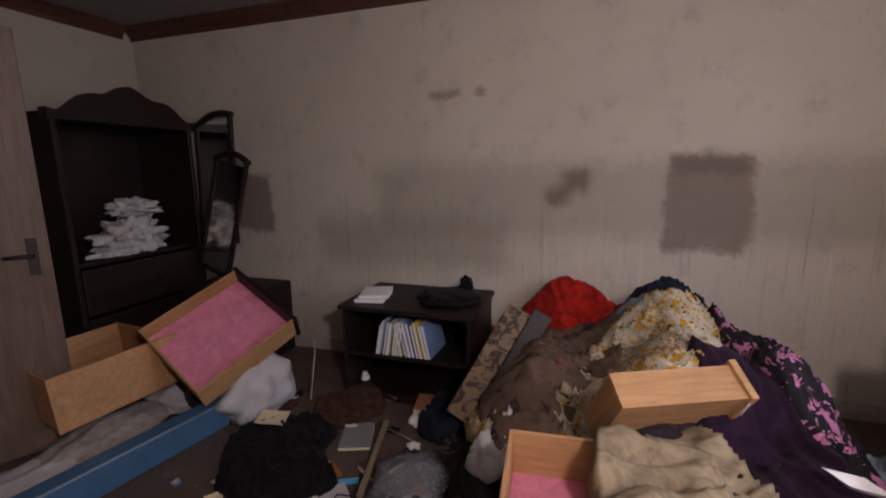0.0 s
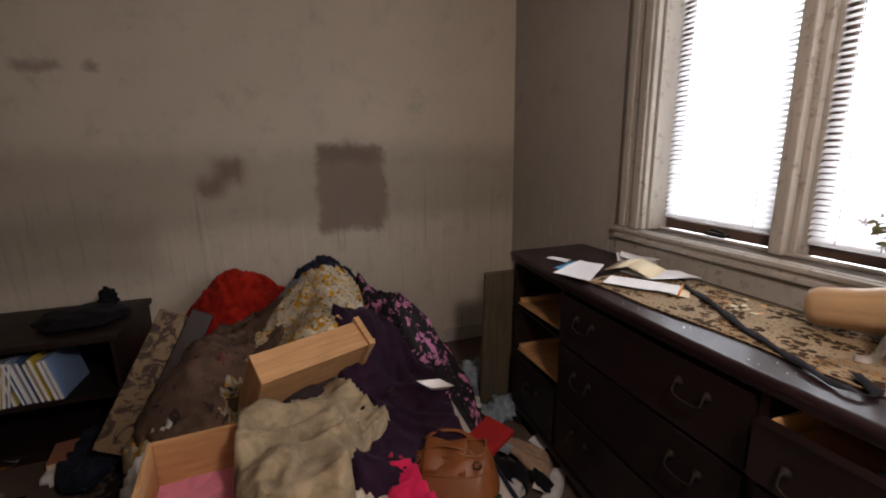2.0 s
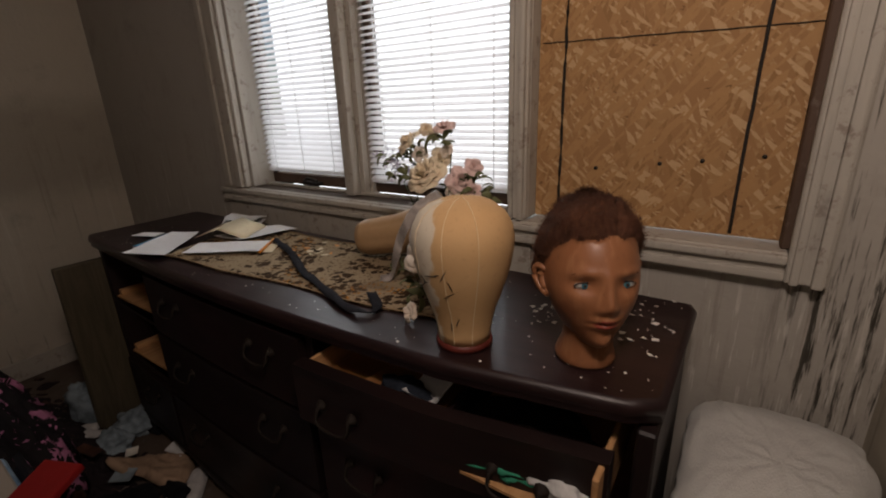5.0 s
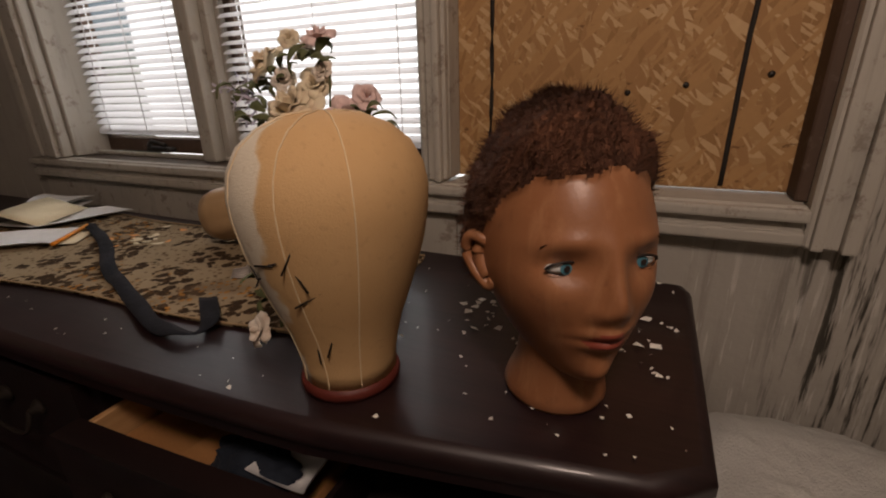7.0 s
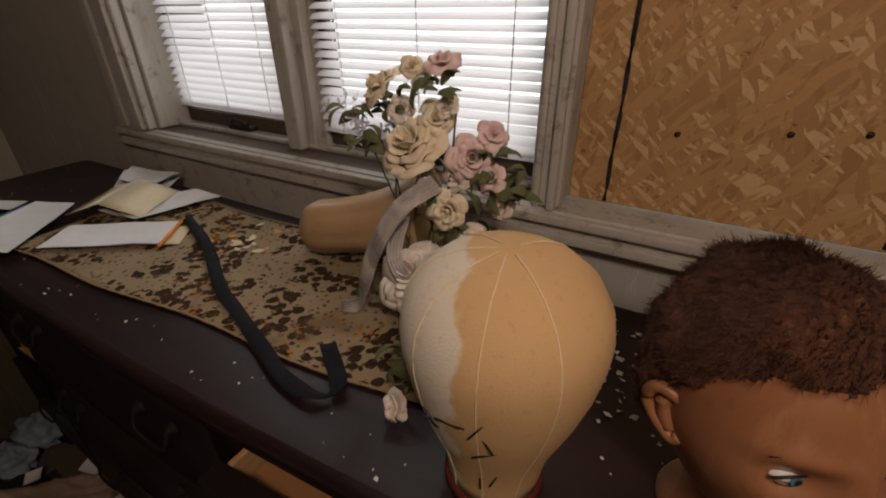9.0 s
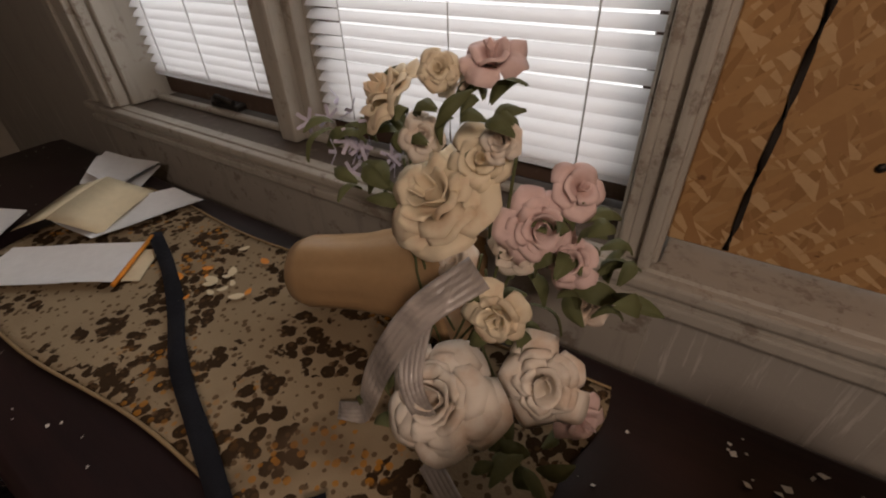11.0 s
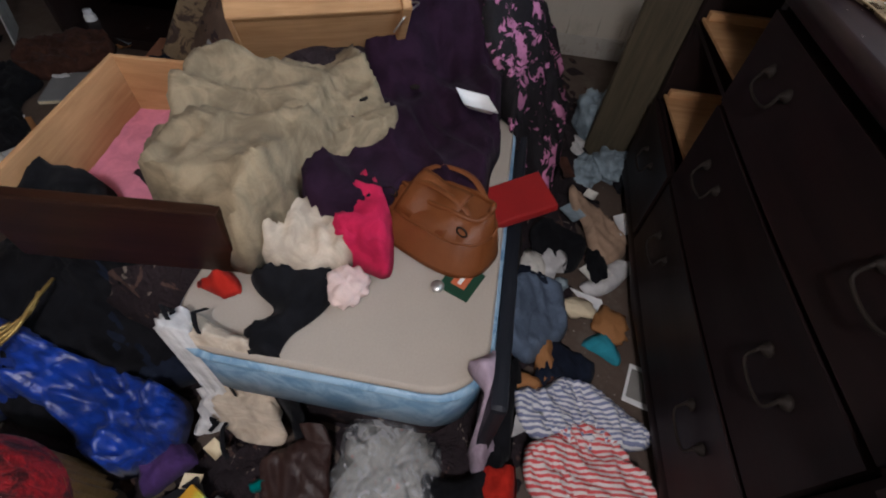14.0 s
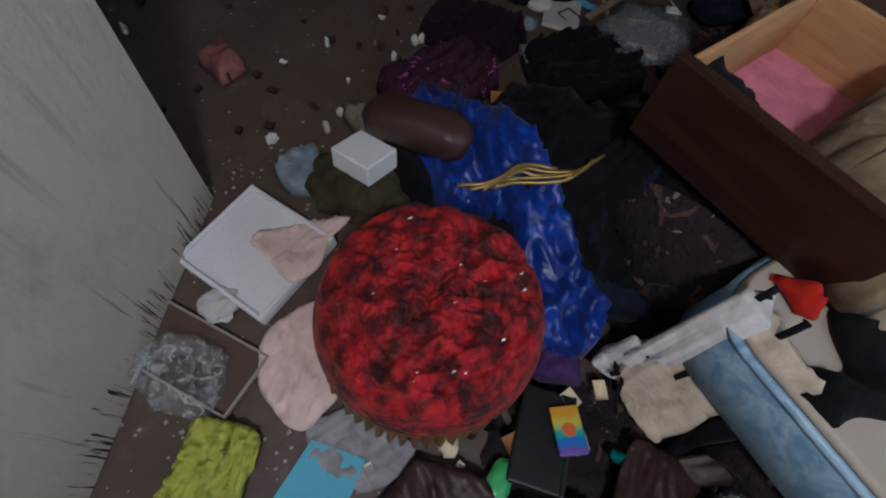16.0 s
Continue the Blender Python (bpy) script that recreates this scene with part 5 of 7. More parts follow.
part("second_case_side", block(-0.43, 0.43, 0.315, 0.35, 0.10, 0.36, 0.012, 2), plain("black_case_vinyl", (0.012, 0.014, 0.02), 0.5), suit, "black padded side")

PINKL = fabric("pink_liner_paper", (0.72, 0.26, 0.36), 0.15, 90)


def loose_drawer(m, lx, ly, h, label, liner=True, wood_out=None, liner_lift=0.012):
    """A drawer taken from its chest: four sides, a bottom, a dark front and a pink liner."""
    d = thing("loose_drawer", m, label, "drawer", "loose drawers")
    t = 0.012
    part("side", block(-lx / 2, lx / 2, -ly / 2, -ly / 2 + t, 0, h, 0.002), RAW, d)
    part("side", block(-lx / 2, lx / 2, ly / 2 - t, ly / 2, 0, h, 0.002), RAW, d)
    part("back", block(-lx / 2, -lx / 2 + t, -ly / 2 + t, ly / 2 - t, 0, h, 0.002), RAWY, d)
    part("front", block(lx / 2 - t, lx / 2 + 0.012, -ly / 2 - 0.012, ly / 2 + 0.012, -0.008, h + 0.012, 0.005, 2), wood_out or MAHOG, d, "dark varnished front")
    part("bottom", block(-lx / 2 + t, lx / 2 - t, -ly / 2 + t, ly / 2 - t, 0.006, 0.012), RAW, d)
    if liner:
        part("liner", grid(24, 20, lambda u, v: (-lx / 2 + t + (lx - 2 * t) * u, -ly / 2 + t + (ly - 2 * t) * v, liner_lift + 0.004 + 0.010 * abs(noise.noise(Vector((u * 7, v * 7, lx)))) + 0.03 * max(0, u - 0.85) * noise.noise(Vector((v * 9, 0, 2))))), PINKL, d, "crumpled pink paper liner", True)
    return d


BRNW = wood("red_brown_varnish", (0.018, 0.0065, 0.003), (0.042, 0.015, 0.0065), 0.4, "y")
# the drawer behind the suitcase, dark front to the case
loose_drawer(pose(1.79, -1.76, 0.43, 0, 2, 5), 0.46, 0.42, 0.16, "wooden drawer with a pink liner lying on the heap", True, BRNW)
SUPPORTS.append((1.58, 2.00, -1.97, -1.45, 0.47))
# Filler bundles are added to hold up the drawers, the box and the cushion.
crumple("crushed_coat", 1.80, -1.72, 0.0, 0.27, 0.32, 0.26, RAGS, "dark bundle of clothes under the drawer", "clothes", 33, 0.15)
# the second drawer, its end standing up from the pile
loose_drawer(pose(1.42, -1.525, 0.60, -55, 0, 115), 0.40, 0.28, 0.11, "small raw wooden drawer tipped on the pile of clothes", False, RAW)
crumple("crushed_coat", 1.36, -1.53, 0.30, 0.15, 0.18, 0.17, RAGS, "dark bundle of clothes under a tipped drawer", "clothes", 34, 0.2)

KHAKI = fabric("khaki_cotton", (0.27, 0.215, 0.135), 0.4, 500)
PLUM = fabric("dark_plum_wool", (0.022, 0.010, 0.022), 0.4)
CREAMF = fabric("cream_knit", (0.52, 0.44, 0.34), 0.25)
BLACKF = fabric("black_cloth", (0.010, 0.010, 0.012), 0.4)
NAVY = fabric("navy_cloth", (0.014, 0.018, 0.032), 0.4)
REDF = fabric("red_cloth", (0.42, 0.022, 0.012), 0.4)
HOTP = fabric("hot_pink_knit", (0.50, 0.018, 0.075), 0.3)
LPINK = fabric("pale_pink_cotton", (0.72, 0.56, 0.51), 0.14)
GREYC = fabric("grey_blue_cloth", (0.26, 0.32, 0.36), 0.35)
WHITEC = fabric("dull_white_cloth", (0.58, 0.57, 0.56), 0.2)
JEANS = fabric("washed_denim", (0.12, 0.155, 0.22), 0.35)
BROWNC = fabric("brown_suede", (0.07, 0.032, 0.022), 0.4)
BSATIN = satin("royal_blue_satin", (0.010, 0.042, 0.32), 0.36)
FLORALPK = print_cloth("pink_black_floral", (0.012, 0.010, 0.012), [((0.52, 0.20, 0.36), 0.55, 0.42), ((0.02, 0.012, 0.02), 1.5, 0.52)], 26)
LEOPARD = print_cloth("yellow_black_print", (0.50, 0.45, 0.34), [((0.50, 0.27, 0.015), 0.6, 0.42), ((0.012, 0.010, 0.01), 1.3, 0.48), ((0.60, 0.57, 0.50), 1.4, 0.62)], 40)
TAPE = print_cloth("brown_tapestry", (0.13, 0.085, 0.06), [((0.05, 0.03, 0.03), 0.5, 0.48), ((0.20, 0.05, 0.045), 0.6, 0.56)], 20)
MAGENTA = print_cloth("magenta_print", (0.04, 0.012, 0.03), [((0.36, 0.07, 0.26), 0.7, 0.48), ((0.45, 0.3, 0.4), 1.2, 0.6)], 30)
REDSTR = striped("red_white_stripe", (0.66, 0.62, 0.60), (0.55, 0.10, 0.10), 26)
BLUSTR = striped("blue_white_stripe", (0.66, 0.66, 0.68), (0.20, 0.22, 0.34), 26)
GC = "clothes on the heap"

cloth("black_coat", [(2.30, -1.86), (2.02, -1.70), (1.85, -1.98), (1.88, -2.35), (2.15, -2.30)], BLACKF, "black shiny coat thrown over the heap", "coat", 0.03, 0.06, 7, 30, 2, GC, fine=0.4)
cloth("red_garment", [(0.06, -2.26), (0.04, -1.62), (0.22, -1.48), (0.40, -1.62), (0.38, -1.95), (0.24, -2.28)], REDF, "bright red garment bunched against the wall", "clothing", 0.09, 0.06, 8, 40, 3, GC)
cloth("brown_tapestry_cloth", [(0.40, -2.30), (0.36, -1.74), (0.85, -1.60), (1.28, -1.78), (1.22, -2.10), (0.90, -2.28)], TAPE, "brown patterned tapestry cloth on the heap", "cloth", 0.08, 0.06, 8, 60, 4, GC)
cloth("dark_jumper", [(0.12, -1.60), (0.15, -1.22), (0.45, -1.12), (0.65, -1.35), (0.45, -1.62)], NAVY, "dark blue jumper on top of the heap", "clothing", 0.07, 0.07, 9, 10, 5, GC)
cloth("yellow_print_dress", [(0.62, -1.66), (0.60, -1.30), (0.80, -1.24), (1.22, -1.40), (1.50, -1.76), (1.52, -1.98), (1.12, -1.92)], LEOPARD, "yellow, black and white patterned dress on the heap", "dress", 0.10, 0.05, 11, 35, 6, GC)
cloth("grey_blue_shirt", [(0.35, -1.72), (0.40, -1.48), (0.65, -1.45), (0.70, -1.66)], GREYC, "grey-blue shirt crushed on the heap", "shirt", 0.06, 0.05, 12, 20, 7, GC)
cloth("white_shirt", [(0.68, -1.48), (0.72, -1.22), (0.98, -1.24), (0.98, -1.44)], WHITEC, "white shirt with dark print on the heap", "shirt", 0.08, 0.05, 13, 70, 8, GC)
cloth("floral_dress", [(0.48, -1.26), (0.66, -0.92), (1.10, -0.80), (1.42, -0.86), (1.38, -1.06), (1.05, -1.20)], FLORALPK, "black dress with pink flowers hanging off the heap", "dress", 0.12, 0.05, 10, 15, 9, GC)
plum = cloth("plum_coat", [(1.06, -1.44), (1.02, -1.12), (1.39, -1.04), (1.74, -1.05), (1.77, -1.20), (1.88, -1.30), (1.92, -1.36), (1.85, -1.46), (1.70, -1.52), (1.54, -1.42), (1.30, -1.44)], PLUM, "dark plum wool coat spread over the heap", "coat", 0.11, 0.045, 6, 25, 10, GC, fine=0.2)
cloth("khaki_trousers", [(1.60, -1.77), (1.44, -1.74), (1.40, -1.50), (1.54, -1.30), (1.68, -1.30), (1.78, -1.42), (1.90, -1.44), (2.02, -1.47), (2.02, -1.58), (1.93, -1.73), (1.78, -1.76)], KHAKI, "khaki cotton trousers crumpled over a drawer", "trousers", 0.18, 0.065, 7, 120, 11, GC, fine=0.15)
cloth("cream_jumper", [(1.86, -1.60), (1.84, -1.46), (1.86, -1.36), (1.97, -1.29), (2.02, -1.38), (1.99, -1.56)], CREAMF, "cream knitted jumper at the suitcase edge", "clothing", 0.055, 0.035, 14, 10, 12, GC)
cloth("pink_jumper", [(1.82, -1.40), (1.76, -1.31), (1.90, -1.22), (1.99, -1.23), (1.95, -1.34)], HOTP, "hot pink knit tucked beside a handbag", "clothing", 0.085, 0.05, 14, 80, 13, GC)
crumple("pink_flower_brooch", 2.015, -1.305, 0.42, 0.045, 0.04, 0.022, LPINK, "pale pink cloth flower on the suitcase", "brooch", 14, 0.55)
cloth("black_tights", [(2.02, -1.52), (1.95, -1.43), (1.97, -1.33), (2.04, -1.32), (2.13, -1.37), (2.19, -1.38), (2.25, -1.35), (2.28, -1.39), (2.20, -1.42), (2.14, -1.47), (2.08, -1.42)], BLACKF, "black tights trailing over the suitcase edge", "clothing", 0.015, 0.022, 12, 5, 15, GC, angular=True)
cloth("black_legging", [(2.24, -1.12), (2.22, -1.00), (2.06, -0.975), (1.93, -0.93), (1.96, -0.88), (2.10, -0.89), (2.28, -0.95), (2.32, -1.06)], BLACKF, "black legging twisted on the floor by the suitcase", "clothing", 0.02, 0.04, 12, 25, 19, GC)
cloth("red_scarf", [(2.06, -1.62), (2.00, -1.56), (2.04, -1.48), (2.10, -1.54)], REDF, "small red scarf at the case corner", "scarf", 0.03, 0.02, 16, 0, 16)
cloth("navy_trousers", [(2.26, -1.80), (2.05, -1.62), (1.98, -1.72), (1.98, -1.95), (2.18, -2.02)], NAVY, "navy trousers hanging from the drawer", "trousers", 0.03, 0.04, 8, 70, 17, GC)

# coat label, buttons and hanger
lab = sheet("label", [(1.50, -1.17), (1.58, -1.14), (1.60, -1.06), (1.53, -1.09)], ground(1.55, -1.12) + 0.155, PAPER, "white paper label on the plum coat", "label", 0.02, seed=31)
for bx, by in ((1.50, -1.27), (1.58, -1.38), (1.46, -1.42)):
    bm = lathe([(0.004, 0.0), (0.012, 0.0), (0.013, 0.003), (0.009, 0.005), (0.002, 0.004)], 14)
    btn = solid("button", bm, BRASS, "round brass button on the plum coat", "button", pose(bx, by, ground(bx, by) + 0.15, 8, -6, 0), "coat buttons")
for o in [lab] + [o for o in scene.collection.objects if o.name.startswith("button")]:
    o.parent = plum
    o.matrix_parent_inverse = plum.matrix_world.inverted()
    for key in ("category", "group"):
        if key in o:
            del o[key]
bm = tube(smooth_line([(1.42, -1.34, 0.66), (1.40, -1.31, 0.70), (1.36, -1.29, 0.71), (1.345, -1.325, 0.70), (1.36, -1.36, 0.68)], 18), 0.0022, 6)
solid("coat_hanger", bm, plain("bright_wire", (0.5, 0.5, 0.5), 0.3, 0.9), "wire hook of a coat hanger in the clothes", "hanger")

# brown leather handbag
LEATH = plain("tan_leather", (0.155, 0.050, 0.013), 0.42, 0, 0.3, 14, 240, 0.25)
bag = thing("handbag", pose(1.825, -1.165, 0.42, 0, 0, 62), "tan leather handbag slumped on the suitcase", "handbag")


def bag_at(u, v):
    a = u * 2 * math.pi
    ca, sa = math.cos(a), math.sin(a)
    x = 0.155 * (1 - 0.30 * v) * math.copysign(abs(ca) ** 0.65, ca)
    y = 0.090 * (1 - 0.55 * v) * math.copysign(abs(sa) ** 0.75, sa) + 0.045 * v
    sag = 0.016 * noise.noise(Vector((ca * 2.2, sa * 2.2, v * 2.5)))
    return Vector((x, y, 0.004 + 0.092 * math.sin(v * 1.57) * (0.85 + 0.3 * ca * 0.5) + sag * v))


bm = grid(56, 16, bag_at, close_u=True)
bmesh.ops.holes_fill(bm, edges=[e for e in bm.edges if e.is_boundary])
part("body", bm, LEATH, bag, "", True)
part("seam", tube([bag_at(i / 40, 0.45) + Vector((0, 0, 0.001)) for i in range(41)], 0.0025, 6), LEATH, bag)
part("top_band", tube([bag_at(i / 40, 0.97) for i in range(41)], 0.006, 6), LEATH, bag)
part("flap", grid(16, 8, lambda u, v: (-0.075 + 0.13 * u, 0.06 - 0.10 * v, 0.099 - 0.045 * v * v + 0.004 * math.sin(9 * u))), LEATH, bag, "", True).modifiers.new("thickness", "SOLIDIFY").thickness = 0.005
for s in (-1, 1):
    pts = smooth_line([(-0.085, 0.04 + s * 0.03, 0.085), (-0.05, 0.06 + s * 0.035, 0.102), (0.02, 0.065 + s * 0.04, 0.104), (0.08, 0.05 + s * 0.03, 0.086), (0.115, 0.03 + s * 0.03, 0.055)], 26)
    part("strap", tube(pts, 0.008, 8, None, 0, 0.35), LEATH, bag)
    part("ring", tube([(s * 0.09 + 0.012 * math.cos(t), -0.03, 0.09 + 0.012 * math.sin(t)) for t in [2 * math.pi * i / 12 for i in range(13)]], 0.002, 6), BRASS, bag)
part("key_fob", lathe([(0.004, 0), (0.014, 0.003), (0.014, 0.009), (0.004, 0.012)], 12), plain("white_metal", (0.6, 0.6, 0.58), 0.3, 0.8), bag).location = (0.10, -0.115, 0.0)
RLEATH = plain("red_leather", (0.26, 0.012, 0.012), 0.45)
solid("red_notebook", block(-0.06, 0.06, -0.085, 0.085, 0, 0.022, 0.006, 2), RLEATH, "red leather notebook leaning off the suitcase", "notebook", pose(1.70, -0.985, 0.424, 14, 0, 24))
GREENM = plain("dark_green_felt", (0.012, 0.045, 0.022), 0.9)
coa = thing("badge_patch", pose(1.947, -1.084, 0.4195, 0, 0, -24), "dark green square patch with a red emblem", "patch")
part("backing", block(-0.04, 0.04, -0.035, 0.035, 0, 0.003, 0.001), GREENM, coa)
part("emblem", block(-0.018, 0.018, -0.016, 0.016, 0.003, 0.0045), plain("orange_emblem", (0.5, 0.13, 0.05), 0.8), coa)
part("bar", block(-0.012, 0.012, -0.004, 0.004, 0.0045, 0.0055), PAPER, coa)

# floor between heap and dresser
GF = "litter on the floor"
cloth("striped_shirt", [(2.02, -0.91), (1.94, -0.76), (2.02, -0.56), (2.09, -0.56), (2.12, -0.70), (2.12, -0.86)], BLUSTR, "blue and white striped shirt on the floor", "shirt", 0.03, 0.045, 18, 30, 41, step=0.007, thick=0.003, hang=0.6)
cloth("striped_shirt", [(2.13, -0.87), (2.05, -0.76), (2.12, -0.60), (2.20, -0.56), (2.28, -0.66), (2.28, -0.84)], REDSTR, "red and white striped shirt on the floor", "shirt", 0.04, 0.045, 18, 60, 42, step=0.007, thick=0.003, hang=0.6)
cloth("denim_shorts", [(1.64, -0.93), (1.62, -0.76), (1.78, -0.74), (1.94, -0.86), (1.86, -0.95)], JEANS, "faded denim shorts on the floor", "shorts", 0.02, 0.03, 12, 20, 43)
cloth("navy_shirt", [(1.78, -0.80), (1.86, -0.66), (1.98, -0.70), (2.0, -0.86)], NAVY, "navy top with a white print on the floor", "clothing", 0.015, 0.02, 12, 20, 44)
cloth("teal_sock", [(1.80, -0.71), (1.74, -0.62), (1.84, -0.55), (1.88, -0.60), (1.84, -0.66)], fabric("teal_knit", (0.06, 0.30, 0.38), 0.25), "teal sock on the floor", "sock", 0.025, 0.015, 14, 0, 45)
cloth("beige_sock", [(1.20, -0.76), (1.27, -0.58), (1.38, -0.50), (1.50, -0.60), (1.42, -0.68)], fabric("beige_knit", (0.36, 0.25, 0.17), 0.25), "beige stocking on the floor", "sock", 0.015, 0.02, 12, 40, 46)
cloth("white_sock", [(1.60, -0.71), (1.45, -0.56), (1.47, -0.50), (1.52, -0.51), (1.64, -0.64)], WHITEC, "white sock on the floor", "sock", 0.018, 0.012, 14, 0, 47)
cloth("black_sock", [(1.40, -0.82), (1.42, -0.68), (1.55, -0.70), (1.60, -0.82), (1.48, -0.90)], BLACKF, "black sock on the floor", "sock", 0.015, 0.02, 14, 0, 48)
sheet("paper_scrap", [(1.28, -0.57), (1.23, -0.48), (1.32, -0.46), (1.37, -0.55)], 0.028, PAPER, "white paper scrap on the floor", "paper", 0.01, GF, seed=51)
sheet("paper_scrap", [(1.61, -0.73), (1.66, -0.69), (1.70, -0.62), (1.64, -0.63)], 0.006, PAPER, "white paper scrap on the floor", "paper", 0.004, GF, seed=52)
sheet("paper_scrap", [(1.40, -0.96), (1.38, -0.83), (1.48, -0.85), (1.58, -0.98)], 0.01, PAPER, "white paper sheet by the suitcase", "paper", 0.006, GF, seed=53)
phf = thing("photo_card", pose(1.918, -0.535, 0.012, 4, 0, -18), "grey photograph in a white mount on the floor", "photograph")
part("mount", block(-0.06, 0.06, -0.05, 0.05, 0, 0.003, 0.001), PAPER, phf)
part("print", block(-0.045, 0.045, -0.042, 0.042, 0.003, 0.004), plain("grey_photo", (0.22, 0.21, 0.19), 0.5), phf)
for px, py, r, s in ((0.75, -0.62, 0.10, 61), (0.98, -0.55, 0.09, 62), (0.92, -0.72, 0.08, 63), (1.05, -0.66, 0.07, 64)):
    crumple("pale_rag", px, py, 0.0, r, r * 0.8, 0.05 + 0.06 * (s == 61), GREYC if s != 63 else WHITEC, "crumpled pale cloth at the foot of the wall", "cloth", s, 0.6, "pale rags")
crumple("black_rag", 1.0, -0.50, 0.0, 0.10, 0.05, 0.03, BLACKF, "crumpled black cloth on the floor", "cloth", 65, 0.6)
# board leaning at the dresser end
bm = block(-0.012, 0.012, -0.22, 0.22, 0, 0.80, 0.004)
solid("leaning_board", bm, wood("worn_olive_board", (0.06, 0.05, 0.03), (0.11, 0.09, 0.055), 0.6, "z"), "worn wooden board leaning against the dresser end", "board", pose(0.90, -0.44, 0.0, 0, 5, 0))

# clear bags and wallets near the stool
FILM = clear_film("clear_plastic_film", (0.75, 0.76, 0.78), 0.93)
MIXED = print_cloth("mixed_trinkets", (0.34, 0.33, 0.30), [((0.50, 0.16, 0.14), 1.2, 0.55), ((0.15, 0.25, 0.12), 1.5, 0.6), ((0.5, 0.48, 0.42), 1.0, 0.6), ((0.6, 0.22, 0.05), 1.7, 0.64)], 60)
cb = crumple("clear_bag", 2.25, -1.18, 0.0, 0.16, 0.12, 0.072, FILM, "clear plastic bag of small trinkets on the floor", "plastic bag", 71, 0.5, n=11, detail=2.6, smooth=False)
crumple("bag_contents", 2.25, -1.18, 0.002, 0.13, 0.10, 0.052, MIXED, "small coloured trinkets inside a clear bag", "trinkets", 72, 0.8, detail=5.0)
crumple("clear_bag", 2.36, -0.98, 0.0, 0.11, 0.09, 0.05, FILM, "crumpled clear plastic bag on the floor", "plastic bag", 73, 0.5, n=10, detail=2.6, smooth=False)
crumple("pink_cloth", 2.38, -0.98, 0.001, 0.09, 0.07, 0.03, LPINK, "pink cloth under clear plastic", "cloth", 74, 0.6)
DBROWN = plain("dark_brown_leather", (0.035, 0.018, 0.015), 0.4, 0, 0.35, 12, 200, 0.3)
cloth("leather_boot_shaft", [(2.26, -1.47), (2.22, -1.40), (2.20, -1.33), (2.30, -1.29), (2.40, -1.24), (2.52, -1.22), (2.56, -1.33), (2.42, -1.40)], DBROWN, "dark brown leather boot shaft lying flat", "boot", 0.020, 0.024, 13, 30, 75, step=0.007, thick=0.003, hang=0.3, angular=True, fine=0.35)
cloth("dark_leather_bag", [(2.92, -1.58), (2.77, -1.64), (2.68, -1.67), (2.59, -1.58), (2.54, -1.43), (2.60, -1.42), (2.70, -1.49), (2.82, -1.47)], DBROWN, "dark brown leather bag lying flat", "bag", 0.018, 0.026, 13, 80, 76, step=0.007, thick=0.003, hang=0.3, angular=True, fine=0.35)
cloth("red_rag", [(2.20, -1.00), (2.18, -0.90), (2.30, -0.86), (2.33, -0.96)], REDF, "dark red cloth on the floor", "cloth", 0.03, 0.03, 13, 0, 77)
cloth("lilac_rag", [(2.12, -1.06), (2.06, -0.96), (2.18, -0.90), (2.26, -1.0)], fabric("lilac_cotton", (0.34, 0.27, 0.33), 0.3), "lilac cotton cloth on the floor", "cloth", 0.02, 0.03, 13, 0, 78)
wal = thing("wallet", pose(2.44, -1.56, 0.055, 3, -3, 42), "black wallet lying on the litter", "wallet")
part("cover", block(-0.10, 0.10, -0.055, 0.055, 0, 0.022, 0.006, 2), plain("black_leather", (0.012, 0.012, 0.014), 0.45), wal)
part("fold", block(-0.10, 0.10, 0.050, 0.060, 0.004, 0.026, 0.004, 2), plain("black_leather_edge", (0.02, 0.02, 0.022), 0.4), wal)
k = Tree("rainbow_packet_print", 0.3, 0, 0.5)
v = k.coord(local=True)
x, y, z = k.xyz(v)
wv = k.math("ADD", y, k.math("MULTIPLY", k.math("SUBTRACT", k.noise(v, 30, 2), 0.5), 0.02))
c = k.mix(k.step(wv, -0.030, -0.015), (0.55, 0.30, 0.02), (0.50, 0.45, 0.05))
c = k.mix(k.step(wv, -0.012, 0.004), c, (0.05, 0.35, 0.30))
c = k.mix(k.step(wv, 0.006, 0.02), c, (0.03, 0.16, 0.50))
c = k.mix(k.step(wv, 0.03, 0.04), c, (0.14, 0.08, 0.36))
c = k.mix(k.step(k.math("ADD", k.math("MULTIPLY", x, x), k.math("MULTIPLY", y, y)), 0.00025, 0.00015), c, (0.55, 0.12, 0.03))
k.color(c)
pkt = solid("printed_packet", block(-0.030, 0.030, -0.048, 0.048, 0, 0.014, 0.004, 2), k.m, "small rainbow-coloured packet on a black wallet", "packet", pose(2.392, -1.545, 0.09, 6, 4, -25))
GRN = plain("green_packet_film", (0.10, 0.42, 0.14), 0.3, 0, 0.2)
crumple("green_packet", 2.565, -1.535, 0.04, 0.052, 0.026, 0.016, GRN, "small bright green packet on the litter", "packet", 79, 0.2, turn=28)
cloth("leopard_slipper", [(2.58, -1.52), (2.48, -1.46), (2.42, -1.38), (2.50, -1.34), (2.60, -1.42)], print_cloth("grey_spotted_cloth", (0.26, 0.23, 0.20), [((0.03, 0.025, 0.02), 1.4, 0.5)], 40), "grey spotted cloth on the floor", "cloth", 0.03, 0.03, 13, 0, 80)
sheet("paper_scrap", [(2.50, -1.36), (2.46, -1.30), (2.56, -1.26), (2.62, -1.34)], 0.045, PAPER, "pale card in the litter", "paper", 0.012, GF, seed=81)
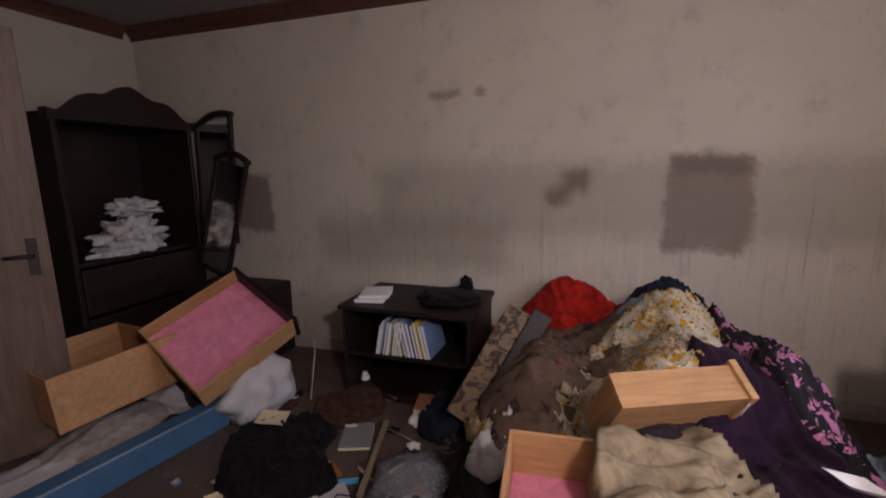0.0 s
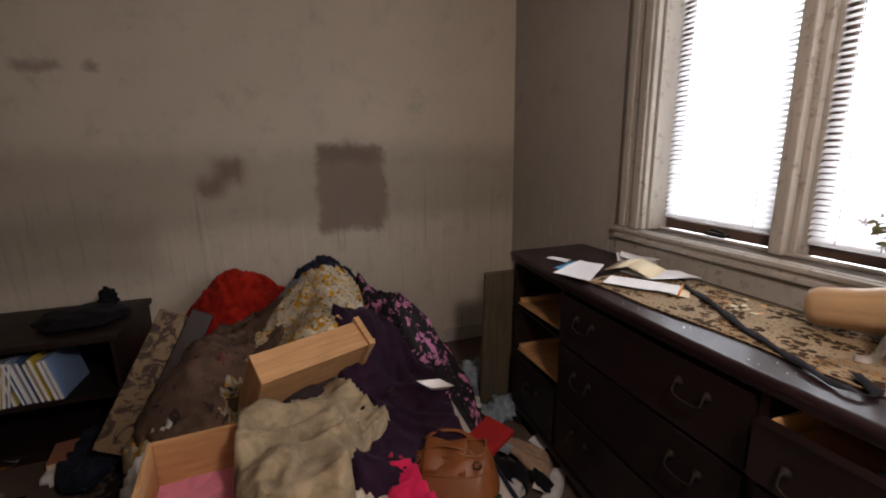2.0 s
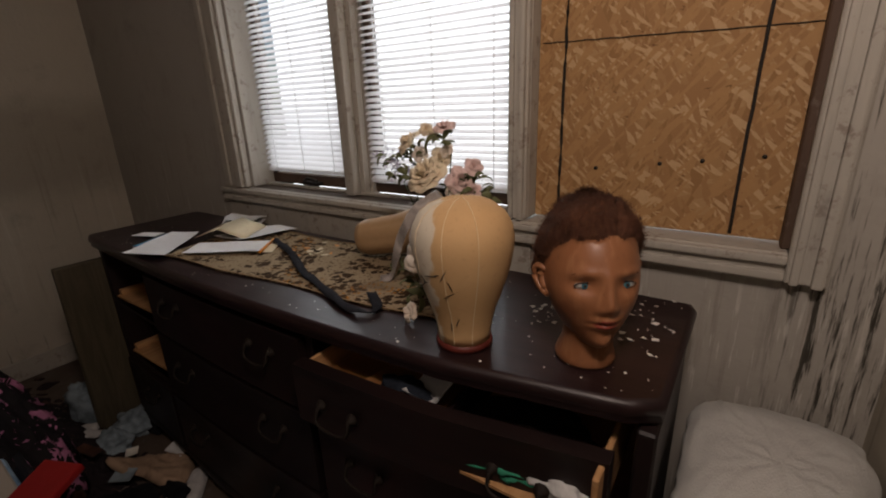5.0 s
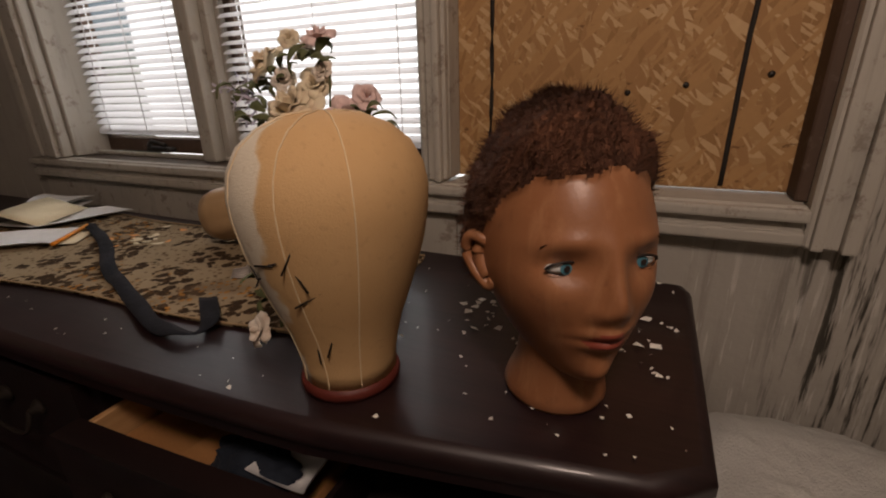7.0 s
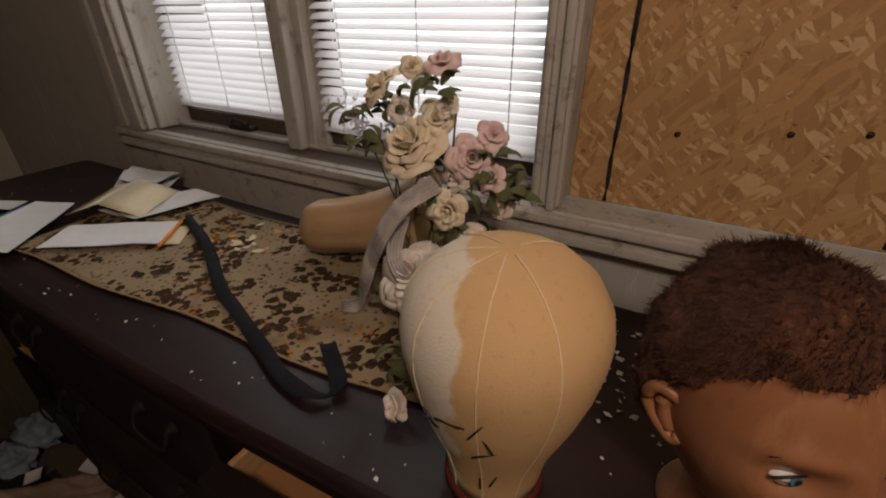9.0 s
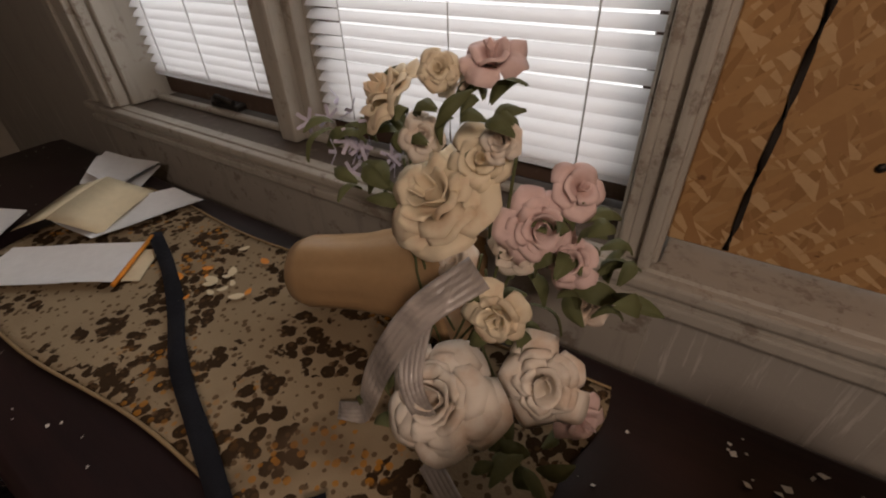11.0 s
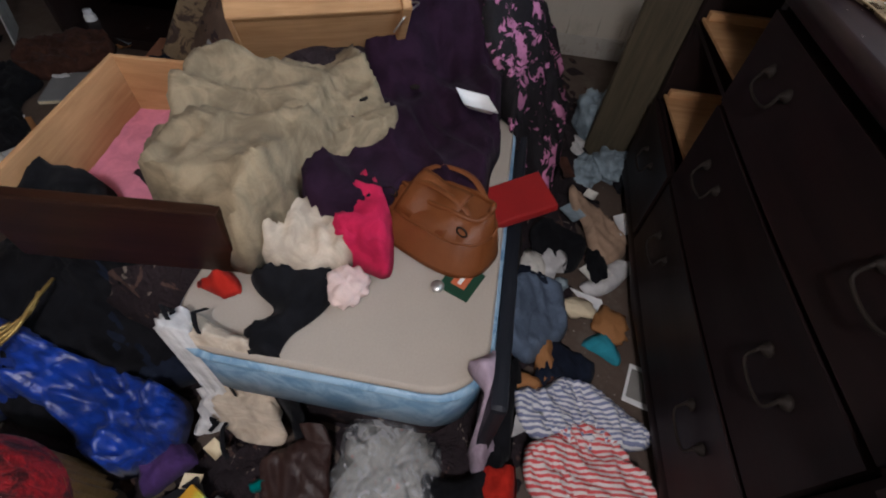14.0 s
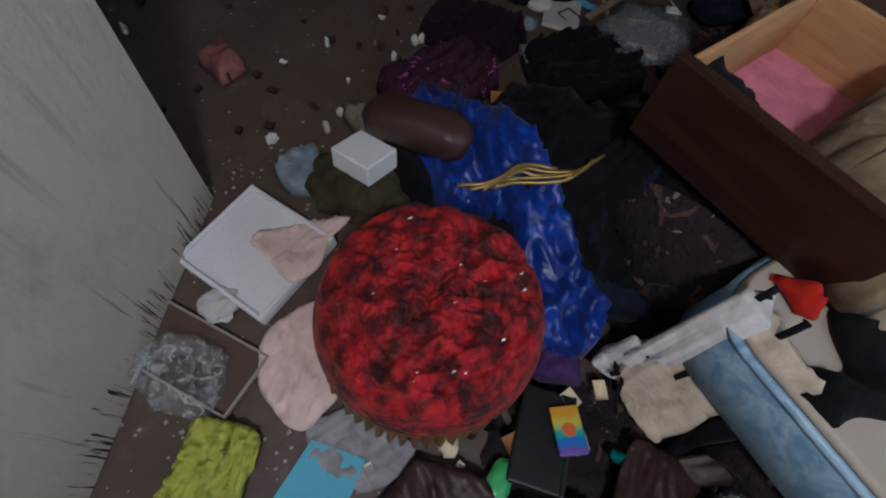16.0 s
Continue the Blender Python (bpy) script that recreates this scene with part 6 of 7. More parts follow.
cloth("cream_slip", [(2.20, -1.62), (2.13, -1.56), (2.15, -1.44), (2.23, -1.42), (2.25, -1.52)], CREAMF, "cream slip with black straps on the floor", "clothing", 0.015, 0.022, 22, 60, 82, step=0.006, thick=0.003, hang=0.4, angular=True)
cloth("white_bra", [(2.26, -1.64), (2.18, -1.66), (2.12, -1.58), (2.18, -1.52), (2.25, -1.56)], WHITEC, "white bra with black straps on the floor", "clothing", 0.02, 0.025, 22, 60, 83, step=0.006, thick=0.003, hang=0.4, angular=True)
for a, b, sway in (((2.14, -1.64), (2.27, -1.59), 0.03), ((2.15, -1.57), (2.26, -1.52), -0.03), ((2.13, -1.52), (2.24, -1.60), 0.025)):
    pts = []
    for i in range(7):
        t = i / 6
        x, y = a[0] + (b[0] - a[0]) * t + sway * math.sin(t * 5), a[1] + (b[1] - a[1]) * t + sway * math.sin(t * 3.1)
        pts.append((x, y, ground(x, y) + 0.052))
    solid("black_strap", tube(smooth_line(pts, 18), 0.0055, 6, None, 0, 0.25), BLACKF, "narrow black strap over white cloth", "strap", group="black straps")
cloth("purple_rag", [(2.40, -1.68), (2.30, -1.58), (2.24, -1.66), (2.28, -1.78)], fabric("purple_cotton", (0.07, 0.035, 0.13), 0.35), "purple cloth beside the stool", "cloth", 0.04, 0.03, 12, 0, 84)
cloth("teal_rag", [(2.34, -1.49), (2.28, -1.44), (2.31, -1.39), (2.37, -1.43)], fabric("teal_cotton", (0.01, 0.16, 0.15), 0.3), "small teal cloth on the floor", "cloth", 0.025, 0.02, 14, 0, 85)

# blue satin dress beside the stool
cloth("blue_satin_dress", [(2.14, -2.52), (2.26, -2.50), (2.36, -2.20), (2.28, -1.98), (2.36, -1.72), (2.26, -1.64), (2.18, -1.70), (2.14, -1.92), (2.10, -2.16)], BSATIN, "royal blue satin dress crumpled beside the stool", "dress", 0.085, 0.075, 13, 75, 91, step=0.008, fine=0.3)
GOLD = plain("gold_braid", (0.42, 0.29, 0.09), 0.4, 0.6, 0.3, 60)
random.seed(92)
bm = bmesh.new()
for i in range(5):
    a = Vector((2.38 - 0.02 * i, -2.06 + 0.012 * i, 0.30))
    pts = [a + Vector((-0.05 * j + random.uniform(-0.015, 0.015), 0.02 * math.sin(j * 1.3 + i) + 0.01 * j, 0.015 * math.sin(j + i))) for j in range(6)]
    tube(smooth_line(pts, 24), 0.0045, 6, bm)
solid("gold_braid_trim", bm, GOLD, "twisted gold braid trim on the blue satin", "trim")

# round stool with a red tufted seat
k = Tree("crushed_red_velvet", 0.62, 0, 0.3)
v = k.coord(local=True)
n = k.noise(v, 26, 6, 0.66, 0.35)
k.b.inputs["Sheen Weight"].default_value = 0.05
# Near-black to bright red by noise paints shade and light onto the pile.
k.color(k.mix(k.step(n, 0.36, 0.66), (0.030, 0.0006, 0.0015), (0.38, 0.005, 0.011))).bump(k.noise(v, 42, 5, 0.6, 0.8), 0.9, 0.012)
VELVET = k.m
stool = thing("round_stool", pose(2.555, -1.855, 0), "round stool with a tufted red velvet seat and gold fringe", "stool")
random.seed(93)
tufts = [(0.0, 0.0)] + [(0.075 * math.cos(a), 0.075 * math.sin(a)) for a in [0.4 + i * math.pi / 3 for i in range(6)]] + [(0.145 * math.cos(a), 0.145 * math.sin(a)) for a in [i * math.pi / 6 for i in range(12)]]


def seat_at(u, v):
    a, r = u * 2 * math.pi, 0.214 * v
    x, y = r * math.cos(a), r * math.sin(a)
    puff = 0.014 * noise.noise(Vector((x * 16, y * 16, 4))) + 0.034 * (0.5 - abs(noise.noise(Vector((x * 26, y * 26, 1))))) + 0.014 * (0.5 - abs(noise.noise(Vector((x * 70, y * 70, 6)))))
    dip = sum(0.016 * math.exp(-((x - p) ** 2 + (y - q) ** 2) / 0.0003) for p, q in tufts)
    h = 0.312 + 0.045 * (1 - v ** 4) + puff * (1 - v ** 6) - dip
    h -= 0.055 * max(0, (v - 0.86) / 0.14) ** 2.2
    return Vector((x, y, h))


bm = grid(150, 70, seat_at, close_u=True)
bmesh.ops.remove_doubles(bm, verts=bm.verts, dist=0.0004)
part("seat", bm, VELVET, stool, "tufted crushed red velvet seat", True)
FRINGE = plain("gold_pleated_fringe", (0.22, 0.13, 0.045), 0.5, 0.2, 0.45, 40, 160, 0.4)
bm = grid(240, 8, lambda u, v: (lambda a, r: Vector((r * math.cos(a), r * math.sin(a), 0.268 - 0.18 * v)))(u * 2 * math.pi, 0.202 + (0.004 + 0.007 * v) * math.sin(u * 2 * math.pi * 54) + 0.006 * v), close_u=True)
part("fringe", bm, FRINGE, stool, "pleated gold cloth skirt", True).modifiers.new("thickness", "SOLIDIFY").thickness = 0.002
part("braid", tube([(0.206 * math.cos(t), 0.206 * math.sin(t), 0.268 + 0.002 * math.sin(t * 40)) for t in [2 * math.pi * i / 96 for i in range(97)]], 0.006, 6), GOLD, stool)
part("frame", lathe([(0.02, 0.08), (0.185, 0.08), (0.19, 0.26), (0.02, 0.26)], 32), DARKW, stool)
for a in (45, 135, 225, 315):
    part("leg", lathe([(0.014, 0.0), (0.018, 0.02), (0.013, 0.04), (0.02, 0.08)], 10), DARKW, stool).location = (0.14 * math.cos(radians(a)), 0.14 * math.sin(radians(a)), 0)
random.seed(94)
bm = bmesh.new()
for i in range(15):
    a, r = random.uniform(0, 6.28), 0.17 * math.sqrt(random.random())
    q = seat_at(a / 6.28318, r / 0.214) + Vector((0, 0, 0.004))
    s = random.uniform(0.0015, 0.0035)
    bm.faces.new([bm.verts.new(q + Vector((s * math.cos(t) * 1.8, s * math.sin(t) * 0.6, random.uniform(0, 0.003)))) for t in (0.3, 1.7, 3.3, 4.9)])
tagged(part("dust_flakes", bm, FLAKE, stool, "pale dust flakes on the seat"), kind="stuff")

# round the stool
FOAM = plain("white_foam", (0.74, 0.74, 0.77), 0.8, 0, 0.08, 20)
foam = thing("foam_lid", pose(2.79, -2.26, 0.012, 3, 4, 26), "white foam box lid lying against the door foot", "lid")
part("panel", block(-0.13, 0.13, -0.14, 0.14, 0, 0.03, 0.006, 2), FOAM, foam)
for q in ((-0.13, 0.13, -0.14, -0.128), (-0.13, 0.13, 0.128, 0.14), (-0.13, -0.118, -0.128, 0.128), (0.118, 0.13, -0.128, 0.128)):
    part("lip", block(*q, 0.03, 0.042, 0.003), FOAM, foam)
cloth("pink_underwear", [(2.77, -2.32), (2.68, -2.29), (2.55, -2.24), (2.61, -2.19), (2.69, -2.13), (2.75, -2.11), (2.79, -2.19), (2.81, -2.27)], LPINK, "pale pink underwear on a foam lid", "clothing", 0.085, 0.016, 24, 20, 101, step=0.006, thick=0.003, hang=0.1, angular=True, fine=0.6)
cloth("pink_underwear", [(2.82, -2.09), (2.71, -2.09), (2.70, -1.95), (2.76, -1.83), (2.85, -1.80), (2.90, -1.85), (2.92, -1.95), (2.87, -2.04)], LPINK, "pale pink underwear beside the stool", "clothing", 0.004, 0.020, 22, 60, 102, step=0.006, thick=0.003, hang=0.3, angular=True, fine=0.6)
TRAYM = plain("brown_tray_plastic", (0.10, 0.065, 0.05), 0.4)
tray = thing("plastic_tray", pose(3.005, -2.09, 0.006, 0, 0, 33), "brown plastic tray holding bubble wrap by the door", "tray")
part("base", block(-0.075, 0.075, -0.15, 0.15, 0, 0.006, 0.002), TRAYM, tray)
for q in ((-0.075, 0.075, -0.15, -0.144), (-0.075, 0.075, 0.144, 0.15), (-0.075, -0.069, -0.144, 0.144), (0.069, 0.075, -0.144, 0.144)):
    part("rim", block(*q, 0.006, 0.02, 0.002), plain("pale_tray_edge", (0.34, 0.3, 0.26), 0.5), tray)
crumple("bubble_wrap", 3.03, -2.05, 0.012, 0.075, 0.10, 0.045, clear_film("bubble_film", (0.80, 0.82, 0.84), 0.93), "crumpled bubble wrap in a brown tray", "bubble wrap", 103, 0.35, turn=30, n=11, detail=3, smooth=False)
crumple("white_rag", 2.915, -2.17, 0.012, 0.045, 0.04, 0.02, WHITEC, "white cloth scrap in a brown tray", "cloth", 104, 0.4)
YEL = print_cloth("lime_floral_cotton", (0.42, 0.44, 0.07), [((0.45, 0.20, 0.22), 1.2, 0.62), ((0.30, 0.34, 0.04), 0.5, 0.55)], 40)
cloth("lime_scarf", [(3.05, -1.96), (2.93, -1.87), (2.94, -1.82), (2.99, -1.79), (3.02, -1.72), (3.13, -1.74), (3.14, -1.85), (3.08, -1.91)], YEL, "lime green floral scarf on the floor", "scarf", 0.0, 0.050, 30, 50, 105, step=0.0045, thick=0.002, hang=0.3, angular=True)
sheet("blue_card", [(2.85, -1.80), (2.77, -1.71), (2.87, -1.63), (2.97, -1.73)], 0.012, plain("sky_blue_card", (0.13, 0.42, 0.56), 0.6, 0, 0.08), "sky blue card on the floor", "card", 0.004, seed=106)
cloth("grey_rag", [(2.86, -1.84), (2.74, -1.82), (2.66, -1.68), (2.76, -1.64), (2.82, -1.65), (2.88, -1.77)], fabric("grey_cotton", (0.30, 0.29, 0.30), 0.3), "grey cloth between stool and blue card", "cloth", 0.0, 0.012, 22, 0, 107, step=0.006, thick=0.002, hang=0.3, angular=True)
# far side of the stool
pil = rounded(0.055, 0.15, 0.05, 0.0, 0.10, 0.03)
solid("bolster_cushion", pil, plain("brown_leatherette", (0.055, 0.028, 0.024), 0.4, 0, 0.3), "small dark brown bolster cushion on the blue satin", "cushion", pose(2.31, -2.32, 0.14, 8, 4, 35), smooth=True)
crumple("crushed_coat", 2.28, -2.34, 0.0, 0.12, 0.20, 0.09, BLACKF, "black bundle under a bolster cushion", "clothes", 108, 0.2)
solid("white_box", block(-0.055, 0.055, -0.065, 0.065, 0, 0.06, 0.003), PAPER, "small white cardboard box on rags", "box", pose(2.46, -2.34, 0.09, 10, -8, 20))
crumple("crushed_coat", 2.48, -2.34, 0.0, 0.13, 0.12, 0.055, fabric("olive_cloth", (0.06, 0.05, 0.03), 0.4), "olive rags under a white box", "clothes", 109, 0.4)
cloth("magenta_print_cloth", [(2.22, -2.72), (1.90, -2.72), (1.92, -2.46), (2.12, -2.44), (2.28, -2.54)], MAGENTA, "magenta patterned cloth on the floor", "cloth", 0.06, 0.05, 10, 20, 110)
cloth("olive_rag", [(2.42, -2.62), (2.28, -2.60), (2.30, -2.44), (2.42, -2.46)], fabric("stone_cloth", (0.24, 0.21, 0.15), 0.3), "stone-coloured cloth on the floor", "cloth", 0.05, 0.04, 12, 0, 111)
cloth("grey_shawl", [(2.66, -2.52), (2.54, -2.54), (2.50, -2.40), (2.58, -2.34), (2.66, -2.40)], GREYC, "grey shawl on the floor", "shawl", 0.03, 0.04, 11, 80, 112)
cloth("dusty_pink_rag", [(2.74, -3.02), (2.60, -3.05), (2.58, -2.90), (2.70, -2.86)], fabric("dusty_pink", (0.24, 0.10, 0.09), 0.3), "dusty pink cloth scrap on the floor", "cloth", 0.03, 0.04, 12, 0, 113)

# ---- the far side of the room ----
arm = thing("armoire", pose(0.545, -5.05, 0), "dark wooden armoire with an arched top and open doors", "wardrobe")
AX = 0.48
part("side", block(-AX, -AX + 0.03, -0.28, 0.28, 0.05, 1.72, 0.004), DARKW, arm)
part("side", block(AX - 0.03, AX, -0.28, 0.28, 0.05, 1.72, 0.004), DARKW, arm)
part("back", block(-AX + 0.03, AX - 0.03, -0.28, -0.265, 0.05, 1.75), DARKW, arm)
part("shelf", block(-AX + 0.03, AX - 0.03, -0.26, 0.25, 0.80, 0.825), DARKW, arm)
part("base", block(-AX - 0.02, AX + 0.02, -0.28, 0.30, 0.0, 0.14, 0.01, 2), DARKW, arm)
part("roof", block(-AX, AX, -0.28, 0.28, 1.72, 1.75), DARKW, arm)
for z0, z1 in ((0.16, 0.46), (0.48, 0.785)):
    part("drawer_front", block(-AX + 0.035, AX - 0.035, 0.25, 0.285, z0, z1, 0.008, 2), DARKW, arm)
    part("handle", tube(smooth_line([(-0.06, 0.29, (z0 + z1) / 2), (-0.05, 0.315, (z0 + z1) / 2 - 0.02), (0.05, 0.315, (z0 + z1) / 2 - 0.02), (0.06, 0.29, (z0 + z1) / 2)], 10), 0.006, 6), BRASS, arm)
bm = bmesh.new()
n = 28
lo = [(-AX - 0.03 + (2 * AX + 0.06) * i / n, 1.70) for i in range(n + 1)]
hi = [(x, 1.76 + 0.17 * math.cos(x / (AX + 0.03) * math.pi / 2) ** 1.6 + 0.02 * math.cos(x * 22)) for x, _ in lo]
for y0, y1 in ((0.24, 0.31),):
    A = [[bm.verts.new((x, y, z)) for x, z in line] for y in (y0, y1) for line in (lo, hi)]
    for a, b in ((A[0], A[1]), (A[3], A[2]), (A[1], A[3]), (A[2], A[0])):
        for i in range(n):
            bm.faces.new((a[i], a[i + 1], b[i + 1], b[i]))
bmesh.ops.recalc_face_normals(bm, faces=bm.faces)
part("arched_crest", bm, DARKW, arm)
MIRR = Tree("old_mirror", 0.12, 1.0)
MIRR.b.inputs["Base Color"].default_value = (0.62, 0.58, 0.52, 1)


def mirror_panel(w, h, step):
    """A framed mirror whose top rises to a curled shoulder."""
    fr, gl = bmesh.new(), bmesh.new()
    t = 0.035
    top = lambda x: h + 0.05 * math.sin(math.pi * (x / w + 0.5)) + step * (x / w)
    for x0, x1 in ((-w / 2, -w / 2 + t), (w / 2 - t, w / 2)):
        block(x0, x1, -0.014, 0.014, 0, top((x0 + x1) / 2), 0.004, 1, fr)
    block(-w / 2 + t, w / 2 - t, -0.012, 0.012, 0, t, 0.003, 1, fr)
    pts = [(-w / 2 + w * i / 14, 0, top(-w / 2 + w * i / 14)) for i in range(15)]
    tube(pts, 0.024, 8, fr)
    block(-w / 2 + t, w / 2 - t, -0.004, 0.004, t, h - 0.02, 0, 1, gl)
    return fr, gl


fr, gl = mirror_panel(0.40, 0.92, 0.10)
d1 = part("door", fr, DARKW, arm, "open door with a mirror")
d1.matrix_local = pose(-0.475, 0.47, 0.84, 0, 3, 84)
part("mirror", gl, MIRR.m, d1)
fr, gl = mirror_panel(0.34, 0.85, 0.04)
wm = thing("framed_mirror", pose(0.30, -4.44, 0.64, -6, 14, 80), "dark framed mirror leaning beside the armoire", "mirror")
part("frame", fr, DARKW, wm)
part("mirror", gl, MIRR.m, wm)
solid("low_chest", block(-0.21, 0.21, -0.33, 0.33, 0, 0.55, 0.012, 2), DARKW, "low dark chest standing against the wall", "chest", pose(0.24, -4.30, 0))
crumple("white_laundry", 0.54, -4.92, 0.826, 0.19, 0.12, 0.13, WHITEC, "heap of white laundry on the armoire shelf", "laundry", 121, 1.1, n=34, detail=3.0)
crumple("white_laundry", 0.50, -4.90, 1.09, 0.13, 0.10, 0.055, WHITEC, "white cloth piled on the laundry", "laundry", 127, 1.2, n=34, detail=3.0)
crumple("white_rag", 0.72, -4.85, 0.826, 0.12, 0.07, 0.03, WHITEC, "white cloth on the armoire shelf", "cloth", 123, 0.9)

# drawers, sheets and the blue board on the far floor
loose_drawer(pose(1.24, -4.37, 0.18, 3, -3, 78), 0.66, 0.58, 0.26, "wooden drawer with pink paper on the far floor", True, RAW)
crumple("crushed_coat", 1.22, -4.46, 0.0, 0.24, 0.22, 0.095, RAGS, "dark bundle under a far drawer", "clothes", 131, 0.3)
loose_drawer(pose(0.90, -3.78, 0.42, 28, -24, 156), 0.60, 0.56, 0.15, "tilted wooden drawer showing its pink liner", True, MAHOG, 0.05)
crumple("crushed_coat", 0.84, -3.84, 0.0, 0.27, 0.27, 0.23, RAGS, "dark bundle under a tilted drawer", "clothes", 132, 0.25)
PLASTW = plain("white_plastic_sheet", (0.52, 0.52, 0.53), 0.3, 0, 0.15, 14, 120, 0.4)
crumple("white_plastic_bag", 0.88, -3.60, 0.0, 0.23, 0.17, 0.19, PLASTW, "white plastic bag bulging on the floor", "plastic bag", 133, 0.35)
crumple("white_plastic_bag", 0.98, -4.02, 0.0, 0.16, 0.22, 0.10, PLASTW, "crumpled white plastic on the floor", "plastic bag", 134, 0.5)
crumple("white_plastic_bag", 1.78, -4.10, 0.0, 0.24, 0.14, 0.05, PLASTW, "crumpled white plastic on the floor", "plastic bag", 135, 0.5)
crumple("grey_sheet", 1.40, -4.12, 0.0, 0.30, 0.16, 0.07, fabric("grey_linen", (0.36, 0.33, 0.30), 0.3), "grey linen sheet on the far floor", "bedding", 136, 0.4)
solid("pale_cloth", block(-0.10, 0.10, -0.004, 0.004, 0, 0.30, 0.002), fabric("pale_linen", (0.42, 0.41, 0.38), 0.2), "pale cloth hanging from the tilted drawer", "cloth", pose(0.62, -3.42, 0.0, -8, 0, 35))
blue = thing("blue_suitcase_side", pose(1.57, -3.77, 0.0, 0, 0, -10), "long scuffed blue case standing on its edge", "suitcase")
part("panel", block(-0.52, 0.52, -0.05, 0.05, 0, 0.15, 0.014, 3), plain("scuffed_blue_vinyl", (0.055, 0.13, 0.24), 0.45, 0, 0.4, 6), blue)
part("edge_piping", tube([(-0.51, 0.052, 0.145), (0.51, 0.052, 0.145)], 0.006, 6), plain("pale_piping", (0.22, 0.28, 0.34), 0.5), blue)
sheet("cream_folder", [(1.12, -3.42), (1.00, -3.46), (0.97, -3.30), (1.10, -3.25)], 0.07, CREAMP, "cream paper folder on the floor", "folder", 0.01, seed=137)

# low bookcase against the west wall
bc = thing("low_bookcase", pose(0.34, -2.78, 0), "low dark bookcase with leaning magazines", "bookcase")
part("top", block(-0.30, 0.27, -0.42, 0.42, 0.56, 0.59, 0.006, 2), DARKW, bc)
for y in (-0.40, 0.38):
    part("side", block(-0.28, 0.25, y, y + 0.02, 0, 0.56, 0.002), DARKW, bc)
part("back", block(-0.30, -0.285, -0.40, 0.40, 0, 0.56), DARKW, bc)
part("shelf", block(-0.28, 0.24, -0.38, 0.38, 0.27, 0.29), DARKW, bc)
part("plinth", block(-0.28, 0.24, -0.38, 0.38, 0.0, 0.05), DARKW, bc)
random.seed(141)
tones = [(0.10, 0.20, 0.42), (0.45, 0.5, 0.55), (0.07, 0.12, 0.25), (0.6, 0.58, 0.5), (0.55, 0.42, 0.05), (0.65, 0.64, 0.6), (0.2, 0.3, 0.5), (0.6, 0.5, 0.2)]
mags = [plain("magazine_spine", c, 0.5, 0, 0.1) for c in tones]
yy = -2.98
for i in range(15):
    w = random.uniform(0.012, 0.028)
    h = random.uniform(0.19, 0.225)
    mg = thing("magazine", pose(0.44, yy, 0.292, 12 if i > 6 else -10, 0, random.uniform(-3, 3)), "glossy magazine leaning in the bookcase", "magazine", "magazines in the bookcase")
    part("cover", block(-0.13, 0.13, 0, w * 0.8, 0, h, 0.001), mags[i % 8], mg)
    part("page_block", block(-0.125, 0.1305, w * 0.12, w * 0.68, 0.002, h - 0.002), PAPER, mg)
    yy += w + 0.006
for i, (px, py, a) in enumerate(((0.42, -3.05, 10), (0.40, -3.04, 18))):
    bk = thing("paper_stack", pose(px, py, 0.591 + 0.022 * i, 0, 0, a), "white papers stacked on the bookcase", "papers", "papers on the bookcase")
    part("paper_pad", block(-0.11, 0.11, -0.09, 0.09, 0, 0.02, 0.002), PAPER, bk)
crumple("black_hat", 0.34, -2.58, 0.591, 0.16, 0.18, 0.035, BLACKF, "black crushed hat on the bookcase", "hat", 142, 0.4)
crumple("black_glove", 0.24, -2.50, 0.63, 0.035, 0.04, 0.05, BLACKF, "black glove standing on a hat", "glove", 143, 0.7)
# leaning carved boards
k = Tree("carved_gilt_board", 0.6, 0, 0.3)
v = k.coord(local=True)
c = k.mix(k.step(k.noise(v, 11, 4, 0.6, 1.5), 0.48, 0.56), (0.19, 0.135, 0.075), (0.05, 0.03, 0.022))
k.color(c).bump(k.noise(v, 14, 4, 0.6, 1.5), 0.6, 0.02)
ctop = thing("carved_board", pose(0.90, -2.34, 0.16, -30, -18, 12), "carved wooden panel leaning on the heap", "board")
part("panel", block(-0.012, 0.012, -0.09, 0.03, 0, 0.62, 0.004), k.m, ctop, "worn gilt carving")
part("edge", block(-0.018, 0.018, 0.03, 0.13, 0, 0.66, 0.004), DARKW, ctop, "dark plank edge")
# dark clothes trodden into the far floor
GD = "clothes on the far floor"
cloth("black_blanket", [(1.52, -3.30), (1.22, -3.50), (0.92, -3.34), (0.95, -3.02), (1.15, -2.96), (1.34, -2.78), (1.58, -2.92)], BLACKF, "black blanket spread over the far floor", "blanket", 0.03, 0.05, 8, 30, 161, GD)
cloth("dark_skirt", [(0.52, -2.62), (0.40, -2.44), (0.62, -2.30), (0.92, -2.40), (0.86, -2.60)], NAVY, "dark skirt crushed before the bookcase", "clothing", 0.04, 0.06, 9, 10, 162, GD)
cloth("brown_coat", [(0.66, -3.28), (0.52, -3.02), (0.70, -2.86), (0.94, -2.98), (0.90, -3.22)], BROWNC, "dark brown coat trodden flat on the floor", "coat", 0.02, 0.045, 10, 70, 163, GD)
cloth("black_skirt", [(1.42, -2.62), (1.34, -2.38), (1.55, -2.24), (1.80, -2.36), (1.72, -2.62)], BLACKF, "black skirt crushed on the litter", "clothing", 0.03, 0.05, 10, 0, 164, GD)
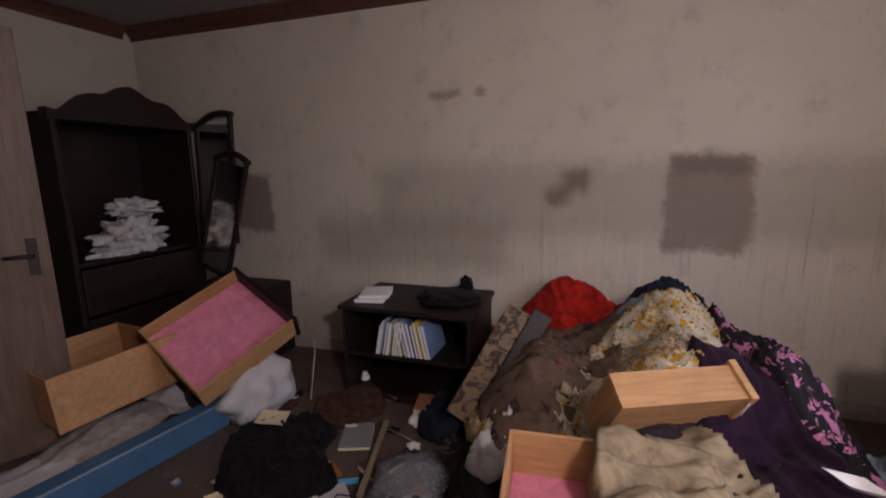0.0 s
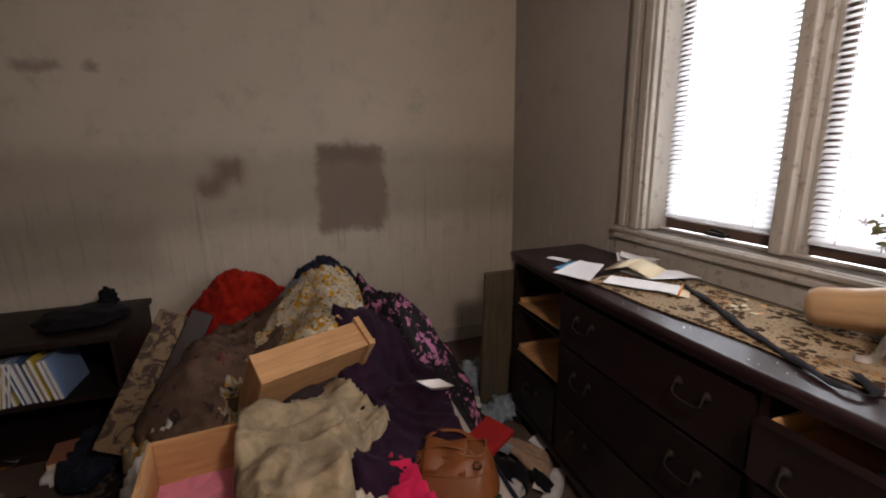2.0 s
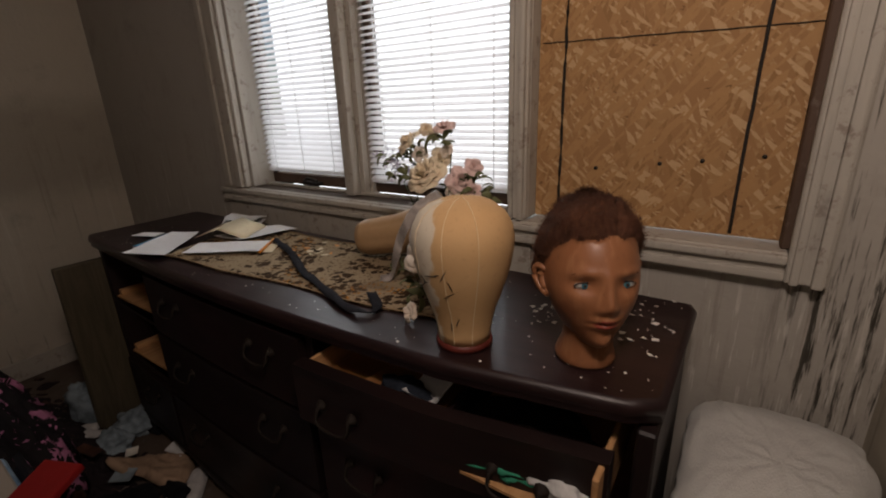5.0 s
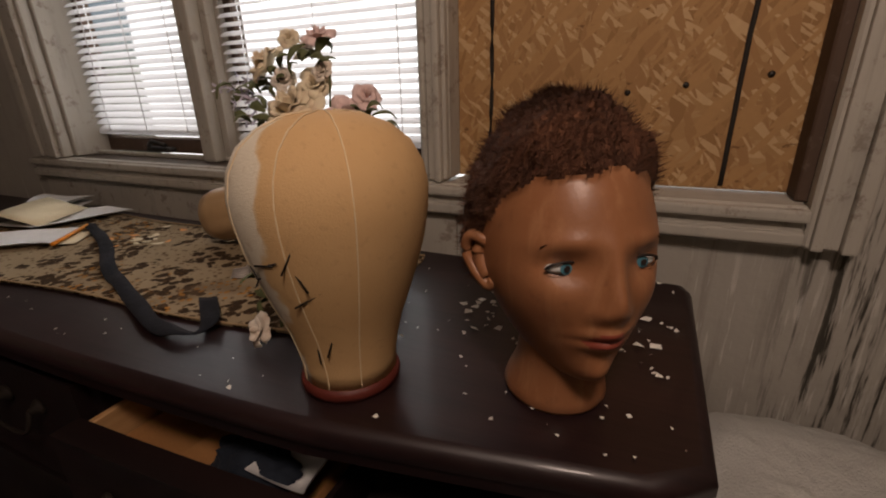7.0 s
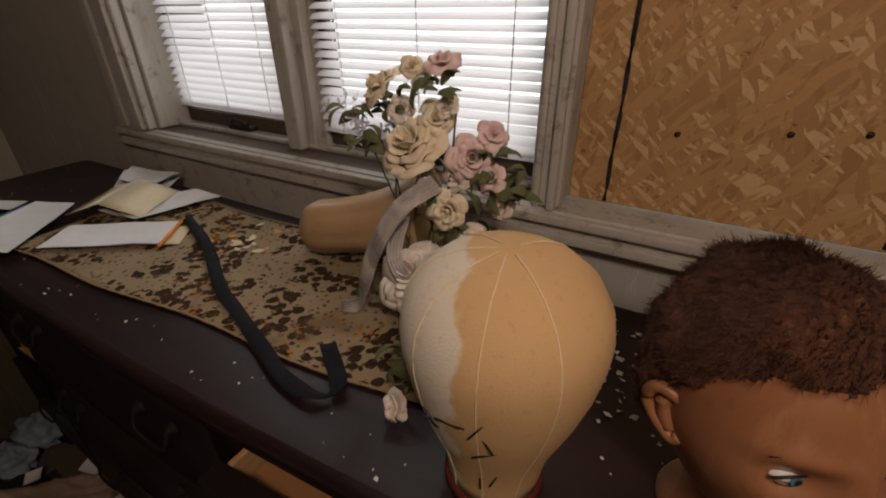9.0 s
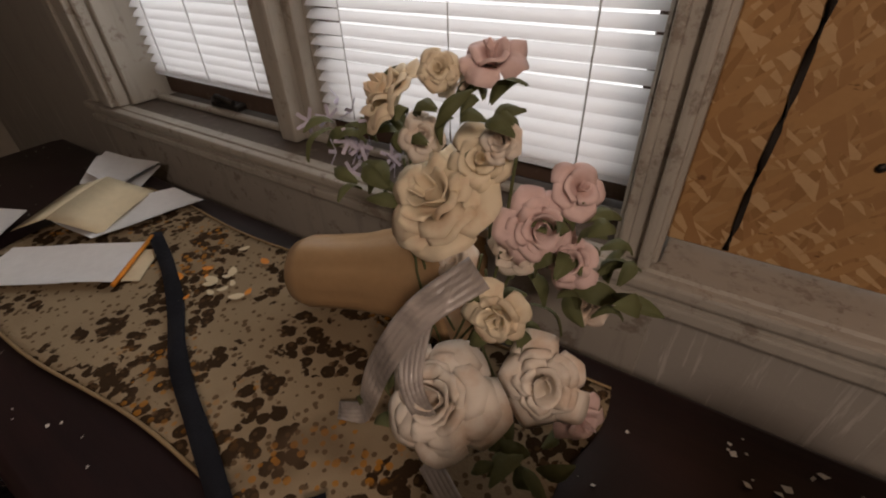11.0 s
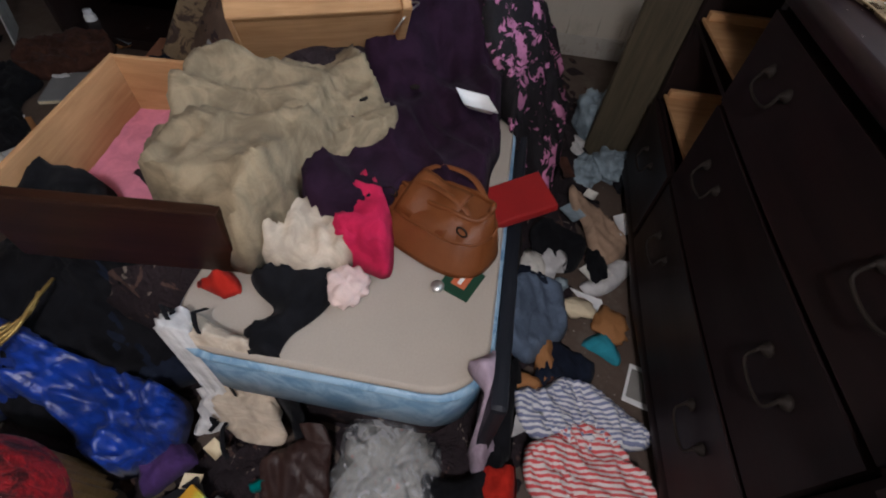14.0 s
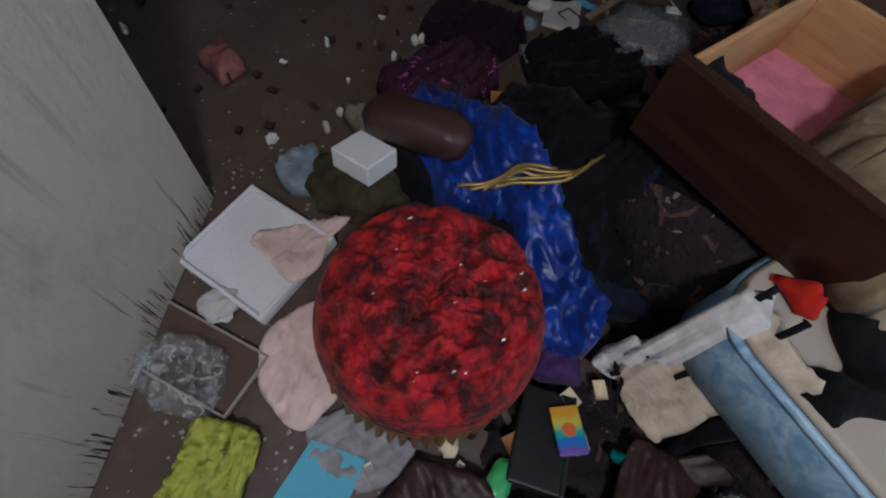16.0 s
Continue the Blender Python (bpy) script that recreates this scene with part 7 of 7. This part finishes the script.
cloth("plum_blouse", [(1.70, -2.92), (1.62, -2.68), (1.86, -2.62), (2.02, -2.80), (1.90, -2.98)], PLUM, "dark plum blouse on the floor", "clothing", 0.03, 0.045, 10, 40, 165, GD)
cloth("white_vest", [(1.10, -2.22), (1.06, -2.06), (1.20, -2.00), (1.30, -2.12), (1.22, -2.24)], WHITEC, "white vest crumpled beside a drawer", "clothing", 0.05, 0.05, 13, 30, 166, GD)
cloth("yellow_print_scarf", [(0.70, -2.34), (0.64, -2.16), (0.86, -2.06), (1.12, -2.12), (1.02, -2.30)], LEOPARD, "yellow and black printed scarf on the litter", "scarf", 0.04, 0.05, 13, 20, 167, GD)
sheet("open_magazine", [(0.42, -2.92), (0.56, -2.98), (0.60, -2.84), (0.46, -2.80)], 0.02, GREYC, "grey magazine page on the floor", "magazine", 0.02, seed=168)
# small litter left of the heap
can = thing("medicine_bottle", pose(0.45, -3.12, 0.0), "small white plastic bottle standing on the floor", "bottle")
part("bottle", lathe([(0.004, 0), (0.026, 0.0), (0.028, 0.006), (0.028, 0.07), (0.020, 0.082)], 18), PAPER, can, "", True)
part("cap", lathe([(0.019, 0.082), (0.020, 0.084), (0.020, 0.10), (0.004, 0.102)], 18), FOAM, can)
fb = thing("black_handbag", pose(1.26, -2.16, 0.02, -28, 0, 25), "black handbag with a brass clasp", "handbag")
part("body", rounded(0.15, 0.10, 0.05, 0.0, 0.12, 0.035), plain("black_bag_leather", (0.008, 0.008, 0.009), 0.5), fb, "", True)
part("clasp", lathe([(0.004, 0), (0.018, 0), (0.018, 0.006), (0.010, 0.010), (0.003, 0.008)], 16), BRASS, fb).location = (0.0, 0.0, 0.12)
random.seed(151)
LIT = [PAPER, CREAMP, WHITEC, BLUEP, FLAKE, BLACKF, BROWNC, NAVY, KRAFT, GREYC]
for i in range(150):
    px, py = random.choice([(random.uniform(0.5, 2.1), random.uniform(-3.5, -2.3)), (random.uniform(0.6, 1.9), random.uniform(-3.5, -2.4)), (random.uniform(2.0, 2.9), random.uniform(-3.4, -2.5)), (random.uniform(1.1, 2.2), random.uniform(-0.95, -0.60)), (random.uniform(2.2, 3.2), random.uniform(-1.75, -1.05)), (random.uniform(1.9, 2.6), random.uniform(-2.9, -2.3))])
    z = ground(px, py) + 0.006
    m = LIT[i % len(LIT)]
    w, h = random.uniform(0.015, 0.06), random.uniform(0.015, 0.045)
    if py < -2.4 and px > 1.9:
        w, h, m = w * 0.3, h * 0.3, FLAKE if i % 4 == 1 else BROWNC
    if px > 2.2 and py > -1.8:
        w, h = w * 0.45, h * 0.45
    a = random.uniform(0, 6.3)
    cs, sn = math.cos(a), math.sin(a)
    q = [(px + cs * u * w - sn * t * h, py + sn * u * w + cs * t * h) for u, t in ((-1, -1), (1, -1), (1, 1), (-1, 1))]
    if i % 3:
        sheet("litter_scrap", q, z, m, "small scrap of paper or cloth on the floor", "litter", 0.012, "floor scraps", seed=200 + i)
    else:
        crumple("litter_rag", px, py, max(0, z - 0.01), w * 1.3, h * 1.3, 0.02, m, "small crumpled rag on the floor", "litter", 300 + i, 0.6, "floor rags", n=10)
for i, (px, py, w, d, h, a, m) in enumerate(((0.975, -2.89, 0.11, 0.08, 0.02, 20, "grey"), (1.15, -2.66, 0.09, 0.07, 0.03, -30, "brown"), (0.61, -2.64, 0.09, 0.06, 0.05, 10, "tan"), (1.42, -2.75, 0.10, 0.07, 0.015, 45, "white"), (1.68, -2.55, 0.08, 0.06, 0.03, 70, "grey"))):
    cc = {"grey": (0.22, 0.22, 0.22), "brown": (0.10, 0.05, 0.035), "tan": (0.36, 0.17, 0.10), "white": (0.5, 0.5, 0.5)}[m]
    bk = thing("book", pose(px, py, ground(px, py) + 0.004, 0, 0, a), m + " book lying on the floor", "book", "books on the floor")
    part("cover", block(-w, w, -d, d, 0, h, 0.003), plain("book_cover", cc, 0.6), bk)
    part("page_block", block(-w + 0.006, w + 0.001, -d + 0.004, d + 0.001, 0.004, h - 0.004), CREAMP, bk)
solid("wooden_slat", block(-0.30, 0.30, -0.014, 0.014, 0, 0.014, 0.003), wood("pale_slat", (0.20, 0.16, 0.10), (0.28, 0.22, 0.15), 0.7), "narrow pale wooden slat on the litter", "slat", pose(1.13, -2.705, 0.05, 0, -3, 15))
solid("metal_rod", tube([(-0.12, 0, 0.005), (0.12, 0, 0.005)], 0.005, 8), plain("steel_rod", (0.4, 0.4, 0.4), 0.3, 0.9), "thin metal rod on the floor", "rod", pose(0.88, -2.72, 0.008, 0, 0, 70))
crumple("clear_bag", 1.24, -2.48, 0.01, 0.17, 0.14, 0.06, clear_film("black_clear_film", (0.25, 0.26, 0.28), 0.5), "glossy crumpled plastic bag on the floor", "plastic bag", 152, 0.6, n=11, detail=3.0, smooth=False)
# white batting packed into the corner beside the dresser
SACK = plain("white_fluffy_batting", (0.52, 0.52, 0.49), 0.97, 0, 0.12, 10, 240, 0.6)


def batting_at(u, v):
    """A soft upright bundle with a nearly level, ragged top."""
    a = u * 2 * math.pi
    ca, sa = math.cos(a), math.sin(a)
    if v < 0.62:
        rr, h = 1.0, v / 0.62 * 0.92
    else:
        w = (v - 0.62) / 0.38
        rr, h = max(0.004, 1 - w * w * 0.9 - 0.1 * w), 0.92 + 0.08 * math.sin(w * math.pi / 2)
    e = 0.45 + 0.55 * (1 - rr)
    x = 0.155 * rr * math.copysign(abs(ca) ** e, ca)
    y = 0.235 * rr * math.copysign(abs(sa) ** e, sa)
    q = Vector((x * 6, y * 6, h * 4))
    f = 0.012 * noise.noise(q * 1.5) + 0.006 * noise.noise(q * 7)
    return Vector((x + f * ca, y + f * sa, max(0.0, 0.715 * h + (0.010 * noise.noise(q * 2.0) + 0.007 * noise.noise(q * 9)) * v)))


bm = grid(110, 60, batting_at, close_u=True)
bmesh.ops.remove_doubles(bm, verts=bm.verts, dist=0.0004)
solid("wadding", bm, SACK, "soft white wadding packed upright beside the dresser", "wadding", pose(3.195, -0.285, 0), smooth=True)
# dust specks on the bare floor by the entry door
random.seed(171)
bm = bmesh.new()
for i in range(1500):
    px, py = (random.uniform(0.9, 3.2), random.uniform(-4.0, -0.6)) if i % 2 else (random.uniform(2.2, 3.3), random.uniform(-2.6, -0.9))
    if ground(px, py) > 0.01:
        continue
    r = random.choice((0.0015, 0.002, 0.003, 0.004, 0.006))
    a = random.uniform(0, 6.3)
    bm.faces.new([bm.verts.new((px + r * math.cos(a + t) * random.uniform(0.5, 1.6), py + r * math.sin(a + t), 0.002 + random.uniform(0, 0.003))) for t in (0, 1.6, 3.1, 4.7)])
solid("plaster_crumbs", bm, plain("grey_plaster_crumb", (0.36, 0.34, 0.31), 0.85), "pale plaster crumbs strewn on the dark floor", "debris", kind="stuff")
